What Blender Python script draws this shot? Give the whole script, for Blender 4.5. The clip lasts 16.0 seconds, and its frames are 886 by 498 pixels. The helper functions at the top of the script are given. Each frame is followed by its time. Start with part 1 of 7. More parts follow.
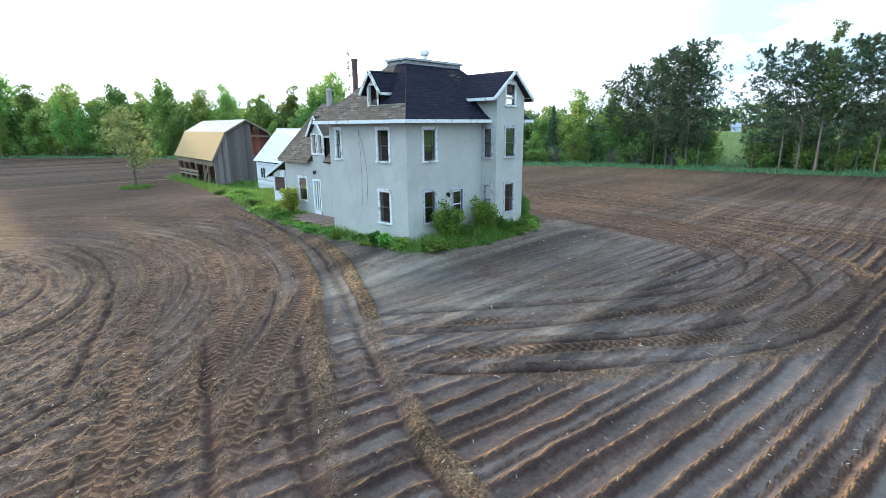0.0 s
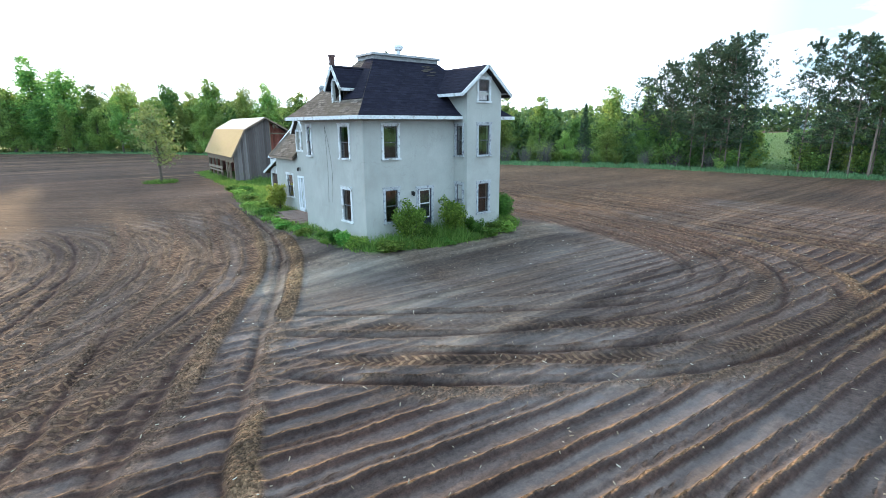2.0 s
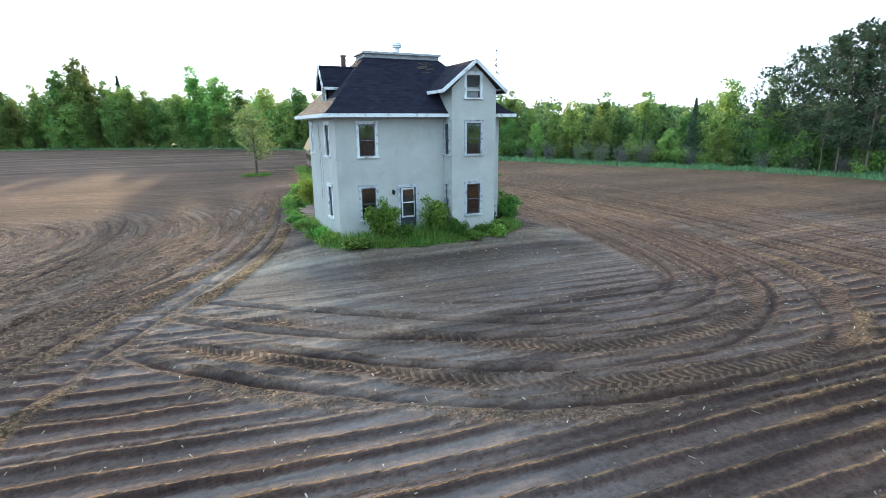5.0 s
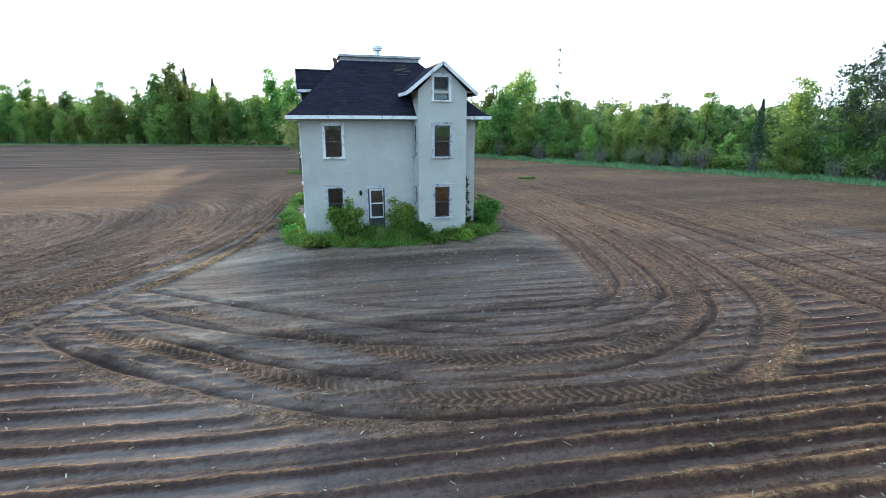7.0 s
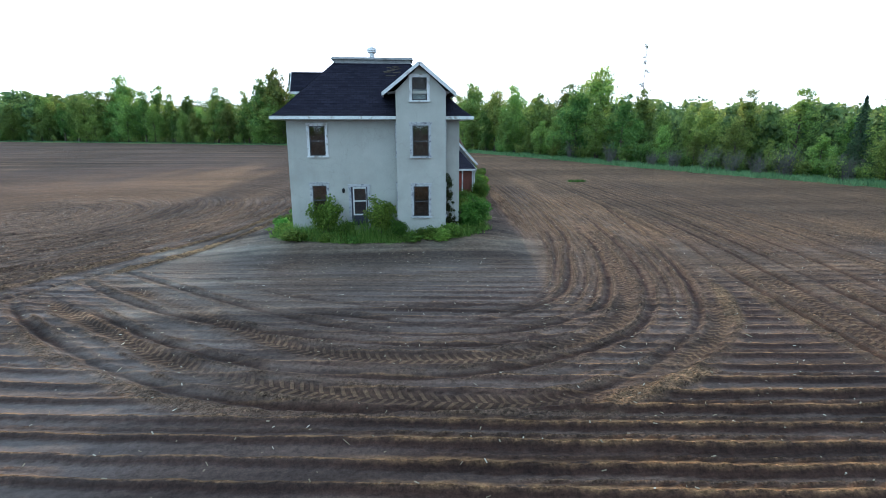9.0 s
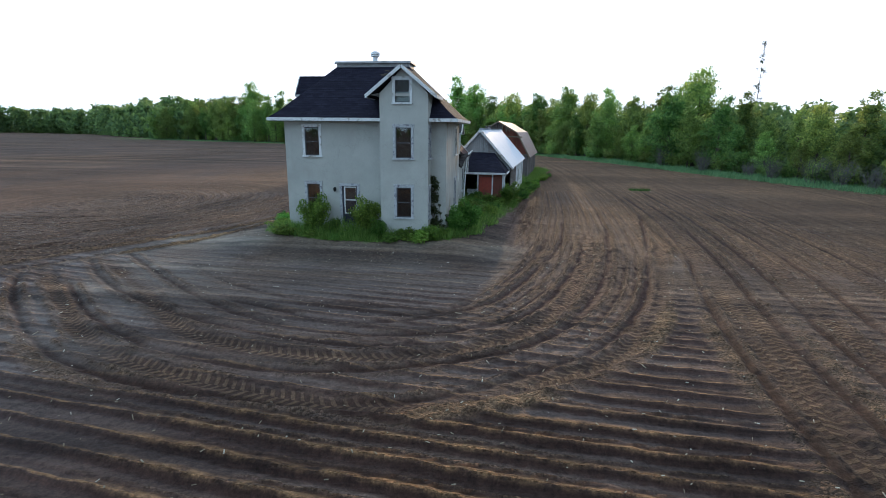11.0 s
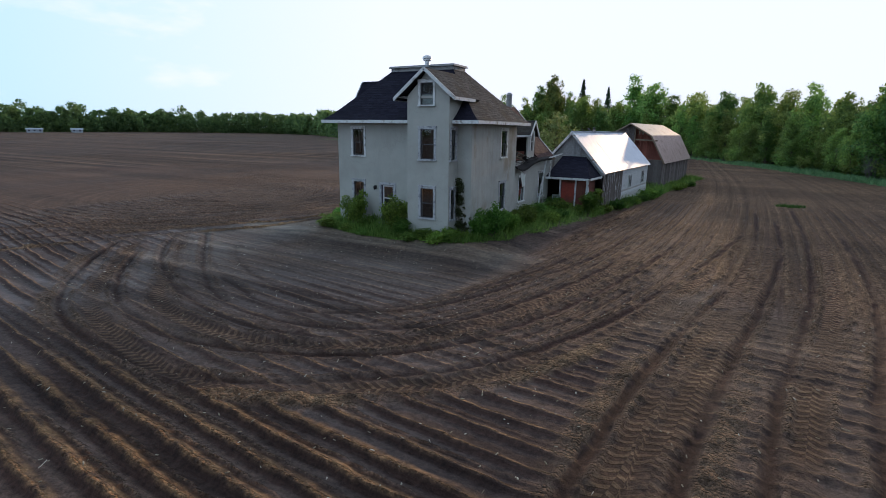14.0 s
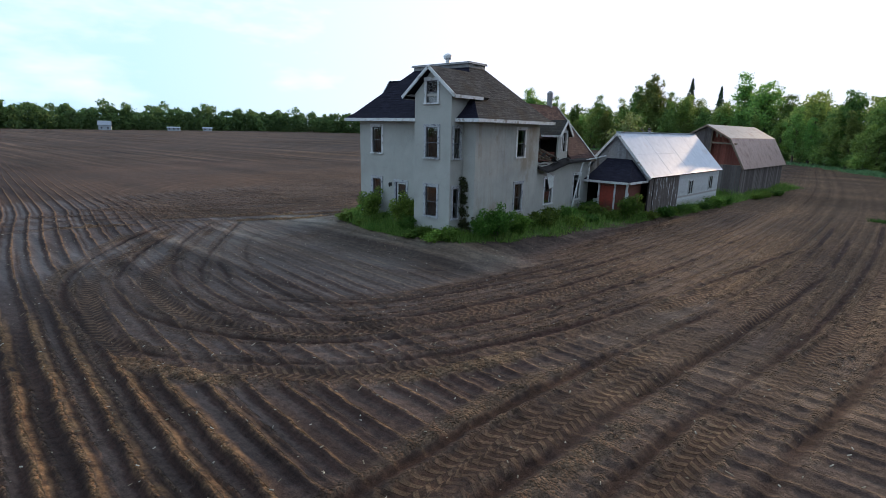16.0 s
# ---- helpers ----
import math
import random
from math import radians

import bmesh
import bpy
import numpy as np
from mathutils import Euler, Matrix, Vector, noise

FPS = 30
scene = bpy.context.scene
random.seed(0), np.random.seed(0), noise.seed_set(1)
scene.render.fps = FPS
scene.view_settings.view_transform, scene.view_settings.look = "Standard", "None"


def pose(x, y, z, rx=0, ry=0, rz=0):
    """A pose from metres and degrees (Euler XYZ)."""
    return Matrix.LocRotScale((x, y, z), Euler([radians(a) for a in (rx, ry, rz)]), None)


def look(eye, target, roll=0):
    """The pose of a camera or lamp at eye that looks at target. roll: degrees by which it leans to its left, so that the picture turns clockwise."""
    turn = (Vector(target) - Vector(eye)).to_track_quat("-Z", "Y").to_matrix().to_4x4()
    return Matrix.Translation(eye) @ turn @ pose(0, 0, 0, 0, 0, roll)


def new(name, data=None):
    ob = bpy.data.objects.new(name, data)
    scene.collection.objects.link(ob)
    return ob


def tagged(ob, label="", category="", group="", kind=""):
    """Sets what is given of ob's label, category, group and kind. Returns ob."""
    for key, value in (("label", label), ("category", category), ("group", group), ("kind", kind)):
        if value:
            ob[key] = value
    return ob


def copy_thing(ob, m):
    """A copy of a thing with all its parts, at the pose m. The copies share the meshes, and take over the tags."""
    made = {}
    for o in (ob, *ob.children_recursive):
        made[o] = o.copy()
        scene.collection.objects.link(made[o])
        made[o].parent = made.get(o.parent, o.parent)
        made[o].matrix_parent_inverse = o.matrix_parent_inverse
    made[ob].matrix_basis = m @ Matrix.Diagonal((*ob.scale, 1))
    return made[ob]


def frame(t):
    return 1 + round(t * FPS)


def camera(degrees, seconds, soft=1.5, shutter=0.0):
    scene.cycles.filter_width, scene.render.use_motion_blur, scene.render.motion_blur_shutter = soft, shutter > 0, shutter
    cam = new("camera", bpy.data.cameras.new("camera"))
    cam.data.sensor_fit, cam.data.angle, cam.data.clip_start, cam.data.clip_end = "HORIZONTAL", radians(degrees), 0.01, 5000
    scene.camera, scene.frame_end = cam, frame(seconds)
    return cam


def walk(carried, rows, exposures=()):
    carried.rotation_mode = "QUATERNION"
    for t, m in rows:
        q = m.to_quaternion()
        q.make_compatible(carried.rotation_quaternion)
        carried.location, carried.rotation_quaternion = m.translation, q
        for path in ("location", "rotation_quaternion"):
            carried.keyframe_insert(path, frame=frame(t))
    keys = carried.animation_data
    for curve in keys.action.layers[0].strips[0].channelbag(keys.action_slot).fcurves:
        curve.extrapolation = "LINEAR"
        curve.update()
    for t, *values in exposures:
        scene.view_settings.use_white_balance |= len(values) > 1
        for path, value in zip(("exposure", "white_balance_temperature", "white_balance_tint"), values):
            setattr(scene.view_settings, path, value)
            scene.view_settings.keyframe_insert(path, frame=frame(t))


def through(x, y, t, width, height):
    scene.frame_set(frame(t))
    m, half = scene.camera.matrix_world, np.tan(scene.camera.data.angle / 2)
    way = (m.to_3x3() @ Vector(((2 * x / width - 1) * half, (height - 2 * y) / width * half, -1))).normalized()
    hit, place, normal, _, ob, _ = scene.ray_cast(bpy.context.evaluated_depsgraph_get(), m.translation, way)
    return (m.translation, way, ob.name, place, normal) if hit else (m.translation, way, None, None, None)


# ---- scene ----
cam = camera(83.1, 16.0, soft=0.62)
PATH = [
    (0, (1.027, 1.289, 5.859), (2.429, 2.632, 5.38), -0.5),
    (0.5, (1.829, 0.782, 5.836), (3.212, 2.146, 5.359), -0.4),
    (1, (2.649, 0.244, 5.799), (4.003, 1.637, 5.323), -0.4),
    (1.5, (3.537, -0.339, 5.751), (4.846, 1.096, 5.274), -0.3),
    (2, (4.528, -0.919, 5.697), (5.783, 0.563, 5.218), -0.3),
    (2.5, (5.487, -1.412, 5.662), (6.686, 0.115, 5.182), -0.3),
    (3, (6.454, -1.902, 5.649), (7.575, -0.318, 5.167), -0.3),
    (3.5, (7.481, -2.5, 5.613), (8.531, -0.866, 5.133), -0.5),
    (4, (8.534, -3.054, 5.593), (9.507, -1.374, 5.114), -0.6),
    (6.5, (14.29, -5.496, 5.718), (14.9, -3.653, 5.235), -0.1),
    (7, (15.592, -5.825, 5.708), (16.132, -3.96, 5.228), -0.0),
    (7.5, (16.938, -6.138, 5.714), (17.403, -4.253, 5.232), -0.1),
    (8, (18.304, -6.423, 5.702), (18.678, -4.518, 5.22), -0.3),
    (8.5, (19.633, -6.669, 5.685), (19.908, -4.747, 5.206), -0.1),
    (9, (21.025, -6.898, 5.649), (21.196, -4.963, 5.174), -0.0),
    (11.5, (28.556, -6.4, 5.611), (28.175, -4.491, 5.153), 0.6),
    (12, (29.888, -6.014, 5.627), (29.378, -4.135, 5.168), 0.5),
    (12.5, (31.128, -5.562, 5.654), (30.501, -3.72, 5.192), 0.6),
    (13, (32.311, -5.072, 5.718), (31.572, -3.273, 5.254), 0.7),
    (13.5, (33.399, -4.598, 5.708), (32.557, -2.844, 5.244), 0.7),
    (14, (34.467, -4.053, 5.679), (33.526, -2.349, 5.216), 0.8),
    (14.5, (35.457, -3.461, 5.649), (34.428, -1.81, 5.186), 0.9),
    (15, (36.427, -2.806, 5.63), (35.316, -1.209, 5.168), 1.0),
    (15.5, (37.332, -2.122, 5.626), (36.146, -0.58, 5.162), 1.2),
    (16, (38.151, -1.375, 5.604), (36.897, 0.113, 5.14), 1.3),
]
EXPOSURES = [(0.0, 0.37, 5250, 6), (4.0, 0.42, 5250, 6), (7.0, 0.28, 5200, 6), (9.2, -0.08, 5150, 6), (11.5, -0.64, 5250, 10), (13.0, -0.94, 5350, 13), (14.5, -1.05, 5350, 14), (16.0, -0.90, 5350, 13)]
walk(cam, [(t, look(eye, target, roll)) for t, eye, target, roll in PATH], EXPOSURES)

# ---- world and sun ----
SUN_AZ, SUN_EL = radians(1.5), radians(8.3)      # clockwise from +y, above the horizon
world = bpy.data.worlds.new("evening_sky")
scene.world = world
world.use_nodes = True
wn, wl = world.node_tree.nodes, world.node_tree.links
wn.clear()
w_out = wn.new("ShaderNodeOutputWorld")
w_bg = wn.new("ShaderNodeBackground")
w_sky = wn.new("ShaderNodeTexSky")
w_sky.sky_type, w_sky.sun_disc = "NISHITA", False
w_sky.sun_elevation, w_sky.sun_rotation = SUN_EL, SUN_AZ
w_sky.air_density, w_sky.dust_density, w_sky.ozone_density = 1.0, 1.6, 1.2
w_co = wn.new("ShaderNodeTexCoord")
w_map = wn.new("ShaderNodeMapping")
w_map.inputs["Scale"].default_value = (1.0, 1.0, 3.2)
w_map.inputs["Location"].default_value = (1.7, 0.5, 0.9)
w_noise = wn.new("ShaderNodeTexNoise")
w_noise.inputs["Scale"].default_value, w_noise.inputs["Detail"].default_value = 3.3, 7.0
w_noise.inputs["Roughness"].default_value = 0.55
w_ramp = wn.new("ShaderNodeValToRGB")
w_ramp.color_ramp.elements[0].position, w_ramp.color_ramp.elements[1].position = 0.50, 0.70
w_ramp.color_ramp.elements[0].color = (0.12, 0.12, 0.12, 1)
w_mix = wn.new("ShaderNodeMix")
w_mix.data_type = "RGBA"
w_mix.inputs["B"].default_value = (15.4, 14.6, 14.2, 1)
wl.new(w_co.outputs["Generated"], w_map.inputs["Vector"])
wl.new(w_map.outputs["Vector"], w_noise.inputs["Vector"])
wl.new(w_noise.outputs["Fac"], w_ramp.inputs["Fac"])
w_dot = wn.new("ShaderNodeVectorMath")
w_dot.operation = "DOT_PRODUCT"
w_dot.inputs[1].default_value = (math.sin(SUN_AZ) * math.cos(SUN_EL), math.cos(SUN_AZ) * math.cos(SUN_EL), math.sin(SUN_EL))
w_haze = wn.new("ShaderNodeMapRange")
w_haze.inputs["From Min"].default_value, w_haze.inputs["From Max"].default_value = 0.25, 0.80
w_max = wn.new("ShaderNodeMath")
w_max.operation = "MAXIMUM"
wl.new(w_co.outputs["Generated"], w_dot.inputs[0])
wl.new(w_dot.outputs["Value"], w_haze.inputs["Value"])
wl.new(w_haze.outputs["Result"], w_max.inputs[0])
wl.new(w_ramp.outputs["Color"], w_max.inputs[1])
wl.new(w_max.outputs[0], w_mix.inputs["Factor"])
w_veil = wn.new("ShaderNodeMix")
w_veil.data_type = "RGBA"
w_veil.inputs["Factor"].default_value = 0.85
# the veil of high cloud is thicker and brighter to the west
w_sep = wn.new("ShaderNodeSeparateXYZ")
w_west = wn.new("ShaderNodeMapRange")
w_west.interpolation_type = "SMOOTHSTEP"
for key, val in (("From Min", -0.7), ("From Max", 0.7), ("To Min", 1.38), ("To Max", 0.60)):
    w_west.inputs[key].default_value = val
w_tone = wn.new("ShaderNodeVectorMath")
w_tone.operation = "SCALE"
w_tone.inputs[0].default_value = (7.8, 10.4, 11.1)
wl.new(w_co.outputs["Generated"], w_sep.inputs[0])
wl.new(w_sep.outputs["X"], w_west.inputs["Value"])
wl.new(w_west.outputs["Result"], w_tone.inputs["Scale"])
wl.new(w_tone.outputs["Vector"], w_veil.inputs["B"])
wl.new(w_sky.outputs["Color"], w_veil.inputs["A"])
wl.new(w_veil.outputs["Result"], w_mix.inputs["A"])
wl.new(w_mix.outputs["Result"], w_bg.inputs["Color"])
w_bg.inputs["Strength"].default_value = 0.14
wl.new(w_bg.outputs["Background"], w_out.inputs["Surface"])

sun = new("sun", bpy.data.lights.new("sun", "SUN"))
sun.data.energy, sun.data.angle, sun.data.color = 5.0, radians(0.9), (1.0, 0.63, 0.30)
sun_dir = Vector((math.sin(SUN_AZ) * math.cos(SUN_EL), math.cos(SUN_AZ) * math.cos(SUN_EL), math.sin(SUN_EL)))
sun.matrix_world = look(sun_dir * 200, (0, 0, 0))


# ---- materials ----
def material(name):
    m = bpy.data.materials.new(name)
    m.use_nodes = True
    n, l = m.node_tree.nodes, m.node_tree.links
    return m, n, l, n["Principled BSDF"]


def coords(n, l, kind="Object", scale=(1, 1, 1), rot=(0, 0, 0)):
    c, mp = n.new("ShaderNodeTexCoord"), n.new("ShaderNodeMapping")
    mp.inputs["Scale"].default_value, mp.inputs["Rotation"].default_value = scale, rot
    l.new(c.outputs[kind], mp.inputs["Vector"])
    return mp.outputs["Vector"]


def noise_tex(n, l, vec, scale, detail=5, rough=0.6):
    t = n.new("ShaderNodeTexNoise")
    t.inputs["Scale"].default_value, t.inputs["Detail"].default_value, t.inputs["Roughness"].default_value = scale, detail, rough
    l.new(vec, t.inputs["Vector"])
    return t.outputs["Fac"]


def ramp(n, l, fac, stops):
    r = n.new("ShaderNodeValToRGB")
    e = r.color_ramp.elements
    while len(e) < len(stops):
        e.new(0.5)
    for el, (p, c) in zip(e, stops):
        el.position, el.color = p, (*c, 1)
    l.new(fac, r.inputs["Fac"])
    return r.outputs["Color"]


def mix(n, l, fac, a, b, how="MIX"):
    m = n.new("ShaderNodeMix")
    m.data_type, m.blend_type = "RGBA", how
    for sock, v in (("Factor", fac), ("A", a), ("B", b)):
        if hasattr(v, "is_linked"):
            l.new(v, m.inputs[sock])
        else:
            m.inputs[sock].default_value = v if sock == "Factor" else (*v, 1)
    return m.outputs["Result"]


def bump(n, l, bsdf, height, strength=0.4, dist=0.02):
    b = n.new("ShaderNodeBump")
    b.inputs["Strength"].default_value, b.inputs["Distance"].default_value = strength, dist
    l.new(height, b.inputs["Height"])
    l.new(b.outputs["Normal"], bsdf.inputs["Normal"])


def plain(name, dark, light, rough=0.85, scale=6.0, metal=0.0, stretch=(1, 1, 1), bumpy=0.3, stain=None, stain_scale=0.8, stain_at=(0.52, 0.68)):
    """A worn surface: fine grain between two tones, and larger stains over it."""
    m, n, l, b = material(name)
    v = coords(n, l, scale=stretch)
    fine, large = noise_tex(n, l, v, scale, 8, 0.65), noise_tex(n, l, v, stain_scale, 6, 0.6)
    c = ramp(n, l, fine, [(0.3, dark), (0.7, light)])
    if stain:
        c = mix(n, l, ramp(n, l, large, [(stain_at[0], (0, 0, 0)), (stain_at[1], (1, 1, 1))]), c, stain)
    l.new(c, b.inputs["Base Color"])
    b.inputs["Roughness"].default_value, b.inputs["Metallic"].default_value = rough, metal
    bump(n, l, b, fine, bumpy)
    return m


def varied(name, stops, rough=0.8, grain=14.0, stretch=(1, 1, 1), island=True, bumpy=0.35, metal=0.0):
    """Pieces of one kind, each of its own tone, with grain."""
    m, n, l, b = material(name)
    if island:
        r = n.new("ShaderNodeNewGeometry").outputs["Random Per Island"]
    else:
        r = n.new("ShaderNodeObjectInfo").outputs["Random"]
    c = ramp(n, l, r, stops)
    f = noise_tex(n, l, coords(n, l, scale=stretch), grain, 6, 0.65)
    c = mix(n, l, 0.75, c, ramp(n, l, f, [(0.28, (0.35, 0.35, 0.35)), (0.72, (1, 1, 1))]), "MULTIPLY")
    l.new(c, b.inputs["Base Color"])
    b.inputs["Roughness"].default_value, b.inputs["Metallic"].default_value = rough, metal
    bump(n, l, b, f, bumpy)
    return m


def shingle(name, stops, moss=None):
    m, n, l, b = material(name)
    uv = coords(n, l, "UV")
    br = n.new("ShaderNodeTexBrick")
    br.inputs["Scale"].default_value = 1.0
    br.inputs["Brick Width"].default_value, br.inputs["Row Height"].default_value = 0.30, 0.145
    br.inputs["Mortar Size"].default_value, br.inputs["Bias"].default_value = 0.012, 0.0
    br.inputs["Color1"].default_value, br.inputs["Color2"].default_value = (0, 0, 0, 1), (1, 1, 1, 1)
    br.inputs["Mortar"].default_value = (0.25, 0.25, 0.25, 1)
    l.new(uv, br.inputs["Vector"])
    sep = n.new("ShaderNodeSeparateColor")
    l.new(br.outputs["Color"], sep.inputs["Color"])
    obj = coords(n, l)
    fine = noise_tex(n, l, obj, 30, 5, 0.7)
    big = noise_tex(n, l, obj, 0.7, 6, 0.62)
    c = ramp(n, l, sep.outputs["Red"], stops)
    c = mix(n, l, 0.6, c, ramp(n, l, fine, [(0.3, (0.4, 0.4, 0.4)), (0.7, (1, 1, 1))]), "MULTIPLY")
    c = mix(n, l, mix(n, l, 0.55, (0, 0, 0), br.outputs["Fac"]), c, (0.01, 0.01, 0.012))
    if moss:
        c = mix(n, l, ramp(n, l, big, [(0.48, (0, 0, 0)), (0.7, (1, 1, 1))]), c, moss)
    l.new(c, b.inputs["Base Color"])
    b.inputs["Roughness"].default_value = 0.95
    b.inputs["Specular IOR Level"].default_value = 0.12
    h = n.new("ShaderNodeMath")
    h.operation = "SUBTRACT"
    l.new(fine, h.inputs[0])
    l.new(br.outputs["Fac"], h.inputs[1])
    bump(n, l, b, h.outputs[0], 0.5)
    return m


def foliage(name, stops, rough=0.55, through=0.35, lit=(1.0, 1.0, 1.0)):
    """Leaves: tone by leaf and by plant, some light passing through."""
    m, n, l, b = material(name)
    g, o = n.new("ShaderNodeNewGeometry"), n.new("ShaderNodeObjectInfo")
    c = ramp(n, l, g.outputs["Random Per Island"], stops)
    hue = n.new("ShaderNodeHueSaturation")
    mr = n.new("ShaderNodeMapRange")
    mr.inputs["To Min"].default_value, mr.inputs["To Max"].default_value = 0.462, 0.520
    l.new(o.outputs["Random"], mr.inputs["Value"])
    l.new(mr.outputs["Result"], hue.inputs["Hue"])
    mv = n.new("ShaderNodeMapRange")
    mv.inputs["To Min"].default_value, mv.inputs["To Max"].default_value = 0.66, 1.50
    mul = n.new("ShaderNodeMath")
    mul.operation, mul.inputs[1].default_value = "FRACT", 0
    sc = n.new("ShaderNodeMath")
    sc.operation, sc.inputs[1].default_value = "MULTIPLY", 7.31
    l.new(o.outputs["Random"], sc.inputs[0])
    l.new(sc.outputs[0], mul.inputs[0])
    l.new(mul.outputs[0], mv.inputs["Value"])
    l.new(mv.outputs["Result"], hue.inputs["Value"])
    l.new(c, hue.inputs["Color"])
    l.new(hue.outputs["Color"], b.inputs["Base Color"])
    b.inputs["Roughness"].default_value = rough
    b.inputs["Specular IOR Level"].default_value = 0.25
    t = n.new("ShaderNodeBsdfTranslucent")
    l.new(mix(n, l, 1.0, hue.outputs["Color"], lit, "MULTIPLY"), t.inputs["Color"])
    ms = n.new("ShaderNodeMixShader")
    ms.inputs["Fac"].default_value = through
    l.new(b.outputs["BSDF"], ms.inputs[1])
    l.new(t.outputs["BSDF"], ms.inputs[2])
    l.new(ms.outputs["Shader"], n["Material Output"].inputs["Surface"])
    return m


def glass_pane(name, ior=2.5):
    m, n, l, b = material(name)
    tr, gl, ms, fr = n.new("ShaderNodeBsdfTransparent"), n.new("ShaderNodeBsdfGlossy"), n.new("ShaderNodeMixShader"), n.new("ShaderNodeFresnel")
    tr.inputs["Color"].default_value = (0.72, 0.76, 0.74, 1)
    gl.inputs["Roughness"].default_value = 0.04
    fr.inputs["IOR"].default_value = ior
    l.new(fr.outputs["Fac"], ms.inputs["Fac"])
    l.new(tr.outputs["BSDF"], ms.inputs[1])
    l.new(gl.outputs["BSDF"], ms.inputs[2])
    l.new(ms.outputs["Shader"], n["Material Output"].inputs["Surface"])
    return m


def stucco(name, dark, light, grime, amount):
    """Rough render with trowel clouds, rain streaks, patches of grime and hair cracks."""
    m, n, l, b = material(name)
    v = coords(n, l)
    fine, cloud = noise_tex(n, l, v, 38, 5, 0.7), noise_tex(n, l, v, 1.1, 7, 0.62)
    streak = noise_tex(n, l, coords(n, l, scale=(2.6, 2.6, 0.16)), 1.6, 6, 0.65)
    c = ramp(n, l, cloud, [(0.32, dark), (0.68, light)])
    c = mix(n, l, 0.35, c, ramp(n, l, fine, [(0.3, (0.72, 0.72, 0.72)), (0.7, (1.12, 1.12, 1.12))]), "MULTIPLY")
    c = mix(n, l, mix(n, l, amount * 0.35, (0, 0, 0), ramp(n, l, streak, [(0.50, (0, 0, 0)), (0.72, (1, 1, 1))])), c, grime)
    patch = noise_tex(n, l, coords(n, l, scale=(1, 1, 0.7)), 0.55, 8, 0.68)
    c = mix(n, l, mix(n, l, amount, (0, 0, 0), ramp(n, l, patch, [(0.52, (0, 0, 0)), (0.66, (0.8, 0.8, 0.8))])), c, grime)
    cr = n.new("ShaderNodeTexVoronoi")
    cr.feature = "DISTANCE_TO_EDGE"
    cr.inputs["Scale"].default_value = 0.42
    warp = n.new("ShaderNodeVectorMath")
    warp.operation = "MULTIPLY_ADD"
    warp.inputs[1].default_value = (0.9, 0.9, 0.9)
    nz = n.new("ShaderNodeTexNoise")
    nz.inputs["Scale"].default_value, nz.inputs["Detail"].default_value = 1.6, 6
    l.new(v, nz.inputs["Vector"])
    l.new(nz.outputs["Color"], warp.inputs[0])
    l.new(v, warp.inputs[2])
    l.new(warp.outputs["Vector"], cr.inputs["Vector"])
    c = mix(n, l, ramp(n, l, cr.outputs["Distance"], [(0.0, (0.22, 0.22, 0.22)), (0.006, (0, 0, 0))]), c, (0.16, 0.155, 0.14))
    l.new(c, b.inputs["Base Color"])
    b.inputs["Roughness"].default_value = 0.93
    b.inputs["Specular IOR Level"].default_value = 0.3
    bump(n, l, b, fine, 0.22, 0.012)
    return m


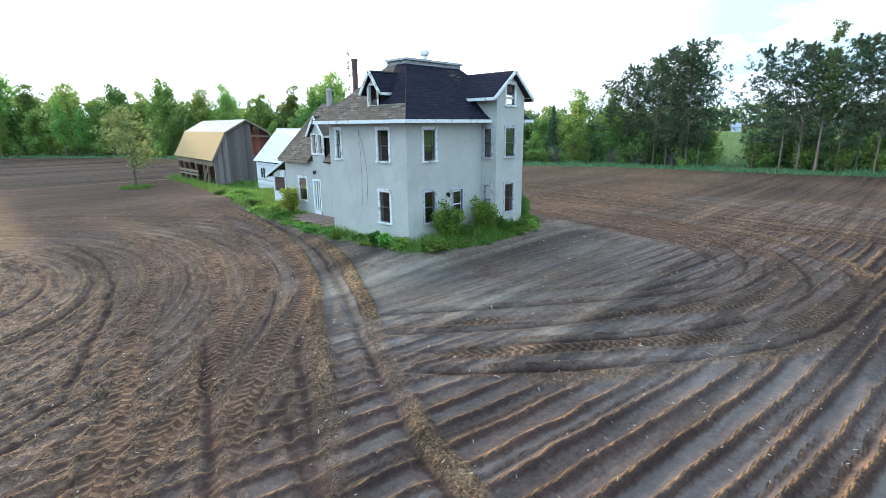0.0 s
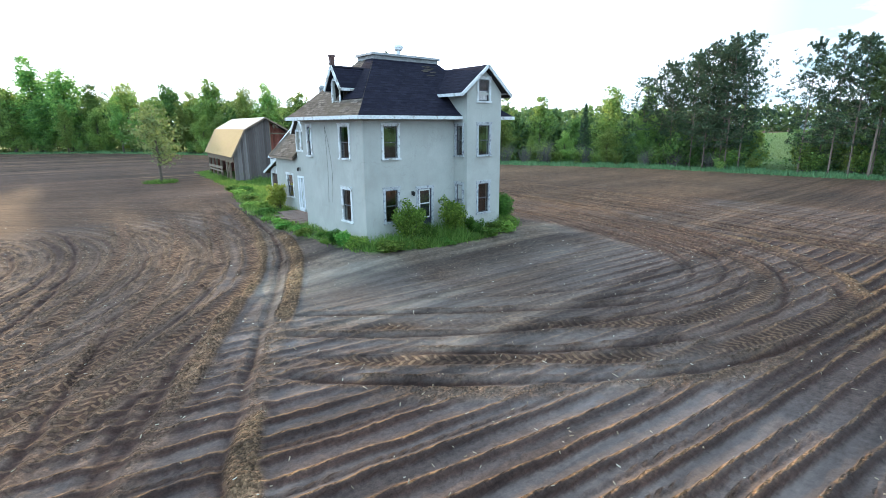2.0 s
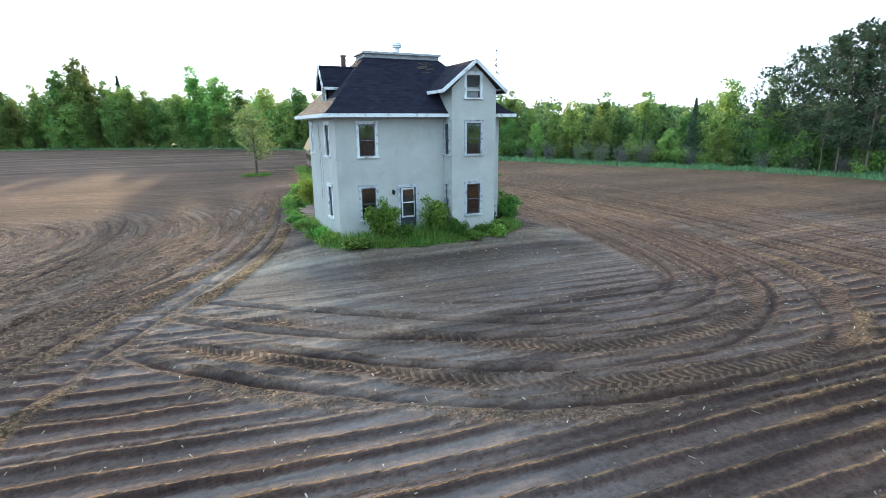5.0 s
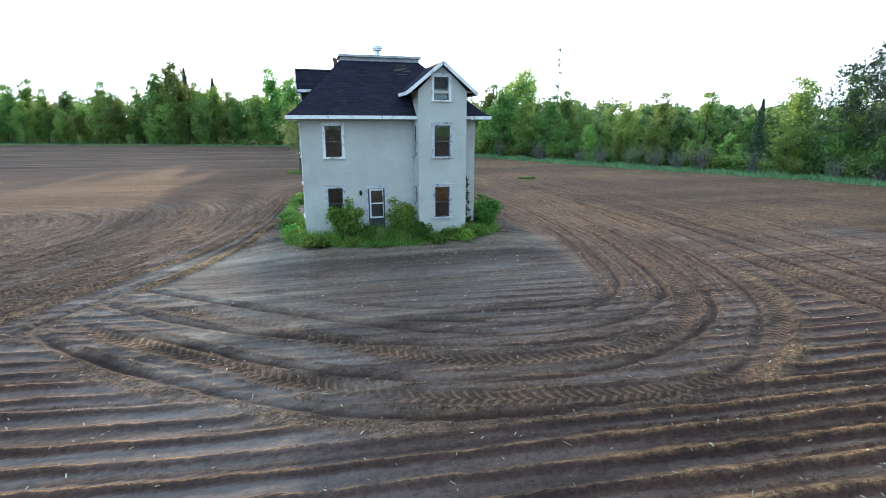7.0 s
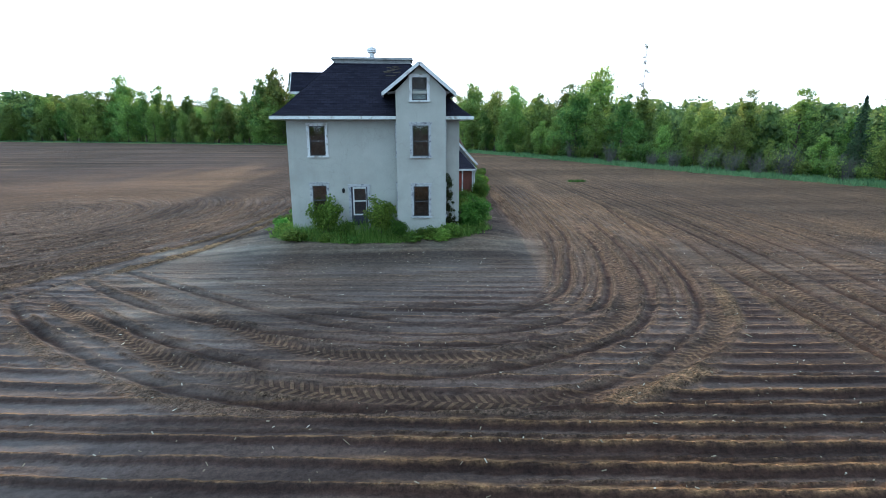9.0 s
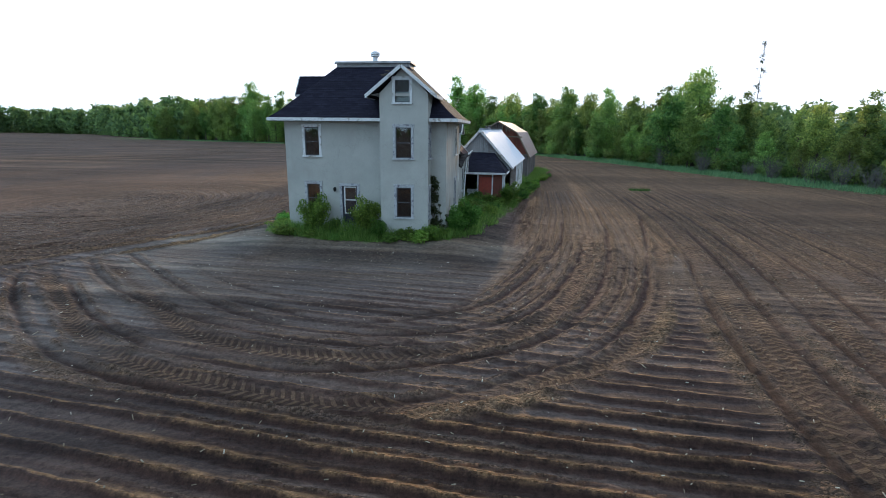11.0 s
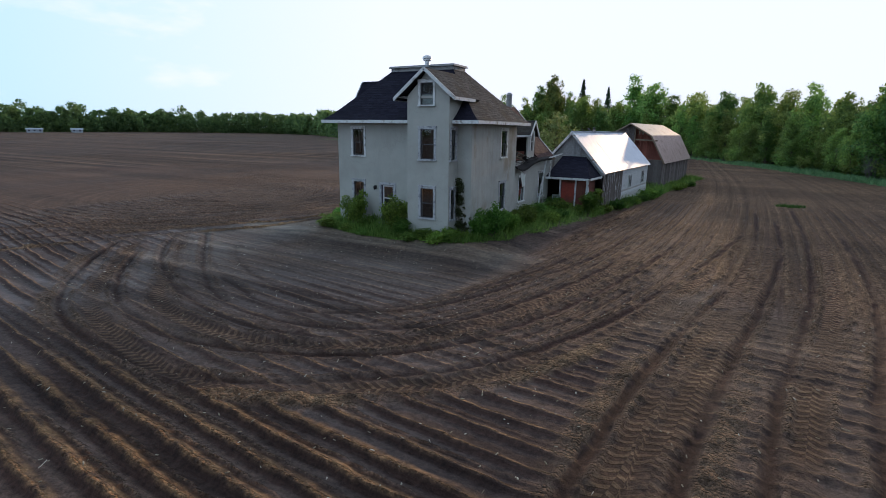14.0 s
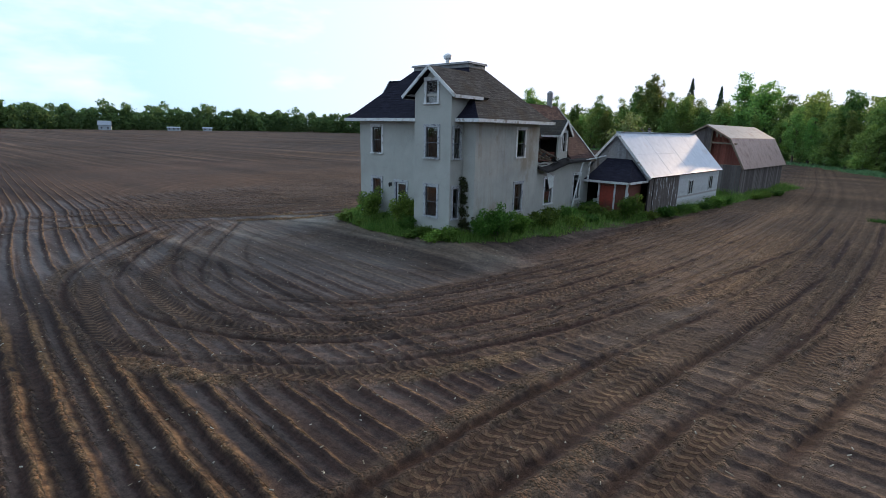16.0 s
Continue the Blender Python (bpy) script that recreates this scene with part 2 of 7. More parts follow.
def soil_material():
    m, n, l, b = material("tilled_soil")
    obj = coords(n, l)
    marks = {}
    for key in ("packed", "turf", "dry", "tread", "tread_run", "tread_off", "row_u", "row_amt", "lane", "lane_w", "sandy"):
        marks[key] = n.new("ShaderNodeAttribute")
        marks[key].attribute_name = key
    grit, clod, mid, big = noise_tex(n, l, obj, 34, 6, 0.75), noise_tex(n, l, obj, 8.5, 6, 0.7), noise_tex(n, l, obj, 2.2, 8, 0.7), noise_tex(n, l, obj, 0.14, 6, 0.6)
    # damp soil, darkened further to hold the shade of faces and grooves
    moist_shade = ramp(n, l, mid, [(0.25, (0.037, 0.0195, 0.0155)), (0.75, (0.070, 0.040, 0.032))])
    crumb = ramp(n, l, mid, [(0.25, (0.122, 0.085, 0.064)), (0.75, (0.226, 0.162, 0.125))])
    # crusted soil, its grey tinted with bluish skylight
    hard = ramp(n, l, mid, [(0.25, (0.137, 0.122, 0.123)), (0.75, (0.202, 0.182, 0.184))])
    sand = ramp(n, l, mid, [(0.25, (0.200, 0.132, 0.084)), (0.75, (0.348, 0.240, 0.160))])
    crumb = mix(n, l, marks["sandy"].outputs["Fac"], crumb, sand)
    c = mix(n, l, marks["dry"].outputs["Fac"], moist_shade, crumb)
    c = mix(n, l, marks["packed"].outputs["Fac"], c, hard)

    def calc(how, p, q=0.0, r=0.0):
        m_ = n.new("ShaderNodeMath")
        m_.operation = how
        for sock, val in zip(m_.inputs, (p, q, r)):
            if hasattr(val, "is_linked"):
                l.new(val, sock)
            else:
                sock.default_value = val
        return m_.outputs[0]

    # prints of a tractor tyre: slanting lugs on both sides of the middle line
    off, tread = marks["tread_off"].outputs["Fac"], marks["tread"].outputs["Fac"]
    phase = calc("MULTIPLY_ADD", marks["tread_run"].outputs["Fac"], 4.0, calc("MULTIPLY_ADD", calc("ABSOLUTE", off), 2.4, calc("MULTIPLY", calc("GREATER_THAN", off, 0.0), 0.5)))
    phase = calc("MULTIPLY_ADD", mid, 0.35, calc("MULTIPLY_ADD", clod, 0.18, phase))
    wave = calc("SINE", calc("MULTIPLY", phase, 2 * math.pi))
    lug = n.new("ShaderNodeMapRange")
    lug.interpolation_type = "SMOOTHSTEP"
    lug.inputs["From Min"].default_value, lug.inputs["From Max"].default_value = 0.0, 0.45
    l.new(wave, lug.inputs["Value"])
    lug = lug.outputs["Result"]
    # the sharp crest and raw face of each row, with sun and shade partly in their colour
    def hump(k, at, half):
        m_ = n.new("ShaderNodeMapRange")
        m_.interpolation_type = "SMOOTHSTEP"
        m_.inputs["From Min"].default_value, m_.inputs["From Max"].default_value = half, half * 0.25
        l.new(calc("ABSOLUTE", calc("SUBTRACT", k, at)), m_.inputs["Value"])
        return m_.outputs["Result"]

    amt = marks["row_amt"].outputs["Fac"]
    k = calc("FRACT", calc("MULTIPLY_ADD", clod, 0.06, calc("MULTIPLY_ADD", mid, 0.14, calc("SUBTRACT", marks["row_u"].outputs["Fac"], 0.10))))
    patchy = n.new("ShaderNodeMapRange")
    patchy.inputs["From Min"].default_value, patchy.inputs["From Max"].default_value = 0.34, 0.56
    l.new(mid, patchy.inputs["Value"])
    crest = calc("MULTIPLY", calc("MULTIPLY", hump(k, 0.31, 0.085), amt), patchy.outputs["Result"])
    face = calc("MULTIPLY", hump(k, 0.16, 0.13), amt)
    # on the boldest rows low sun on the whole back of the ridge is painted orange
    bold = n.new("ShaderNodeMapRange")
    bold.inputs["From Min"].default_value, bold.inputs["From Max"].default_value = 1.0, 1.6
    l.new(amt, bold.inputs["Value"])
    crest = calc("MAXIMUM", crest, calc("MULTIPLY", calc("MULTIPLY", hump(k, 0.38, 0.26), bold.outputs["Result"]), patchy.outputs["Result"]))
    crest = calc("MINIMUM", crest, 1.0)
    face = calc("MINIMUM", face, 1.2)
    # crest tone: pale soil with warm grazing sunlight painted in
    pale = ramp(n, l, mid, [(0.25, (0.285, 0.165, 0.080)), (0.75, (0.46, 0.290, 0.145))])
    c = mix(n, l, calc("MULTIPLY", face, 0.56), c, moist_shade)
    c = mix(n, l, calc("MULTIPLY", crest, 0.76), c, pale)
    c = mix(n, l, calc("MULTIPLY", tread, 0.50), c, mix(n, l, lug, moist_shade, mix(n, l, 0.22, crumb, pale)))
    bare = calc("MULTIPLY_ADD", marks["packed"].outputs["Fac"], -0.62, 1.0)
    c = mix(n, l, calc("MULTIPLY", bare, 0.9), c, ramp(n, l, clod, [(0.32, (0.46, 0.45, 0.44)), (0.50, (0.98, 0.98, 0.98)), (0.68, (1.50, 1.46, 1.40))]), "MULTIPLY")
    c = mix(n, l, calc("MULTIPLY", bare, 0.85), c, ramp(n, l, grit, [(0.28, (0.70, 0.69, 0.68)), (0.58, (1.0, 1.0, 1.0)), (0.76, (1.4, 1.37, 1.33))]), "MULTIPLY")
    c = mix(n, l, 0.6, c, ramp(n, l, big, [(0.35, (0.70, 0.70, 0.72)), (0.65, (1.18, 1.1, 1.0))]), "MULTIPLY")
    streak = noise_tex(n, l, coords(n, l, scale=(0.035, 1.1, 1.0), rot=(0, 0, radians(6.5))), 1.0, 4, 0.6)
    lanes_c = n.new("ShaderNodeCombineXYZ")
    l.new(marks["lane"].outputs["Fac"], lanes_c.inputs[0])
    streak_l = noise_tex(n, l, lanes_c.outputs[0], 1.7, 4, 0.65)
    lane_w = marks["lane_w"].outputs["Fac"]
    c = mix(n, l, calc("MULTIPLY", lane_w, 0.75), c, mix(n, l, 1.0, c, ramp(n, l, streak_l, [(0.36, (0.62, 0.60, 0.59)), (0.62, (1.28, 1.26, 1.22))]), "MULTIPLY"))
    c = mix(n, l, calc("MULTIPLY_ADD", lane_w, -0.8, 0.8), c, ramp(n, l, streak, [(0.38, (0.60, 0.59, 0.58)), (0.62, (1.30, 1.28, 1.24))]), "MULTIPLY")
    far_rows = noise_tex(n, l, coords(n, l, scale=(0.004, 0.42, 1.0), rot=(0, 0, radians(6.5))), 1.0, 3, 0.75)
    far_w = n.new("ShaderNodeMapRange")
    far_w.inputs["From Min"].default_value, far_w.inputs["From Max"].default_value = 0.6, 0.0
    far_w.inputs["To Max"].default_value = 0.85
    l.new(calc("ADD", marks["row_amt"].outputs["Fac"], calc("MULTIPLY", lane_w, 2.0)), far_w.inputs["Value"])
    c = mix(n, l, far_w.outputs["Result"], c, mix(n, l, 1.0, c, ramp(n, l, far_rows, [(0.36, (0.46, 0.48, 0.48)), (0.50, (0.90, 0.93, 0.88)), (0.62, (1.60, 1.66, 1.45))]), "MULTIPLY"))
    sweep = noise_tex(n, l, coords(n, l, scale=(0.010, 0.15, 1.0), rot=(0, 0, radians(6.5))), 1.0, 4, 0.65)
    c = mix(n, l, 0.7, c, ramp(n, l, sweep, [(0.38, (0.72, 0.71, 0.70)), (0.62, (1.25, 1.22, 1.18))]), "MULTIPLY")
    # loose crumbs, each with its own tone
    lump = n.new("ShaderNodeTexVoronoi")
    lump.inputs["Scale"].default_value, lump.inputs["Randomness"].default_value = 16.0, 1.0
    l.new(obj, lump.inputs["Vector"])
    tone = n.new("ShaderNodeSeparateColor")
    l.new(lump.outputs["Color"], tone.inputs["Color"])
    crumbly = n.new("ShaderNodeMapRange")
    crumbly.inputs["From Min"].default_value, crumbly.inputs["From Max"].default_value = 0.40, 0.80
    l.new(calc("SUBTRACT", calc("ADD", marks["dry"].outputs["Fac"], calc("MULTIPLY", clod, 0.3)), calc("MULTIPLY", marks["packed"].outputs["Fac"], 0.5)), crumbly.inputs["Value"])
    crumb_amt = calc("MULTIPLY", crumbly.outputs["Result"], calc("MULTIPLY_ADD", tread, -0.8, 1.0))
    c = mix(n, l, calc("MULTIPLY", crumb_amt, 0.8), c, mix(n, l, 1.0, c, ramp(n, l, tone.outputs["Red"], [(0.0, (0.50, 0.48, 0.47)), (0.5, (0.92, 0.92, 0.92)), (1.0, (1.62, 1.58, 1.52))]), "MULTIPLY"))
    gaps = calc("MULTIPLY", calc("MULTIPLY", lump.outputs["Distance"], -7.0), crumb_amt)
    turf = ramp(n, l, mid, [(0.3, (0.075, 0.120, 0.032)), (0.7, (0.19, 0.28, 0.07))])
    c = mix(n, l, marks["turf"].outputs["Fac"], c, turf)
    l.new(c, b.inputs["Base Color"])
    b.inputs["Roughness"].default_value = 0.95
    b.inputs["Specular IOR Level"].default_value = 0.2
    add = n.new("ShaderNodeMath")
    add.operation = "MULTIPLY_ADD"
    add.inputs[1].default_value = 0.45
    l.new(grit, add.inputs[0])
    l.new(clod, add.inputs[2])
    rise = calc("MULTIPLY_ADD", calc("MULTIPLY", tread, lug), 1.9, calc("MULTIPLY_ADD", crest, 0.8, calc("MULTIPLY_ADD", face, -0.5, calc("MULTIPLY_ADD", gaps, 0.55, add.outputs[0]))))
    bump(n, l, b, rise, 0.9, 0.085)
    return m


M_SOIL = soil_material()
M_STUCCO = stucco("stucco", (0.372, 0.374, 0.346), (0.436, 0.436, 0.406), (0.30, 0.29, 0.262), 0.5)
M_STAINED = stucco("stained_stucco", (0.36, 0.36, 0.335), (0.46, 0.46, 0.425), (0.26, 0.215, 0.155), 0.95)
# stained plaster, its base darkened to paint in the dimness of the rooms
M_INNER = plain("dim_room_plaster", (0.050, 0.044, 0.044), (0.110, 0.098, 0.096), 0.9, 4, stain=(0.07, 0.035, 0.028))
M_FOUND = plain("foundation", (0.22, 0.21, 0.19), (0.34, 0.33, 0.30), 0.95, 12)
M_TRIM = plain("white_trim", (0.50, 0.51, 0.52), (0.72, 0.73, 0.74), 0.65, 14, stain=(0.30, 0.28, 0.25), stain_scale=3.0, stain_at=(0.54, 0.63))
M_WORN = plain("flaking_paint", (0.30, 0.31, 0.33), (0.50, 0.51, 0.53), 0.75, 12, stain=(0.17, 0.17, 0.20), stain_scale=7.0, stain_at=(0.50, 0.64))
# grey that imitates sky reflected in a pane
M_REFLECTION = plain("reflected_sky_grey", (0.24, 0.26, 0.27), (0.34, 0.36, 0.37), 0.8, 6)
M_SASH = plain("dark_sash", (0.035, 0.035, 0.045), (0.09, 0.09, 0.10), 0.6, 18, stain=(0.35, 0.35, 0.34), stain_scale=5, stain_at=(0.6, 0.7))
M_DARKFRAME = plain("navy_paint", (0.02, 0.022, 0.04), (0.05, 0.05, 0.075), 0.5, 12)
M_GLASS = glass_pane("window_glass")
M_DULLGLASS = glass_pane("dusty_glass", 1.35)


def screen_material(name):
    """Rusty fly screen: half thread, half air."""
    m, n, l, b = material(name)
    b.inputs["Base Color"].default_value = (0.10, 0.065, 0.05, 1)
    b.inputs["Roughness"].default_value = 0.9
    tr, ms = n.new("ShaderNodeBsdfTransparent"), n.new("ShaderNodeMixShader")
    ms.inputs["Fac"].default_value = 0.5
    l.new(tr.outputs["BSDF"], ms.inputs[1])
    l.new(b.outputs["BSDF"], ms.inputs[2])
    l.new(ms.outputs["Shader"], n["Material Output"].inputs["Surface"])
    return m


M_SCREEN = screen_material("fly_screen")
M_ASPHALT = shingle("dark_asphalt_shingle", [(0.0, (0.0125, 0.012, 0.024)), (1.0, (0.024, 0.023, 0.040))])
M_SHINGLE = shingle("brown_shingle", [(0.0, (0.085, 0.070, 0.058)), (0.5, (0.14, 0.118, 0.10)), (1.0, (0.21, 0.18, 0.155))], (0.10, 0.085, 0.065))
M_SHINGLE_E = shingle("grey_shingle", [(0.0, (0.060, 0.057, 0.056)), (1.0, (0.118, 0.112, 0.106))], (0.055, 0.044, 0.032))
M_WINGROOF = shingle("red_brown_shingle", [(0.0, (0.075, 0.046, 0.042)), (1.0, (0.145, 0.092, 0.080))], (0.085, 0.050, 0.042))
M_CAP = plain("roof_cap", (0.16, 0.16, 0.16), (0.32, 0.32, 0.33), 0.6, 8, stain=(0.08, 0.075, 0.07))
M_VENT = plain("galvanised", (0.45, 0.46, 0.47), (0.68, 0.68, 0.69), 0.45, 10, metal=0.7)
M_BRICK = varied("chimney_brick", [(0.0, (0.085, 0.050, 0.047)), (1.0, (0.155, 0.092, 0.084))], 0.9, 20)
M_TIN = plain("tin_roof", (0.43, 0.48, 0.56), (0.56, 0.61, 0.69), 0.5, 2, metal=0.12, stretch=(1, 1, 1), stain=(0.36, 0.33, 0.32), stain_scale=0.9, stain_at=(0.60, 0.80), bumpy=0.06)
# stained tin with the golden low sun painted into its base
M_SUNLIT_TIN = plain("sunlit_tan_tin", (0.27, 0.185, 0.075), (0.40, 0.29, 0.13), 0.9, 4, metal=0.0, stain=(0.34, 0.22, 0.11), stain_scale=1.0, stain_at=(0.54, 0.74), bumpy=0.08)
M_RUSTTIN = plain("rusted_tin", (0.20, 0.135, 0.115), (0.32, 0.225, 0.195), 0.5, 5, metal=0.25, stain=(0.15, 0.085, 0.06), stain_scale=1.1, stain_at=(0.50, 0.70), bumpy=0.12)
M_GREYTIN = plain("dull_tin", (0.24, 0.245, 0.25), (0.36, 0.36, 0.36), 0.7, 4, metal=0.05, stain=(0.22, 0.19, 0.16), stain_scale=0.9, stain_at=(0.52, 0.72), bumpy=0.08)
M_HALFPEEL = plain("half_peeled_boards", (0.070, 0.055, 0.050), (0.17, 0.145, 0.135), 0.9, 3.0, stretch=(5, 5, 0.5), stain=(0.60, 0.62, 0.64), stain_scale=1.3, stain_at=(0.585, 0.61))
M_DECK = varied("deck_planks", [(0.0, (0.13, 0.085, 0.07)), (1.0, (0.26, 0.19, 0.16))], 0.9, 6, (0.6, 6, 4))
M_BARNWOOD = varied("weathered_boards", [(0.0, (0.10, 0.081, 0.078)), (0.5, (0.175, 0.148, 0.142)), (1.0, (0.27, 0.238, 0.23))], 0.92, 5, (6, 6, 0.6))
M_LOFT = varied("loft_boards", [(0.0, (0.20, 0.062, 0.045)), (1.0, (0.34, 0.115, 0.080))], 0.9, 6, (5, 5, 0.7))
M_REDWOOD = varied("inner_boards", [(0.0, (0.13, 0.042, 0.032)), (1.0, (0.23, 0.085, 0.060))], 0.9, 6, (5, 5, 0.7))
M_TIMBER = plain("timber", (0.14, 0.105, 0.075), (0.29, 0.22, 0.16), 0.9, 9, stretch=(4, 4, 0.6))
M_PEEL = varied("peeling_siding", [(0.0, (0.66, 0.68, 0.70)), (0.8, (0.82, 0.84, 0.86)), (1.0, (0.48, 0.45, 0.43))], 0.8, 4, (1.5, 1.5, 6))
M_GREYSIDE = varied("grey_gable_boards", [(0.0, (0.28, 0.29, 0.31)), (0.8, (0.44, 0.45, 0.47)), (1.0, (0.18, 0.17, 0.17))], 0.9, 5, (1, 1, 4))
M_REDDOOR = plain("red_paint", (0.19, 0.030, 0.018), (0.30, 0.055, 0.032), 0.7, 8, stain=(0.12, 0.04, 0.03))
# near-black that paints in the shade of hollows
M_BLACK = plain("hollow_shade", (0.010, 0.008, 0.007), (0.02, 0.016, 0.014), 0.95, 4)
M_IRON = plain("black_iron", (0.015, 0.015, 0.016), (0.03, 0.03, 0.03), 0.5, 10, metal=0.6)
M_BARK = plain("bark", (0.055, 0.042, 0.032), (0.135, 0.105, 0.082), 0.95, 7, stretch=(4, 4, 0.8), bumpy=0.6)
M_TWIG = plain("grey_twigs", (0.075, 0.069, 0.060), (0.155, 0.145, 0.125), 0.95, 9)
M_PALEBARK = plain("pale_bark", (0.12, 0.085, 0.068), (0.27, 0.20, 0.16), 0.95, 7, stretch=(4, 4, 0.8), bumpy=0.6)
M_LEAF = foliage("broad_leaves", [(0.0, (0.080, 0.150, 0.050)), (0.5, (0.150, 0.265, 0.075)), (1.0, (0.27, 0.40, 0.105))], through=0.62, lit=(1.42, 1.2, 1.0))
M_NEEDLE = foliage("pine_needles", [(0.0, (0.034, 0.058, 0.034)), (0.6, (0.062, 0.095, 0.048)), (1.0, (0.110, 0.145, 0.066))], 0.6, 0.3)
M_FARLEAF = foliage("far_leaves", [(0.0, (0.055, 0.105, 0.050)), (1.0, (0.15, 0.24, 0.085))], 0.7, 0.5, (1.5, 1.3, 1.0))
M_BUSH = foliage("bush_leaves", [(0.0, (0.055, 0.115, 0.018)), (0.6, (0.10, 0.20, 0.03)), (1.0, (0.19, 0.31, 0.05))], through=0.55)
M_YELLOWLEAF = foliage("young_leaves", [(0.0, (0.17, 0.215, 0.075)), (1.0, (0.29, 0.335, 0.12))], 0.55, 0.55)
M_GRASS = foliage("grass_blades", [(0.0, (0.060, 0.13, 0.028)), (0.7, (0.12, 0.25, 0.050)), (1.0, (0.21, 0.33, 0.08))], 0.6, 0.6)
M_TEALGRASS = foliage("field_edge_grass", [(0.0, (0.060, 0.130, 0.060)), (1.0, (0.13, 0.25, 0.11))], 0.6, 0.4)
# brighter copy of the grass, with sunlight put into its greens
M_SUNGRASS = foliage("sunlit_grass", [(0.0, (0.085, 0.17, 0.032)), (0.7, (0.17, 0.33, 0.055)), (1.0, (0.28, 0.41, 0.09))], 0.6, 0.6)
M_YELLOWBUSH = foliage("yellow_green_leaves", [(0.0, (0.24, 0.33, 0.05)), (1.0, (0.42, 0.50, 0.10))], 0.55, 0.6)
M_VINE = foliage("vine_leaves", [(0.0, (0.030, 0.045, 0.018)), (1.0, (0.075, 0.095, 0.035))], 0.6, 0.3)
M_STRAW = varied("straw", [(0.0, (0.24, 0.19, 0.12)), (0.7, (0.42, 0.36, 0.26)), (1.0, (0.62, 0.58, 0.48))], 0.85, 20)
M_WHITE = plain("far_white_paint", (0.60, 0.63, 0.67), (0.74, 0.76, 0.79), 0.6, 2)
M_FARWALL = plain("far_house_paint", (0.34, 0.40, 0.46), (0.46, 0.51, 0.56), 0.7, 2)
M_BLUEROOF = plain("far_roof", (0.22, 0.25, 0.30), (0.34, 0.37, 0.42), 0.6, 2)
M_CURTAIN = plain("torn_sheet", (0.55, 0.60, 0.58), (0.75, 0.78, 0.76), 0.9, 6)


# ---- mesh helpers ----
class Shape:
    """Gathers faces, then becomes one mesh."""

    def __init__(self):
        self.v, self.f, self.uv, self.m = [], [], [], []
        self.weld = False

    def face(self, pts, uv=None, mat=0):
        k = len(self.v)
        self.v += [tuple(p) for p in pts]
        self.f.append(tuple(range(k, k + len(pts))))
        self.uv.append(uv or [(0, 0)] * len(pts))
        self.m.append(mat)
        return self

    def hexa(self, p, mat=0):
        """A solid from eight corners: four below, four above, both anticlockwise from above."""
        k = len(self.v)
        self.v += [tuple(q) for q in p]
        for f in ((3, 2, 1, 0), (4, 5, 6, 7), (0, 1, 5, 4), (1, 2, 6, 5), (2, 3, 7, 6), (3, 0, 4, 7)):
            self.f.append(tuple(k + i for i in f))
            self.uv.append([(0, 0)] * 4)
            self.m.append(mat)
        return self

    def box(self, x0, x1, y0, y1, z0, z1, mat=0):
        return self.hexa([(x0, y0, z0), (x1, y0, z0), (x1, y1, z0), (x0, y1, z0), (x0, y0, z1), (x1, y0, z1), (x1, y1, z1), (x0, y1, z1)], mat)

    def beam(self, a, b, w, h=None, up=(0, 0, 1), mat=0):
        """A bar from a to b, w wide and h thick."""
        a, b = Vector(a), Vector(b)
        h = h or w
        d = (b - a).normalized()
        s = d.cross(Vector(up))
        s = (s if s.length > 1e-4 else d.cross(Vector((1, 0, 0)))).normalized()
        u = s.cross(d)
        c = [(-w / 2, -h / 2), (w / 2, -h / 2), (w / 2, h / 2), (-w / 2, h / 2)]
        lo, hi = [a + s * i + u * j for i, j in c], [b + s * i + u * j for i, j in c]
        return self.hexa(lo + hi, mat)

    def tube(self, pts, radii, sides=8, mat=0, cap=True):
        k = len(self.v)
        pts = [Vector(p) for p in pts]
        for i, (p, r) in enumerate(zip(pts, radii)):
            d = (pts[min(i + 1, len(pts) - 1)] - pts[max(i - 1, 0)]).normalized()
            s = d.cross(Vector((0.31, 0.95, 0.05))).normalized()
            u = s.cross(d)
            self.v += [tuple(p + (s * math.cos(a) + u * math.sin(a)) * r) for a in (2 * math.pi * j / sides for j in range(sides))]
        for i in range(len(pts) - 1):
            for j in range(sides):
                a, b = k + i * sides + j, k + i * sides + (j + 1) % sides
                self.f.append((a, b, b + sides, a + sides))
                self.uv.append([(0, 0)] * 4)
                self.m.append(mat)
        if cap:
            for base in (k, k + (len(pts) - 1) * sides):
                self.f.append(tuple(range(base, base + sides)))
                self.uv.append([(0, 0)] * sides)
                self.m.append(mat)
        return self

    def move(self, m):
        self.v = [tuple(m @ Vector(p)) for p in self.v]
        return self

    def mesh(self, name, mats, smooth=False):
        weld = self.weld
        me = bpy.data.meshes.new(name)
        me.from_pydata(self.v, [], self.f)
        layer = me.uv_layers.new(name="UVMap")
        layer.data.foreach_set("uv", [c for face in self.uv for p in face for c in p])
        for mt in mats if isinstance(mats, (list, tuple)) else [mats]:
            me.materials.append(mt)
        me.polygons.foreach_set("material_index", self.m)
        if smooth:
            me.polygons.foreach_set("use_smooth", [True] * len(self.f))
        b = bmesh.new()
        b.from_mesh(me)
        if weld:
            bmesh.ops.remove_doubles(b, verts=b.verts, dist=1e-4)
        bmesh.ops.recalc_face_normals(b, faces=b.faces)
        b.to_mesh(me)
        b.free()
        return me


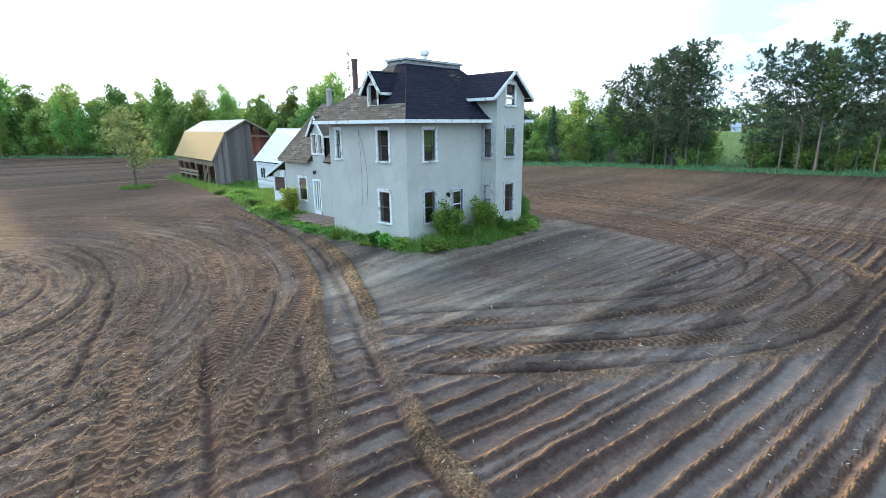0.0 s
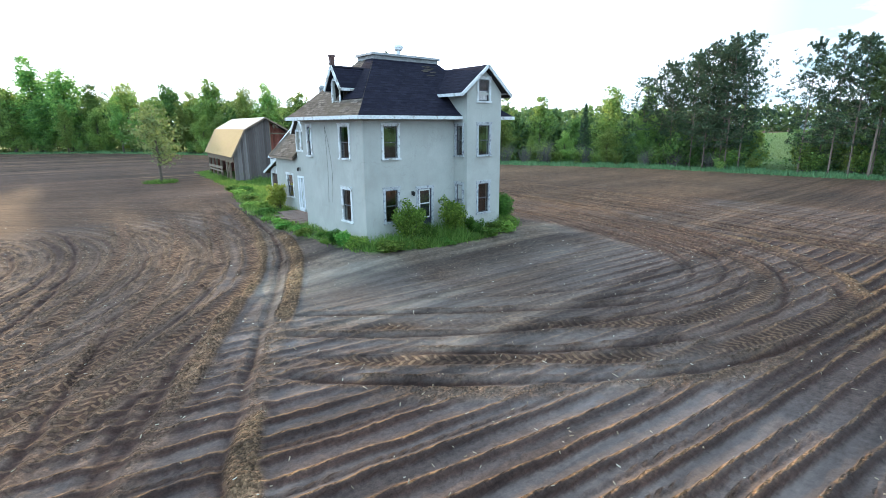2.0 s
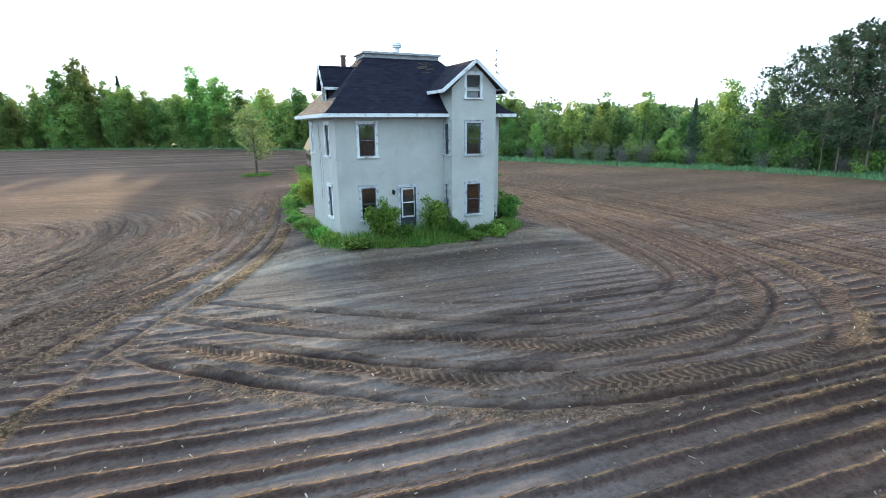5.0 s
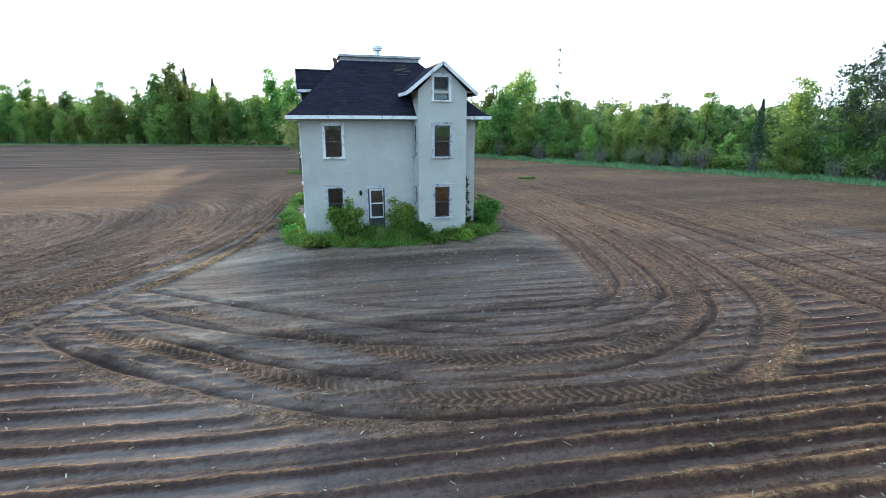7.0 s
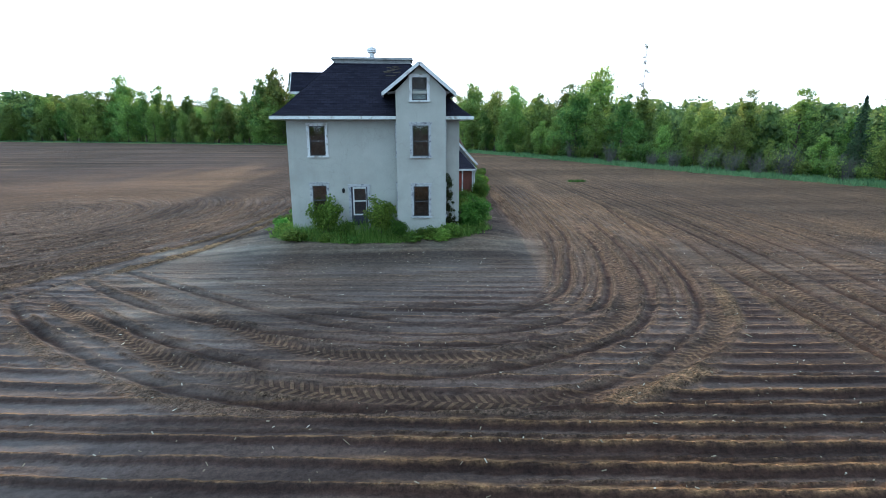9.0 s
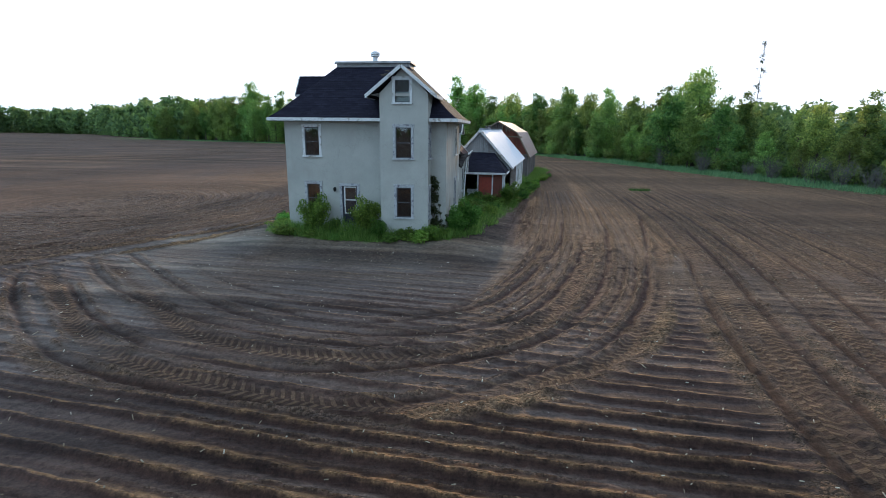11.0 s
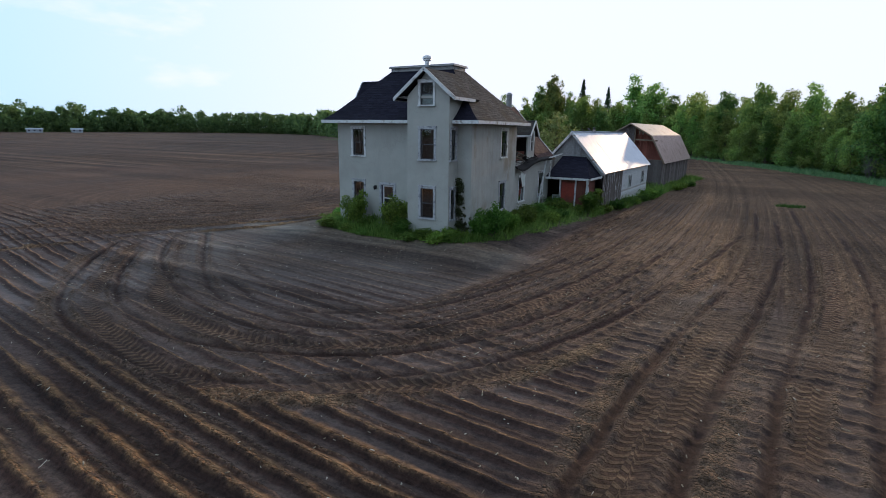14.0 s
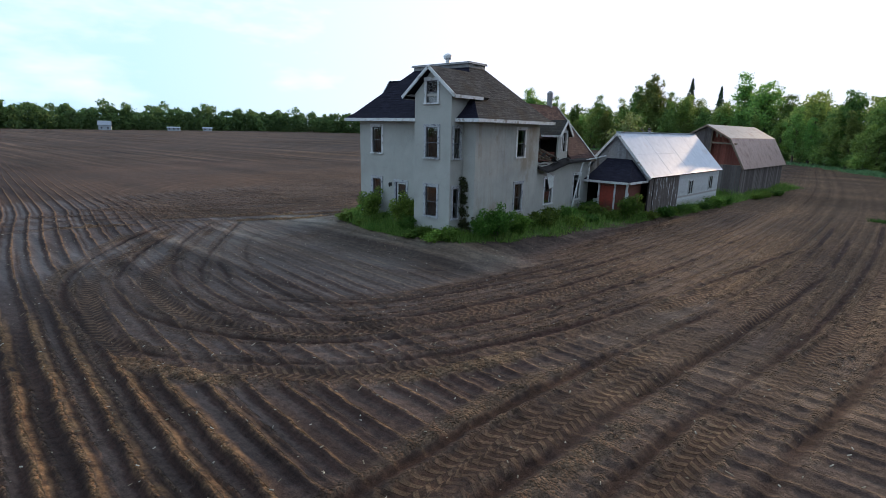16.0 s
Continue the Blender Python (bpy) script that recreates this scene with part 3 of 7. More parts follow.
def part(name, shape, mats, parent=None, label="", smooth=False, kind=""):
    ob = new(name, shape.mesh(name, mats, smooth))
    if kind:
        ob["kind"] = kind
    if parent:
        ob.parent = parent
        ob.matrix_parent_inverse = Matrix.Translation(-Vector(ROOT.get(parent.name, (0, 0, 0))))
    if label:
        ob["label"] = label
    return ob


ROOT = {}


def thing(name, at, label, category, group="", kind=""):
    """An Empty at the base of a thing, whose parts are given in world places."""
    e = new(name)
    e.location = at
    ROOT[e.name] = at
    return tagged(e, label, category, group, kind)


def fast_mesh(name, verts, quads, mat):
    me = bpy.data.meshes.new(name)
    verts, quads = np.asarray(verts, np.float32), np.asarray(quads, np.int32)
    k = quads.shape[1]
    me.vertices.add(len(verts))
    me.vertices.foreach_set("co", verts.ravel())
    me.loops.add(quads.size)
    me.loops.foreach_set("vertex_index", quads.ravel())
    me.polygons.add(len(quads))
    me.polygons.foreach_set("loop_start", np.arange(0, quads.size, k, dtype=np.int32))
    me.polygons.foreach_set("loop_total", np.full(len(quads), k, np.int32))
    me.materials.append(mat)
    me.update(calc_edges=True)
    return me


def smooth01(t):
    t = np.clip(t, 0, 1)
    return t * t * (3 - 2 * t)


RNG = np.random.default_rng(7)
LATTICE = RNG.random((257, 257))


def vnoise(x, y, size, shift=0.0):
    """Smooth value noise, 0 to 1."""
    u, v = np.asarray(x) / size + 31.7 + shift, np.asarray(y) / size + 17.3 + shift * 1.7
    i, j = np.floor(u).astype(int), np.floor(v).astype(int)
    a, b = smooth01(u - i), smooth01(v - j)
    g = lambda p, q: LATTICE[p % 256, q % 256]
    return (g(i, j) * (1 - a) + g(i + 1, j) * a) * (1 - b) + (g(i, j + 1) * (1 - a) + g(i + 1, j + 1) * a) * b


# ---- ground ----
YARD_Y = [15.7, 16.3, 17.0, 20.0, 24.0, 31.0, 38.0, 45.0, 53.0, 60.0, 68.5]
YARD_W = [18.5, 15.6, 14.9, 14.75, 14.7, 15.2, 17.0, 19.3, 20.2, 21.0, 22.0]
YARD_E = [21.0, 24.4, 25.2, 25.7, 26.4, 27.5, 28.6, 29.6, 30.4, 31.4, 32.4]


def yard(x, y):
    """How far a place lies inside the grassy yard round the buildings, in metres; negative outside."""
    return np.minimum(np.minimum(x - np.interp(y, YARD_Y, YARD_W), np.interp(y, YARD_Y, YARD_E) - x), np.minimum(y - 15.7, 68.5 - y))


EDGE = [(84, -40), (79, -5), (74.5, 14), (73, 28), (70, 38), (65.5, 46), (60.5, 56), (55.5, 70), (50, 85), (43, 101), (34, 119), (21, 139), (2, 152), (-20, 163), (-45, 174), (-70, 184), (-100, 196), (-135, 208)]


def along(line, step):
    """Points on a line at even steps, with the way to its right-hand side."""
    p = np.array(line, float)
    d = np.r_[0, np.cumsum(np.hypot(*np.diff(p, axis=0).T))]
    s = np.arange(0, d[-1], step)
    q = np.stack([np.interp(s, d, p[:, 0]), np.interp(s, d, p[:, 1])], 1)
    t = np.gradient(q, axis=0)
    t /= np.hypot(t[:, 0], t[:, 1])[:, None]
    return q, np.stack([t[:, 1], -t[:, 0]], 1)


def rounded(line, rounds=3):
    """A line with its corners cut off again and again."""
    p = np.array(line, float)
    for _ in range(rounds):
        q = np.empty((2 * len(p) - 2, 2))
        q[0::2], q[1::2] = 0.75 * p[:-1] + 0.25 * p[1:], 0.25 * p[:-1] + 0.75 * p[1:]
        p = np.vstack([p[:1], q, p[-1:]])
    return p


def swell(x, y):
    """The lie of the land: the rise under the house, and broad soft waves."""
    dx, dy = np.maximum(np.maximum(15.9 - x, x - 24.2), 0), np.maximum(np.maximum(17.4 - y, y - 38.0), 0)
    d = np.hypot(dx, dy * np.where(y > 38, 0.45, 1))
    far = np.hypot(x - 20, y - 20)
    return 0.08 + 0.53 * smooth01(1 - d / 4.6) + 0.05 * (vnoise(x, y, 6.0) - 0.5) + 1.2 * smooth01((far - 120) / 500) * (vnoise(x, y, 160.0, 3) - 0.5)


RUTS = []


def rut(kind, strength, *line):
    """One line pressed or thrown up by a wheel or a tine: a groove, a tyre's tread or a berm of loose soil."""
    RUTS.append((kind, strength, rounded(line)))


# the sweep round the house, from the west by the south to the north-east
rut("groove", 1.25, (7.6, 10.6), (9.6, 8.2), (13.6, 4.8), (16.9, 2.9), (20.2, 2.2), (23.5, 2.2), (25.6, 2.75), (27.6, 4.0), (29.8, 6.1), (31.2, 8.7), (32.7, 13.2), (34.6, 21.4), (36.1, 30.1))
rut("tread", 1.1, (6.4, 12.2), (8.7, 10.3), (13.1, 6.8), (15.4, 4.8), (17.4, 3.6), (20.3, 2.75), (23.1, 2.2), (25.7, 2.35), (28.6, 4.3), (30.3, 5.8), (31.5, 8.3), (33.0, 12.8), (34.9, 20.0))
rut("berm", 1.2, (23.6, 1.75), (25.0, 1.9), (26.9, 2.65), (28.4, 3.5), (29.5, 4.4), (30.8, 5.9), (31.9, 8.2), (32.9, 11.4))
rut("berm", 0.6, (9.0, 7.9), (11.8, 5.7), (14.6, 3.7), (17.0, 2.5), (20.0, 1.75))
rut("groove", 1.0, (10.6, 9.4), (13.0, 7.3), (15.2, 5.7), (17.3, 4.5), (19.2, 3.9), (21.1, 3.5), (23.2, 3.65), (25.1, 4.2), (27.1, 5.3), (28.3, 6.4), (29.2, 7.9), (30.6, 11.6), (31.6, 15.6), (32.9, 24.0))
rut("tread", 0.95, (7.8, 13.6), (11.4, 11.0), (14.7, 8.3), (17.2, 6.1), (18.5, 5.15), (20.6, 4.5), (23.2, 4.3), (25.6, 5.0), (27.1, 6.1), (27.9, 7.0), (29.2, 9.8), (30.9, 16.5), (31.8, 24.0))
rut("groove", 0.8, (8.6, 12.6), (12.0, 9.4), (15.2, 7.4), (18.2, 6.1), (20.8, 5.35), (23.0, 5.1), (24.9, 5.5), (26.6, 6.2))
rut("groove", 0.85, (9.6, 13.6), (15.6, 8.9), (18.9, 6.8), (20.9, 6.0), (23.9, 5.8), (26.4, 6.8), (27.8, 8.1), (28.7, 9.9), (30.3, 15.3), (31.3, 22.0))
rut("groove", 0.9, (17.0, 8.4), (21.9, 6.6), (23.8, 6.8), (25.9, 8.2), (26.9, 9.6), (27.8, 11.8), (29.8, 18.1), (30.5, 26.0))
rut("groove", 0.7, (22.8, 7.2), (25.0, 7.7), (26.4, 9.7), (27.1, 11.5), (28.8, 16.9), (29.6, 24.0))
rut("groove", 0.6, (13.4, 12.4), (17.4, 9.3), (21.0, 8.1), (23.6, 8.0), (25.0, 9.2))
rut("groove", 0.6, (14.5, 13.6), (17.2, 12.7), (20.6, 12.4), (24.2, 12.5), (26.8, 14.2))
# up and down beside the house to the east
rut("groove", 1.2, (32.4, -8.0), (32.6, -2.0), (32.9, 3.1), (33.2, 6.4), (33.8, 10.4), (34.8, 14.8), (35.6, 19.0), (36.6, 26.0), (36.9, 40.0))
rut("tread", 1.0, (32.9, -8.0), (33.1, -2.0), (33.4, 3.0), (33.8, 6.4), (34.4, 10.2), (35.2, 14.6), (36.2, 21.0), (36.8, 32.0))
rut("tread", 1.2, (33.5, -8.0), (33.6, -2.0), (33.9, 2.6), (34.3, 6.4), (35.0, 10.2), (35.8, 14.6), (36.9, 22.0), (37.4, 34.0))
rut("groove", 1.1, (34.0, -8.0), (34.1, -2.0), (34.3, 2.7), (34.8, 6.8), (35.5, 11.1), (36.3, 15.9), (37.5, 24.0), (37.9, 36.0))
rut("berm", 0.7, (32.0, -6.0), (32.2, -1.0), (32.5, 3.4), (32.9, 7.0), (33.4, 10.6))
rut("berm", 0.7, (34.6, -6.0), (34.7, -1.0), (34.8, 3.0), (35.3, 7.0), (36.0, 11.4))
rut("groove", 1.1, (34.9, -8.0), (35.3, 0.0), (35.8, 5.3), (36.3, 9.1), (37.2, 13.4), (38.1, 19.6), (39.0, 30.0), (39.4, 44.0))
rut("tread", 1.2, (35.4, -8.0), (35.8, 0.0), (36.3, 5.6), (37.0, 9.8), (37.7, 12.8), (38.7, 18.6), (39.7, 30.0))
rut("groove", 1.0, (36.6, -8.0), (37.0, 1.0), (37.5, 6.5), (38.2, 10.0), (38.9, 13.0), (40.0, 20.0), (40.8, 32.0))
rut("tread", 0.9, (38.6, -6.0), (39.2, 2.0), (40.2, 10.0), (41.6, 19.0), (42.6, 32.0))
rut("groove", 0.9, (39.4, -6.0), (40.0, 2.0), (41.0, 10.0), (42.4, 19.0), (43.4, 32.0))
rut("groove", 0.8, (41.4, -4.0), (42.2, 5.0), (43.4, 14.0), (44.8, 28.0))
# in and out beside the house to the west
rut("groove", 0.95, (4.9, -3.0), (5.1, 1.6), (5.6, 4.6), (6.4, 7.2), (7.3, 9.0), (9.1, 12.4), (11.4, 16.7), (13.5, 21.4), (14.5, 27.0), (15.6, 36.0))
rut("berm", 1.4, (5.3, -3.0), (5.5, 1.6), (6.0, 4.8), (6.75, 7.2), (7.65, 8.9), (9.35, 11.9), (11.5, 15.6), (13.6, 19.8), (14.4, 24.5))
rut("berm", 1.3, (3.1, -2.0), (3.5, 2.6), (4.4, 6.0), (5.6, 8.6), (6.8, 10.8), (8.6, 14.0), (10.8, 17.4), (12.7, 21.6), (14.2, 27.9), (15.6, 38.0))
rut("groove", 0.7, (2.6, -2.0), (3.0, 2.6), (4.0, 6.3), (5.2, 8.7), (6.2, 10.6), (7.4, 13.0), (9.4, 16.2))
rut("groove", 0.6, (2.0, -1.0), (3.0, 4.0), (4.4, 7.5), (5.0, 8.9), (5.6, 10.5), (6.4, 12.2))
rut("tread", 1.2, (1.0, 3.4), (2.2, 6.4), (3.4, 8.6), (4.2, 9.9), (5.4, 11.7), (7.8, 14.2), (9.9, 16.5), (11.6, 19.6), (13.9, 27.4), (15.4, 37.7))
rut("tread", 1.1, (-0.6, 7.0), (1.2, 8.8), (2.8, 10.4), (4.1, 11.9), (5.7, 13.9), (7.4, 15.9), (9.2, 18.2), (11.0, 22.2), (13.2, 30.7), (14.8, 40.0))
rut("groove", 0.8, (1.6, 4.6), (3.3, 8.8), (4.0, 10.3), (4.6, 12.0), (5.5, 14.4), (6.6, 17.6))
rut("tread", 1.0, (4.8, 12.2), (6.1, 14.8), (7.3, 17.6), (8.9, 21.8), (10.6, 27.4), (11.6, 33.1), (12.2, 41.0))
rut("tread", 1.0, (0.4, 7.4), (2.0, 10.2), (2.9, 12.2), (4.4, 16.6), (5.6, 19.4), (7.0, 23.0), (8.3, 28.5), (8.9, 36.5))
rut("groove", 0.9, (2.2, 13.4), (3.4, 17.0), (4.9, 20.6), (5.9, 25.1), (6.2, 30.8), (4.9, 36.1))
rut("groove", 0.8, (-2.0, 18.6), (1.8, 18.7), (3.8, 20.6), (5.1, 23.9), (5.6, 27.6), (4.9, 32.1), (2.4, 35.6))
rut("groove", 0.8, (-4.0, 20.6), (0.4, 20.6), (3.0, 22.6), (4.0, 26.0), (3.3, 30.0), (0.4, 32.6))

SWEEP = rounded([(8.4, 15.0), (11.8, 12.0), (15.6, 9.0), (18.9, 7.5), (21.9, 6.9), (24.0, 7.2), (25.5, 8.4), (26.6, 10.2), (27.6, 13.0), (28.5, 17.0), (29.3, 24.0), (29.9, 34.0), (30.3, 47.0)])


def to_line(qx, qy, p):
    """Distance to a line, the same signed (positive on its right), and how far along it."""
    best, side, run, s0 = np.full(qx.shape, 99.0), np.zeros(qx.shape), np.zeros(qx.shape), 0.0
    for (ax, ay), (bx, by) in zip(p[:-1], p[1:]):
        ex, ey = bx - ax, by - ay
        ln = math.hypot(ex, ey) or 1e-6
        t = np.clip(((qx - ax) * ex + (qy - ay) * ey) / ln**2, 0, 1)
        d = np.hypot(qx - ax - t * ex, qy - ay - t * ey)
        won = d < best
        best = np.where(won, d, best)
        side = np.where(won, np.sign((qx - ax) * ey - (qy - ay) * ex) * d, side)
        run = np.where(won, s0 + t * ln, run)
        s0 += ln
    return best, side, run, s0


def field_relief(x, y, sx, sy):
    """Terraced rows, ruts and clods: the height to add, and the marks that the soil takes its look from."""
    wob = 0.20 * (vnoise(x, y, 9.0, 9) - 0.5) + 0.07 * (vnoise(x, y, 0.9, 2) - 0.5) + 0.035 * (vnoise(x, y, 0.3, 22) - 0.5)
    ca, sa = math.cos(radians(-6.5)), math.sin(radians(-6.5))
    xc = np.clip(x, 0, 40) - 10
    v = -x * sa + y * ca + 0.055 * xc - 0.0023 * xc * xc + wob

    def terrace(u, pitch=0.61):
        """Rows with a steep raw face, a sharp crest and a long crusted back."""
        row = np.floor(u / pitch)
        k = u / pitch - row
        tall = 0.65 + 0.6 * vnoise(row * 7.7 + x * 0.05, row * 3.1 + 0 * x, 1.0, 31)
        body = np.where(k < 0.24, smooth01(k / 0.24), 1 - (np.maximum(k - 0.24, 0) / 0.76) ** 0.75)
        face = np.exp(-(((k - 0.10) / 0.10) ** 2)) + np.exp(-(((k - 1.03) / 0.06) ** 2))
        crest = np.exp(-(((k - 0.28) / 0.055) ** 2))
        raw = smooth01((vnoise(row * 5.3 + x * 0.16, row * 9.1 + 0 * x, 1.0, 17) - 0.44) / 0.22)
        split = smooth01((vnoise(row * 2.3 + x * 0.11, row * 6.7 + 0 * x, 1.0, 57) - 0.40) / 0.2)
        crest2, face2 = np.exp(-(((k - 0.68) / 0.05) ** 2)) * split, np.exp(-(((k - 0.57) / 0.07) ** 2)) * split
        return (body + 0.22 * crest2 - 0.30 * face2) * tall, (face + 0.8 * face2) * np.clip(tall, 0, 1), crest + 0.8 * crest2, raw

    def bed(u, pitch):
        """Grooves and lips of a pass: each line of its own depth."""
        row = np.floor(u / pitch)
        k = u / pitch - row
        deep = 0.35 + 0.9 * vnoise(row * 6.1, row * 2.7 + y * 0.10, 1.0, 53)
        return np.exp(-(((k - 0.44) / 0.15) ** 2)) * deep, np.exp(-(((k - 0.74) / 0.10) ** 2)) * deep

    ragged = 1.4 * (vnoise(x, y, 2.2, 63) - 0.5)
    d_in, d_side, d_run, d_len = to_line(x, y, SWEEP)
    out = d_side
    ring = smooth01((out + 1.0) / 1.0) * smooth01((5.6 - out) / 0.8) * smooth01(d_run / 4.0) * smooth01((d_len - d_run) / 8.0)
    ring_e = smooth01((x - 24.5 + 0.5 * ragged) / 4.0) * smooth01((y - 4.5 + ragged) / 6.0)
    east = np.maximum(smooth01((x - 33.4 - 0.16 * np.maximum(16 - y, 0) + ragged) / 2.4) * smooth01((y - 12.5) / 5), smooth01((y - 14.5) / 4) * smooth01((x - 26.5) / 2) * (1 - ring))
    west = smooth01((8.6 - x + (y - 10) * 0.36 + ragged) / 3.0) * smooth01((y - 7.0) / 4)
    r = np.hypot(x + 3.0, (y - 27.0) * 0.85)
    west = west * smooth01((40.0 - r) / 14.0)
    bend = x - 2.2 * np.sin((y - 10) / 26.0)
    near = (0.30 + 0.70 * np.maximum(smooth01((10.5 - y + 0.25 * (x - 20)) / 5.0), smooth01((12.5 - x) / 3.0) * smooth01((14.0 - y) / 4.0))) * smooth01((14.6 + 0.12 * np.maximum(x - 30, 0) - y) / 2.0)
    broken = 0.45 + 0.75 * vnoise(x, y, 1.6, 4)
    fan = ring * ring_e
    base = (1 - east) * (1 - 0.45 * west) * (1 - 0.85 * fan)
    fx, fy = smooth01((0.45 - sx) / 0.2), smooth01((0.45 - sy) / 0.2)
    long = fx * smooth01((1.6 - sy) / 0.8)
    body, face, crest, raw = terrace(v)
    amount = base * near * fy * (1 - 0.35 * ring)
    ridge = smooth01((4.5 - y - 0.05 * np.abs(x - 20)) / 3.5) * base * fy
    ridge = ridge * (0.25 + 0.75 * smooth01((x - 20.5 + 0.6 * (y + 2)) / 4.0))
    amount = amount * (1 + 0.6 * ridge) * (1 - 0.66 * smooth01((x - 30.5) / 3.0)) * (1 - 0.30 * smooth01((23.0 - x) / 4.0) * smooth01((x - 11.0) / 4.0))
    row_amount = np.minimum(amount.copy() * (1 + 0.5 * ridge), 1.7)
    up = 0.078 * amount * (0.6 + 0.5 * broken) * (body - 0.4) + 0.024 * crest * amount * broken
    groove, lip = face * amount, crest * amount * (0.35 + 0.9 * vnoise(x, y, 0.35, 41))
    lanes = ((out + wob * 0.7, ring * (0.30 + 0.70 * ring_e) * long, 0.046, 0.47), (bend + wob * 0.5, east * (1 - fan) * long, 0.040, 0.60), (r + wob, west * fx * fy, 0.038, 0.60))
    for u, part_of, deep, pitch in lanes:
        g, p = bed(u, pitch)
        g, p = g * part_of * broken, p * part_of * broken
        up += deep * (0.8 * p - g)
        groove, lip = groove + g, lip + p
    raw = raw * amount
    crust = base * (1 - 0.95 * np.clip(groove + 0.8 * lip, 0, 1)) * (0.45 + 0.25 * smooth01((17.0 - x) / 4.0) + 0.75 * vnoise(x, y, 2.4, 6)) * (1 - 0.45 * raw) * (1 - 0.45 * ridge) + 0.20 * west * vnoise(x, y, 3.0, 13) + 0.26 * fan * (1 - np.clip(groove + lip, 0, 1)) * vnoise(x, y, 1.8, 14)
    # lips go dry and sun-bright, grooves damp and shade-dark, both by colour
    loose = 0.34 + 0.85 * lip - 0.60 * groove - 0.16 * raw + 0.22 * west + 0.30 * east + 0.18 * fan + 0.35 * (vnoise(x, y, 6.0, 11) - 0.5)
    tread, run_at, off_at, thrown = np.zeros_like(x), np.zeros_like(x), np.zeros_like(x), np.zeros_like(x)
    for n, (kind, strength, p) in enumerate(RUTS):
        lo, hi = p.min(0) - 1.0, p.max(0) + 1.0
        idx = np.where((x > lo[0]) & (x < hi[0]) & (y > lo[1]) & (y < hi[1]))
        if not len(idx[0]):
            continue
        qx, qy = x[idx], y[idx]
        _, side, run, s0 = to_line(qx, qy, p)
        ends = smooth01(run / 2.0) * smooth01((s0 - run) / 3.0) * long[idx]
        wear = smooth01((vnoise(qx, qy, 2.6, 8 + n) - 0.22) / 0.30)
        w = side + 0.09 * (vnoise(qx, qy, 0.8, 5 + n) - 0.5) + 0.05 * (vnoise(qx, qy, 0.28, 15) - 0.5)
        rough = vnoise(qx, qy, 0.16, 3) * 0.8 + vnoise(qx, qy, 0.45, 13) * 0.7
        if kind == "groove":
            cut = np.exp(-((w / 0.125) ** 2)) * (0.55 + 0.45 * wear) * strength * ends
            lips = np.exp(-(((np.abs(w) - 0.26) / 0.10) ** 2)) * rough * (0.45 + 0.5 * wear) * strength * ends
            hold = 1 - 0.85 * np.clip(cut + 0.6 * lips, 0, 1)
            up[idx] = up[idx] * hold - 0.062 * cut + 0.052 * lips
            crust[idx] *= 1 - np.clip(0.95 * cut + 0.8 * lips, 0, 1)
            loose[idx] = loose[idx] * hold - 0.30 * cut + 0.52 * lips
            row_amount[idx] *= np.clip(hold, 0, 1)
        elif kind == "tread":
            inside = np.exp(-((w / 0.27) ** 6)) * ends
            berm = np.exp(-(((np.abs(w) - 0.42) / 0.10) ** 2)) * rough * (0.4 + 0.6 * wear) * strength * ends
            hold = 1 - (0.35 + 0.60 * wear) * np.clip(inside, 0, 1)
            up[idx] = up[idx] * hold - 0.036 * wear * inside + 0.045 * berm
            crust[idx] *= 1 - np.clip((0.3 + 0.65 * wear) * inside + 0.7 * berm, 0, 1)
            loose[idx] = loose[idx] * hold + inside * wear * 0.26 + 0.40 * berm
            row_amount[idx] *= np.clip(hold - 0.5 * berm, 0, 1)
            strong = inside * (0.30 + 0.65 * wear) * min(strength, 1.1)
            over = strong > tread[idx]
            tread[idx] = np.where(over, strong, tread[idx])
            run_at[idx] = np.where(inside > 0.02, run + 0.07 * vnoise(qx, qy, 0.7, 6), run_at[idx])
            off_at[idx] = np.where(inside > 0.02, w, off_at[idx])
        else:
            heap = np.exp(-((w / 0.30) ** 4)) * (0.35 + 0.65 * wear) * ends * strength
            hold = 1 - 0.8 * np.clip(heap, 0, 1)
            up[idx] = up[idx] * hold + heap * (0.012 + 0.050 * rough)
            crust[idx] *= 1 - np.clip(heap, 0, 1)
            loose[idx] = loose[idx] * hold + 0.75 * heap
            row_amount[idx] *= hold
            thrown[idx] = np.maximum(thrown[idx], np.clip(heap, 0, 1))
            tread[idx] *= 1 - 0.8 * np.clip(heap, 0, 1)
    apron = smooth01((yard(x, y) + 3.0) / 1.5)
    smooth_pan = smooth01((y - 10.2) / 1.8) * smooth01((27.2 - x) / 4.0) * smooth01((x - 12.6) / 5.0) * smooth01((17.0 - y) / 1.0) * smooth01((2.0 - out) / 3.0)
    crust = np.maximum(crust * (1 - 0.36 * smooth_pan) * (1 - 0.62 * west) * (1 - 0.45 * apron) * (1 - 0.55 * smooth01((x - 29.5) / 3.0) * smooth01((15.0 - y) / 3.0)) * (1 - 0.38 * smooth01((x - 14.5) / 5.0)), smooth_pan * (0.12 + 0.26 * vnoise(x, y, 1.4, 44) + 0.34 * vnoise(x * 0.22, y * 2.0 - x * 0.23, 1.0, 45)))
    clod = vnoise(x, y, 0.22, 1) ** 4 + 0.8 * vnoise(x, y, 0.12, 71) ** 5
    up += ((0.026 + 0.050 * west + 0.036 * np.maximum(east, fan) + 0.04 * apron + 0.05 * thrown) * clod + 0.014 * (vnoise(x, y, 0.55, 7) - 0.5)) * fx * fy
    fade = np.maximum(fx * fy, np.maximum(east, fan) * long)
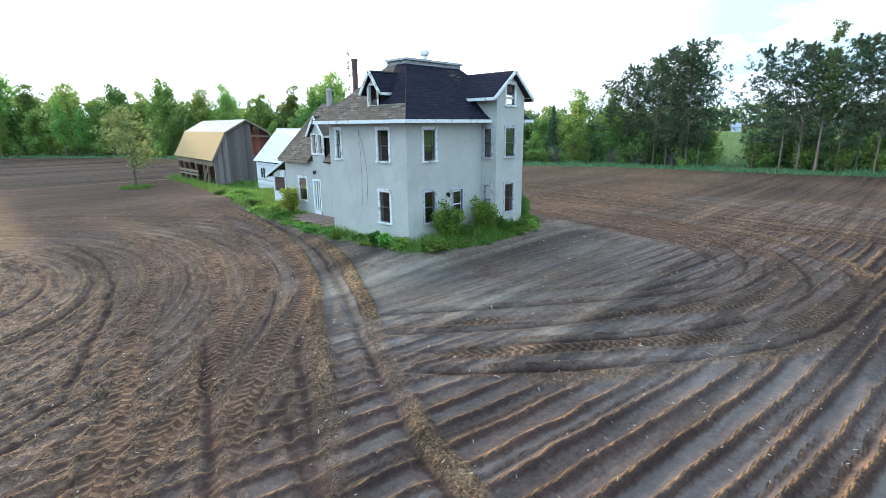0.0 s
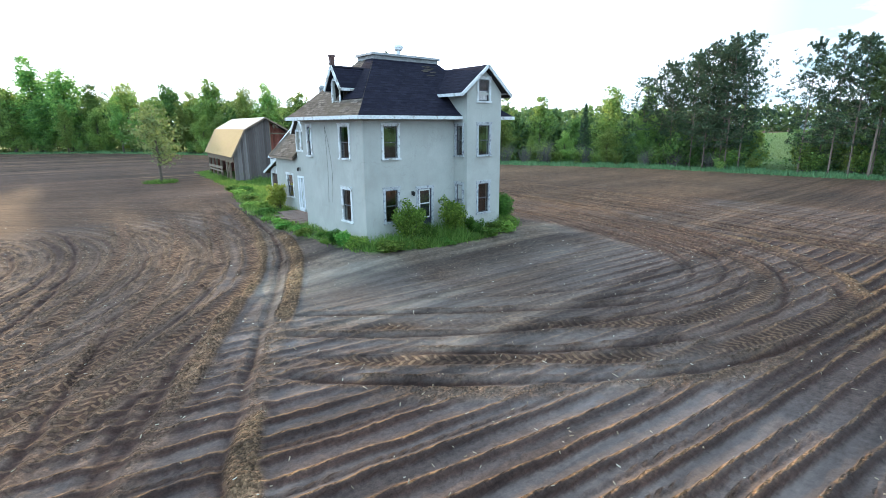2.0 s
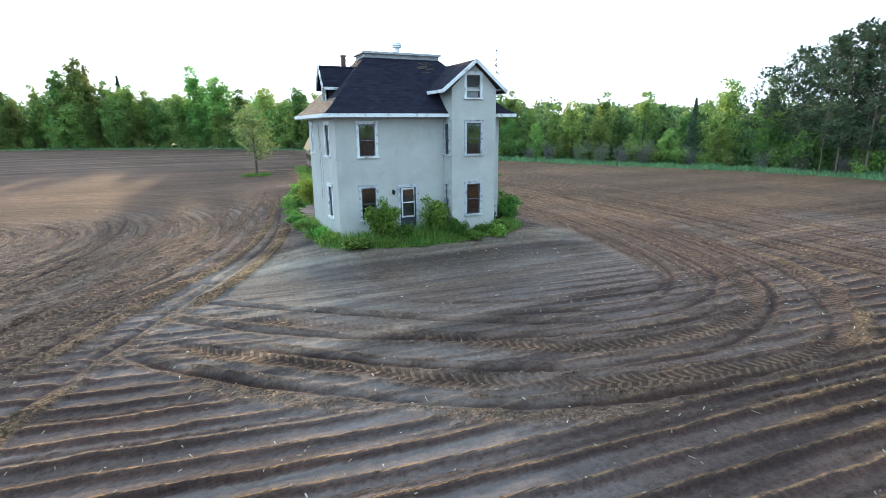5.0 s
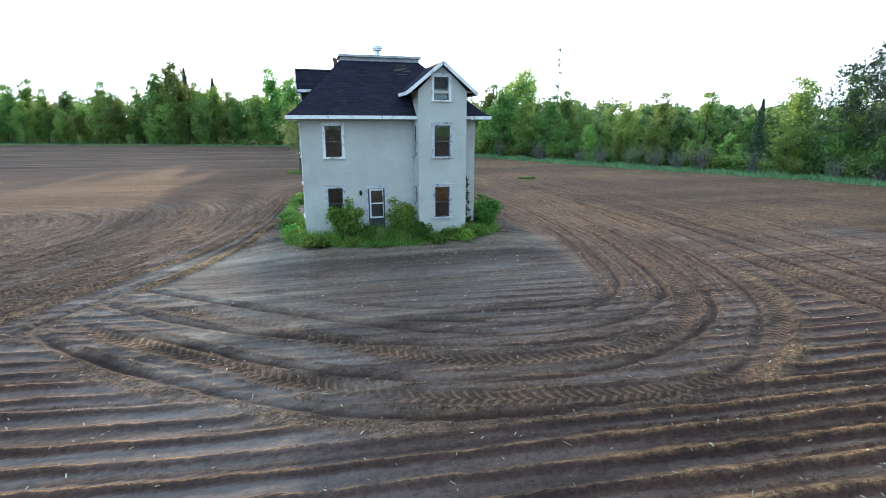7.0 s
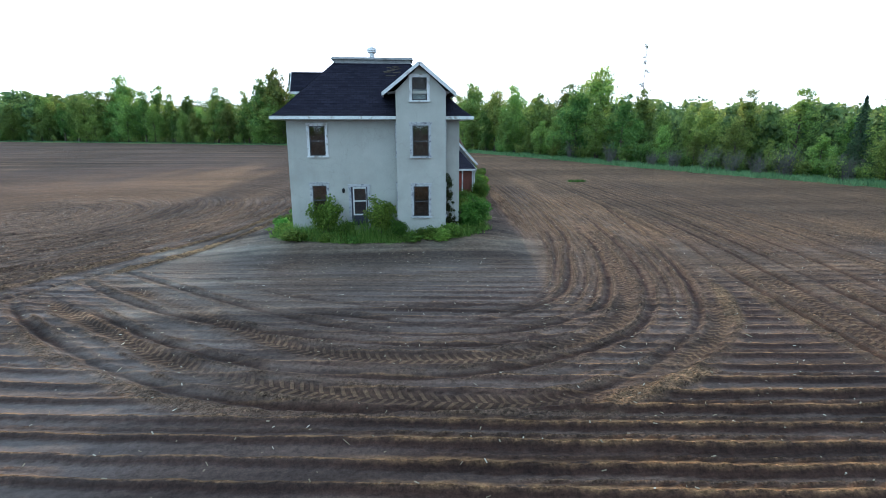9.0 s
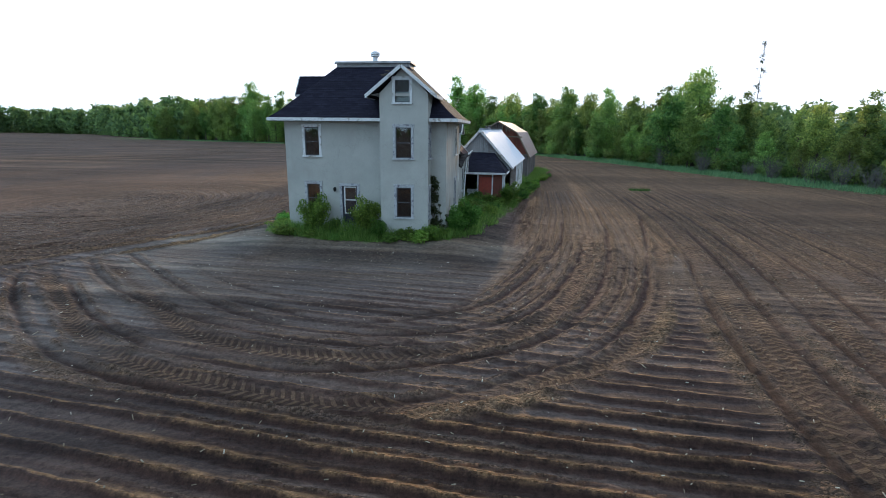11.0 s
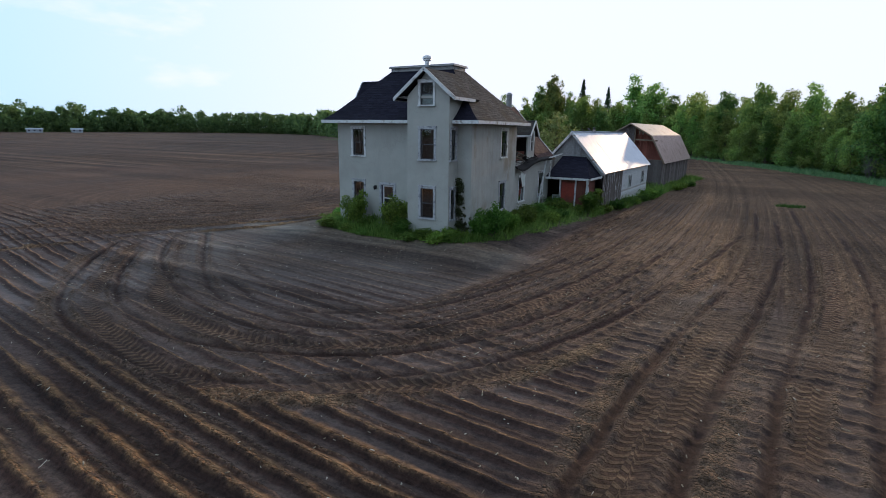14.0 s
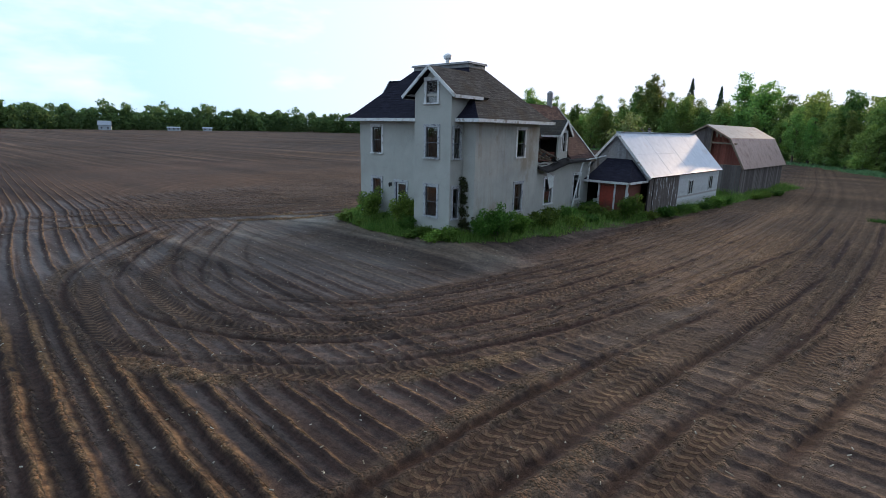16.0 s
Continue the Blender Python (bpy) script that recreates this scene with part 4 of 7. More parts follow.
    inside = smooth01((yard(x, y) + 0.45) / 0.5)
    south = smooth01((2.0 - y) / 5.0)
    loose = (loose - 0.20 * south - 0.14 * smooth01((x - 30.5) / 3.0) * smooth01((14.0 - y) / 5.0)) * fade + (1 - fade) * (0.40 - 0.08 * smooth01((8.0 - x) / 20.0) + 0.42 * smooth01((x - 27) / 6) * smooth01((y - 8) / 6) * smooth01((130 - y) / 60) + 0.3 * (vnoise(x, y, 14.0, 12) - 0.5))
    # on the ridge lips the sand tone also stands for low sun
    sandy = np.clip(np.maximum(np.maximum((0.45 + 0.55 * smooth01((y - 13.0) / 5.0)) * smooth01((x - 27.0 - 0.8 * np.maximum(9 - y, 0)) / 4.0) * smooth01((y - 5.0) / 6.0), 0.65 * west), thrown) + 0.5 * ridge * lip, 0, 1)
    lane = np.where(fan > 0.5, out, np.where(west > 0.5, r, bend))
    lane_w = np.clip(np.maximum(np.abs(fan - 0.5) * 2 * fan, np.maximum(east, west) * (1 - fan)), 0, 1)
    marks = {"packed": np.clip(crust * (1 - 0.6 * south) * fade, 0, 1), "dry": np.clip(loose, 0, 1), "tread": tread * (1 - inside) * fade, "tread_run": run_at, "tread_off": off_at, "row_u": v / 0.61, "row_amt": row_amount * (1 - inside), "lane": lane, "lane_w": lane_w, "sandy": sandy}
    return up * (1 - inside), marks


def axis_steps(lo, hi, fine, reach, growth=1.085):
    mid = np.arange(lo, hi + fine / 2, fine)
    steps, s = [], fine
    total = 0.0
    while total < reach:
        s *= growth
        total += s
        steps.append(total)
    steps = np.array(steps)
    return np.r_[mid[0] - steps[::-1], mid, mid[-1] + steps]


gx = axis_steps(-2.5, 42.5, 0.074, 2600.0, 1.09)
gy = axis_steps(-6.5, 20.0, 0.058, 2600.0, 1.08)
far_y = axis_steps(31.9, 32.0, 0.11, 2600.0, 1.09)
gy = np.r_[gy[gy < 19.99], np.arange(20.0, 31.95, 0.095), far_y[far_y > 31.99]]
GX, GY = np.meshgrid(gx, gy)
SX, SY = np.meshgrid(np.gradient(gx), np.gradient(gy))
relief, marks = field_relief(GX, GY, SX, SY)
GZ = swell(GX, GY) + relief
nx, ny = len(gx), len(gy)
cell = np.arange(nx * ny).reshape(ny, nx)
quads = np.stack([cell[:-1, :-1], cell[:-1, 1:], cell[1:, 1:], cell[1:, :-1]], -1).reshape(-1, 4)
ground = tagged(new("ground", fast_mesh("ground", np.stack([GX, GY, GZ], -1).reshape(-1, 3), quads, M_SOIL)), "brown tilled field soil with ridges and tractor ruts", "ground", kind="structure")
edge_pts = np.array(EDGE, float)
edge_x = np.interp(GY, edge_pts[:11, 1], edge_pts[:11, 0])
beyond = np.where(GY < 119, smooth01((GX - edge_x + 4.5) / 2.5), 0)
beyond = np.where(GY < -40, smooth01((GX - 86) / 3), beyond)
north = smooth01((GY - np.interp(GX, edge_pts[::-1, 0], edge_pts[::-1, 1]) + 3) / 3) * (GX < 34) * (GX > -150)
turf = np.clip(np.maximum(np.maximum(beyond, north), smooth01((yard(GX, GY) + 1.6 * (vnoise(GX, GY, 0.7, 2) - 0.5) - 0.1) / 0.8) * 0.8), 0, 1)
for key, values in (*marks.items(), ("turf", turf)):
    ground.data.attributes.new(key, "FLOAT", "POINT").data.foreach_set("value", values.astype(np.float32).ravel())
ground.data.polygons.foreach_set("use_smooth", np.ones(len(ground.data.polygons), bool))


def land(x, y):
    return float(swell(np.float64(x), np.float64(y)))


# ---- farmhouse ----
def wall_panel(shape, origin, along_dir, out_dir, length, z0, z1, thick, holes, inner=1):
    """A wall with openings cut through it; out_dir points outdoors, the inner face takes the second material."""
    o, a, n = Vector(origin), Vector(along_dir), Vector(out_dir)
    us = sorted({0.0, length, *[h[0] for h in holes], *[h[1] for h in holes]})
    vs = sorted({z0, z1, *[h[2] for h in holes], *[h[3] for h in holes]})
    solid = lambda i, j: 0 <= i < len(us) - 1 and 0 <= j < len(vs) - 1 and not any(h[0] - 1e-6 <= us[i] and us[i + 1] <= h[1] + 1e-6 and h[2] - 1e-6 <= vs[j] and vs[j + 1] <= h[3] + 1e-6 for h in holes)
    at = lambda u, v, deep: Vector((o.x, o.y, 0)) + a * u + Vector((0, 0, v)) - n * (thick if deep else 0)
    for i in range(len(us) - 1):
        for j in range(len(vs) - 1):
            if not solid(i, j):
                continue
            q = [(us[i], vs[j]), (us[i + 1], vs[j]), (us[i + 1], vs[j + 1]), (us[i], vs[j + 1])]
            shape.face([at(u, v, 0) for u, v in q])
            shape.face([at(u, v, 1) for u, v in q], mat=inner)
            for (di, dj), (p, r) in zip(((0, -1), (1, 0), (0, 1), (-1, 0)), ((0, 1), (1, 2), (2, 3), (3, 0))):
                if not solid(i + di, j + dj):
                    shape.face([at(*q[p], 0), at(*q[r], 0), at(*q[r], 1), at(*q[p], 1)])
    return shape


def local(origin, along_dir, out_dir):
    """Maps (along, out, up) to the world."""
    o, a, n = Vector(origin), Vector(along_dir), Vector(out_dir)
    return lambda u, d, z: Vector((o.x, o.y, 0)) + a * u + n * d + Vector((0, 0, z))


def lbox(shape, f, u0, u1, d0, d1, z0, z1, mat=0):
    return shape.hexa([f(u0, d0, z0), f(u1, d0, z0), f(u1, d1, z0), f(u0, d1, z0), f(u0, d0, z1), f(u1, d0, z1), f(u1, d1, z1), f(u0, d1, z1)], mat)


CASING = 0.115


def window_unit(parent, f, u0, u1, z0, z1, label="white-cased sash window with dirty panes", tilt=0.0, paint=None, glass=None):
    """Casing, two sashes with panes, and a sill; u0 to z1 is the casing's outer edge."""
    paint = paint or M_TRIM
    c = Shape()
    jit = lambda: tilt * random.uniform(-1, 1)
    lbox(c, f, u0, u0 + CASING, -0.02, 0.035, z0, z1 - CASING)
    lbox(c, f, u1 - CASING, u1, -0.02, 0.035, z0, z1 - CASING)
    lbox(c, f, u0 - 0.02, u1 + 0.02, -0.02, 0.045, z1 - CASING, z1)
    lbox(c, f, u0 - 0.03, u1 + 0.03, -0.01, 0.075, z1, z1 + 0.03)
    win = part("window", c, paint, parent, label)
    s = Shape()
    lbox(s, f, u0 - 0.03, u1 + 0.03, -0.03, 0.09, z0 - 0.05, z0 + 0.02)
    part("sill", s, paint, win)
    a, b, lo, hi = u0 + CASING, u1 - CASING, z0 + 0.02, z1 - CASING
    mid = (lo + hi) / 2 + jit()
    for name, p, q, d in (("upper_sash", mid - 0.025, hi, -0.05), ("lower_sash", lo, mid + 0.025, -0.085)):
        s = Shape()
        w = 0.042
        lbox(s, f, a, a + w, d, d + 0.03, p, q)
        lbox(s, f, b - w, b, d, d + 0.03, p, q)
        lbox(s, f, a + w, b - w, d, d + 0.03, p, p + w)
        lbox(s, f, a + w, b - w, d, d + 0.03, q - w, q)
        part(name, s, M_SASH, win)
        s = Shape()
        s.face([f(a + w, d + 0.014, p + w), f(b - w, d + 0.014, p + w), f(b - w, d + 0.014, q - w), f(a + w, d + 0.014, q - w)])
        pane = part("pane", s, glass or M_GLASS, win)
        pane.visible_shadow = False
    return win


def hole(u0, u1, z0, z1):
    return (u0 + CASING - 0.02, u1 - CASING + 0.02, z0, z1 - CASING + 0.02)


def roof_slope(shape, e0, e1, t1, t0, courses, mat=0, lift=0.009):
    """A roof face laid in courses, each lapping the one below; e0, e1 are the eave, t1, t0 the top."""
    e0, e1, t0, t1 = map(Vector, (e0, e1, t0, t1))
    n = (e1 - e0).cross(((t0 + t1) - (e0 + e1)) / 2).normalized()
    n = n if n.z > 0 else -n
    across = (e1 - e0).normalized()
    height = ((t0 + t1) / 2 - (e0 + e1) / 2).length
    uv = lambda p, k: ((p - e0).dot(across), k * height)
    shape.weld = True
    for i in range(courses):
        a, b = i / courses, (i + 1) / courses
        p, q, r, s = e0.lerp(t0, a) + n * lift, e1.lerp(t1, a) + n * lift, e1.lerp(t1, b) + n * 0.004, e0.lerp(t0, b) + n * 0.004
        shape.face([p, q, r, s], [uv(p, a), uv(q, a), uv(r, b), uv(s, b)], mat)
        low, lowq = e0.lerp(t0, a) + n * (0.004 if i else 0), e1.lerp(t1, a) + n * (0.004 if i else 0)
        shape.face([low, lowq, q, p], None, mat)
    d = n * -0.12
    for p, q in ((e0, e1), (e1, t1), (t1, t0), (t0, e0)):
        shape.face([p, q, q + d, p + d], None, mat)
    shape.face([e0 + d, t0 + d, t1 + d, e1 + d], None, mat)
    return shape


X0, X1, Y0, Y1 = 15.85, 23.98, 17.62, 23.42
FLOOR, EAVE, BASE = 0.85, 5.98, 0.35
TX0, TX1, TY0 = 20.96, 23.24, 16.70
T_WALL = 0.22
house = thing("farmhouse", (19.9, 20.5, 0.6), "abandoned two-storey stucco farmhouse with a dark hipped roof", "house")

f_s = local((X0, Y0, 0), (1, 0, 0), (0, -1, 0))
f_w = local((X0, Y0, 0), (0, 1, 0), (-1, 0, 0))
f_e = local((X1, Y0, 0), (0, 1, 0), (1, 0, 0))
f_t = local((TX0, TY0, 0), (1, 0, 0), (0, -1, 0))
f_tw = local((TX0, TY0, 0), (0, 1, 0), (-1, 0, 0))
f_te = local((TX1, TY0, 0), (0, 1, 0), (1, 0, 0))

UP, DOWN = (4.29, 5.80), (1.45, 3.02)
WIN_S = [(0.92, 1.88, *UP), (0.92, 1.82, *DOWN)]
DOOR_S = (2.74, 3.78, 0.90, 2.96)
WIN_W = [(1.06, 2.05, *UP), (1.10, 2.05, *DOWN), (4.72, 5.30, *UP)]
WIN_E = [(3.45, 4.42, *UP), (3.42, 4.36, *DOWN)]
WIN_T = [(0.63, 1.60, 4.29, 5.82), (0.65, 1.59, 1.47, 3.04), (0.62, 1.54, 6.80, 7.92)]
WIN_TW = [(0.20, 0.86, *UP), (0.20, 0.84, *DOWN)]
WIN_TE = [(0.10, 0.78, *UP), (0.12, 0.76, *DOWN)]

walls = [
    ("wall_south", (X0, Y0, 0), (1, 0, 0), (0, -1, 0), TX0 - X0, EAVE, [hole(*w) for w in WIN_S] + [hole(*DOOR_S)]),
    ("wall_south", (TX1, Y0, 0), (1, 0, 0), (0, -1, 0), X1 - TX1, EAVE, []),
    ("wall_west", (X0, Y0, 0), (0, 1, 0), (-1, 0, 0), Y1 - Y0, EAVE, [hole(*w) for w in WIN_W]),
    ("wall_east", (X1, Y0, 0), (0, 1, 0), (1, 0, 0), Y1 - Y0, EAVE, [hole(*w) for w in WIN_E]),
    ("wall_north", (X0, Y1, 0), (1, 0, 0), (0, 1, 0), X1 - X0, EAVE, []),
]
for name, o, a, n, ln, top, holes in walls:
    start, length = Vector(o), ln
    if name in ("wall_west", "wall_east"):
        start, length = start + Vector((0, T_WALL, 0)), ln - 2 * T_WALL
        holes = [(h[0] - T_WALL, h[1] - T_WALL, h[2], h[3]) for h in holes]
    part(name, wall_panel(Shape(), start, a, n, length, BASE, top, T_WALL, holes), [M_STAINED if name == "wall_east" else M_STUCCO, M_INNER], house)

# tower
TOP_T = 7.22
s = wall_panel(Shape(), (TX0, TY0, 0), (1, 0, 0), (0, -1, 0), TX1 - TX0, BASE, TOP_T, T_WALL, [hole(*w) for w in WIN_T[:2]] + [hole(*WIN_T[2][:3], 7.2)])
part("tower_wall", s, [M_STUCCO, M_INNER], house)
for wins, x, n in ((WIN_TW, TX0, -1), (WIN_TE, TX1, 1)):
    s = wall_panel(Shape(), (x, TY0 + T_WALL, 0), (0, 1, 0), (n, 0, 0), Y0 - TY0 - T_WALL, BASE, TOP_T, T_WALL, [(h[0] - T_WALL if h[0] > T_WALL else 0.02, h[1] - T_WALL, h[2], h[3]) for h in map(lambda w: hole(*w), wins)])
    part("tower_wall", s, [M_STUCCO, M_INNER], house)
    s = Shape()
    s.face([(x, Y0, 6.0), (x, 19.4, 6.0), (x, 19.4, TOP_T), (x, Y0, TOP_T)])
    s.face([(x - n * 0.1, Y0, 6.0), (x - n * 0.1, 19.4, 6.0), (x - n * 0.1, 19.4, TOP_T), (x - n * 0.1, Y0, TOP_T)])
    part("gable_side", s, M_STUCCO, house)
TCX, PEAK = (TX0 + TX1) / 2 - 0.06, 8.44
s = Shape()
for y, mt in ((TY0, 0), (TY0 + T_WALL, 1)):
    s.face([(TX0, y, 7.22), (TX0 + 0.75, y, 7.22), (TX0 + 0.75, y, 7.80), (TX0 + 0.52, y, 7.72)], mat=mt)
    s.face([(TX1, y, 7.22), (TX0 + 1.41, y, 7.22), (TX0 + 1.41, y, 7.80), (TX1 - 0.55, y, 7.76)], mat=mt)
    s.face([(TX0 + 0.52, y, 7.72), (TX0 + 0.75, y, 7.80), (TX0 + 1.41, y, 7.80), (TX1 - 0.55, y, 7.76), (TCX, y, 8.32)], mat=mt)
part("gable_wall", s, [M_STUCCO, M_INNER], house)
for k, (u, v) in enumerate(((TX0 - 0.58, 7.12), (TX1 + 0.16 + 0.26, 7.12))):
    s = Shape()
    lo_f, lo_b, hi_b, hi_f = (u, TY0 - 0.28, v), (u, 19.0, v), (TCX, 20.3, PEAK), (TCX, TY0 - 0.28, PEAK)
    roof_slope(s, lo_f, lo_b, hi_b, hi_f, 9)
    part("tower_roof", s, M_ASPHALT if k == 0 else M_SHINGLE_E, house)
    s = Shape()
    s.beam((u, TY0 - 0.30, v - 0.05), (TCX, TY0 - 0.30, PEAK - 0.05), 0.05, 0.145)
    part("barge_board", s, M_TRIM, house)
    s = Shape()
    s.beam((u, TY0 - 0.28, v - 0.05), (u, 18.5, v - 0.05), 0.06, 0.14)
    part("fascia", s, M_TRIM, house)
    s = Shape()
    s.face([(u, TY0 - 0.28, v - 0.02), (u, 18.5, v - 0.02), (TX0 if k == 0 else TX1, 18.5, v + 0.08), (TX0 if k == 0 else TX1, TY0 - 0.28, v + 0.08)])
    part("soffit", s, M_TRIM, house)

for fr, wins in ((f_s, WIN_S), (f_w, WIN_W), (f_e, WIN_E), (f_t, WIN_T), (f_tw, WIN_TW), (f_te, WIN_TE)):
    for w in wins:
        fresh = w[2] > 6 or (w[2] > 4 and fr not in (f_t, f_tw, f_te)) or fr is f_w
        window_unit(house, fr, *w, label="white-cased sash window with dirty panes" if fresh else "sash window with flaking grey-white casing", paint=M_TRIM if fresh else M_WORN, glass=M_DULLGLASS if w[2] > 6 else None)
# panels added behind the tower's top window: pale for reflected sky in the lower sash, dark for shade behind the upper
# one
s = Shape()
lbox(s, f_t, WIN_T[2][0] + 0.1, WIN_T[2][1] - 0.1, -0.125, -0.115, 6.82, 7.34)
part("reflection_panel", s, M_REFLECTION, house, "pale grey panel for the sky reflected in the lower pane")
s = Shape()
lbox(s, f_t, WIN_T[2][0] - 0.1, WIN_T[2][1] + 0.1, -0.62, -0.60, 6.5, 8.0)
part("dark_backing", s, M_INNER, house)

# floors and added inner partitions
s = Shape()
s.box(X0 + T_WALL, X1 - T_WALL, Y0 + T_WALL, Y1 - T_WALL, FLOOR - 0.15, FLOOR)
s.box(X0 + T_WALL, X1 - T_WALL, Y0 + T_WALL, Y1 - T_WALL, 3.50, 3.66)
s.box(X0 + T_WALL, X1 - T_WALL, Y0 + T_WALL, Y1 - T_WALL, 6.02, 6.10)
s.box(TX0 + T_WALL, TX1 - T_WALL, TY0 + T_WALL, Y0, FLOOR - 0.15, FLOOR)
s.box(TX0 + T_WALL, TX1 - T_WALL, TY0 + T_WALL, Y0, 3.50, 3.66)
s.box(TX0 + T_WALL, TX1 - T_WALL, TY0 + T_WALL, Y0, 6.2, 6.3)
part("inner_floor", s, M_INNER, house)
# walls added to stop light and views from the opposite windows
s = Shape()
s.box(19.85, 19.95, Y0 + T_WALL, Y1 - T_WALL, FLOOR, 6.0)
s.box(X0 + T_WALL, X1 - T_WALL, 20.6, 20.7, FLOOR, 6.0)
s.box(17.9, 18.0, Y0 + T_WALL, Y1 - T_WALL, FLOOR, 6.0)
s.box(22.7, 22.8, 19.3, Y1 - T_WALL, FLOOR, 6.0)
s.box(TX0 + T_WALL, TX1 - T_WALL, Y0 + 0.15, Y0 + 0.25, 3.66, 7.05)
part("added_partition", s, M_INNER, house)
s = Shape()
for u0, u1, d0, d1 in ((X0 - 0.04, TX0, Y0 - 0.04, Y0 + 0.05), (TX1, X1 + 0.04, Y0 - 0.04, Y0 + 0.05), (X0 - 0.04, X0 + 0.05, Y0 + 0.05, Y1), (X1 - 0.05, X1 + 0.04, Y0 + 0.05, Y1), (TX0 - 0.04, TX1 + 0.04, TY0 - 0.04, TY0 + 0.05)):
    s.box(u0, u1, d0, d1, 0.1, 0.66)
part("foundation", s, M_FOUND, house)

# main roof: four slopes to a flat cap
OV = 0.58
E = [(X0 - OV, Y0 - OV - 0.04), (X1 + OV, Y0 - OV - 0.04), (X1 + OV, Y1 + OV), (X0 - OV, Y1 + OV)]
D = [(18.0, 19.85), (21.68, 19.85), (21.68, 21.1), (18.0, 21.1)]
ZE, ZD = 6.10, 8.78
for k, mt in enumerate((M_ASPHALT, M_SHINGLE_E, M_SHINGLE, M_SHINGLE)):
    a, b = E[k], E[(k + 1) % 4]
    c, d = D[(k + 1) % 4], D[k]
    # a slight kick at the foot of the slope
    ma, mb = [(p[0] * 0.85 + q[0] * 0.15, p[1] * 0.85 + q[1] * 0.15) for p, q in ((a, d), (b, c))]
    s = Shape()
    roof_slope(s, (*a, ZE), (*b, ZE), (*mb, ZE + 0.32), (*ma, ZE + 0.32), 4)
    roof_slope(s, (*ma, ZE + 0.32), (*mb, ZE + 0.32), (*c, ZD), (*d, ZD), 17)
    part("roof_slope", s, mt, house, ("black asphalt shingle roof slope", "worn grey shingle roof slope", "worn brown shingle roof slope", "worn brown shingle roof slope")[k])
# black roofing patched over the west slope beside the dormer
lower_w = [(p[0] * 0.85 + q[0] * 0.15, p[1] * 0.85 + q[1] * 0.15, ZE + 0.32) for p, q in ((E[3], D[3]), (E[0], D[0]))]
upper_w = [(*D[3], ZD), (*D[0], ZD)]
on_west = lambda u, t: Vector(lower_w[0]).lerp(Vector(lower_w[1]), u).lerp(Vector(upper_w[0]).lerp(Vector(upper_w[1]), u), t) + Vector((-0.012, 0, 0.012))
s = Shape()
roof_slope(s, on_west(0.66, 0.17), on_west(0.995, 0.17), on_west(0.99, 0.995), on_west(0.5, 0.995), 14)
part("roof_patch", s, M_ASPHALT, house, "black asphalt roofing patched over old brown shingles")
s = Shape()
s.box(17.93, 21.75, 19.78, 21.17, 8.72, 8.90)
s.hexa([(17.82, 19.68, 8.90), (21.86, 19.68, 8.90), (21.86, 21.27, 8.90), (17.82, 21.27, 8.90), (17.86, 19.72, 9.0), (21.82, 19.72, 9.0), (21.82, 21.23, 9.0), (17.86, 21.23, 9.0)])
part("roof_cap", s, M_CAP, house)
s = Shape()
s.face([(*E[0], ZE - 0.13), (*E[1], ZE - 0.13), (X1, Y0 - 0.0, ZE - 0.13), (X0, Y0, ZE - 0.13)])
s.face([(*E[1], ZE - 0.13), (*E[2], ZE - 0.13), (X1, Y1, ZE - 0.13), (X1, Y0, ZE - 0.13)])
s.face([(*E[3], ZE - 0.13), (*E[0], ZE - 0.13), (X0, Y0, ZE - 0.13), (X0, Y1, ZE - 0.13)])
part("soffit", s, M_TRIM, house)
for a, b, gap in ((E[0], (TX0, E[0][1]), 0), ((TX1, E[1][1]), E[1], 0), (E[1], E[2], 0), (E[3], E[0], 0), (E[2], E[3], 0)):
    s = Shape()
    s.beam((*a, ZE - 0.045), (*b, ZE - 0.045), 0.05, 0.15)
    part("fascia", s, M_TRIM, house)

# torn shingles on the front slope beside the tower
s = Shape()
up_k = (ZD - ZE - 0.32) / 2.42
for k in range(16):
    y, x = random.uniform(18.95, 19.6), random.uniform(20.35, 21.15)
    z = ZE + 0.34 + (y - 17.43) * up_k + 0.012
    w, h = random.uniform(0.12, 0.42), random.uniform(0.02, 0.05)
    s.hexa([(x, y, z), (x + w, y + 0.02, z + 0.02 * up_k), (x + w, y + h, z + h * up_k), (x, y + h, z + h * up_k), (x, y, z + 0.015), (x + w, y + 0.02, z + 0.02 * up_k + 0.02), (x + w, y + h, z + h * up_k + 0.012), (x, y + h, z + h * up_k + 0.012)])
part("torn_shingles", s, M_SHINGLE, house, "torn shingles showing grey underlay")

# roof ventilator
s = Shape()
s.tube([(19.8, 20.45, 8.95), (19.8, 20.45, 9.30)], [0.12, 0.12], 14)
s.tube([(19.8, 20.45, 9.28), (19.8, 20.45, 9.32), (19.8, 20.45, 9.38), (19.8, 20.45, 9.40), (19.8, 20.45, 9.50), (19.8, 20.45, 9.58)], [0.15, 0.22, 0.22, 0.25, 0.24, 0.09], 14)
part("roof_vent", s, M_VENT, house, "round galvanised roof ventilator", smooth=False)

# brick chimney at the back, of single bricks
ch = Shape()
for k in range(40):
    j = 0.006 * ((k * 7) % 3 - 1)
    ch.box(17.915 + j, 18.125 + j, 23.81, 24.01, 5.2 + 0.1 * k, 5.293 + 0.1 * k)
chimney = part("chimney", ch, M_BRICK, house, "tall thin dull red brick chimney")
s = Shape()
s.box(17.89, 18.15, 23.785, 24.035, 9.20, 9.30)
part("chimney_cap", s, M_BRICK, chimney)

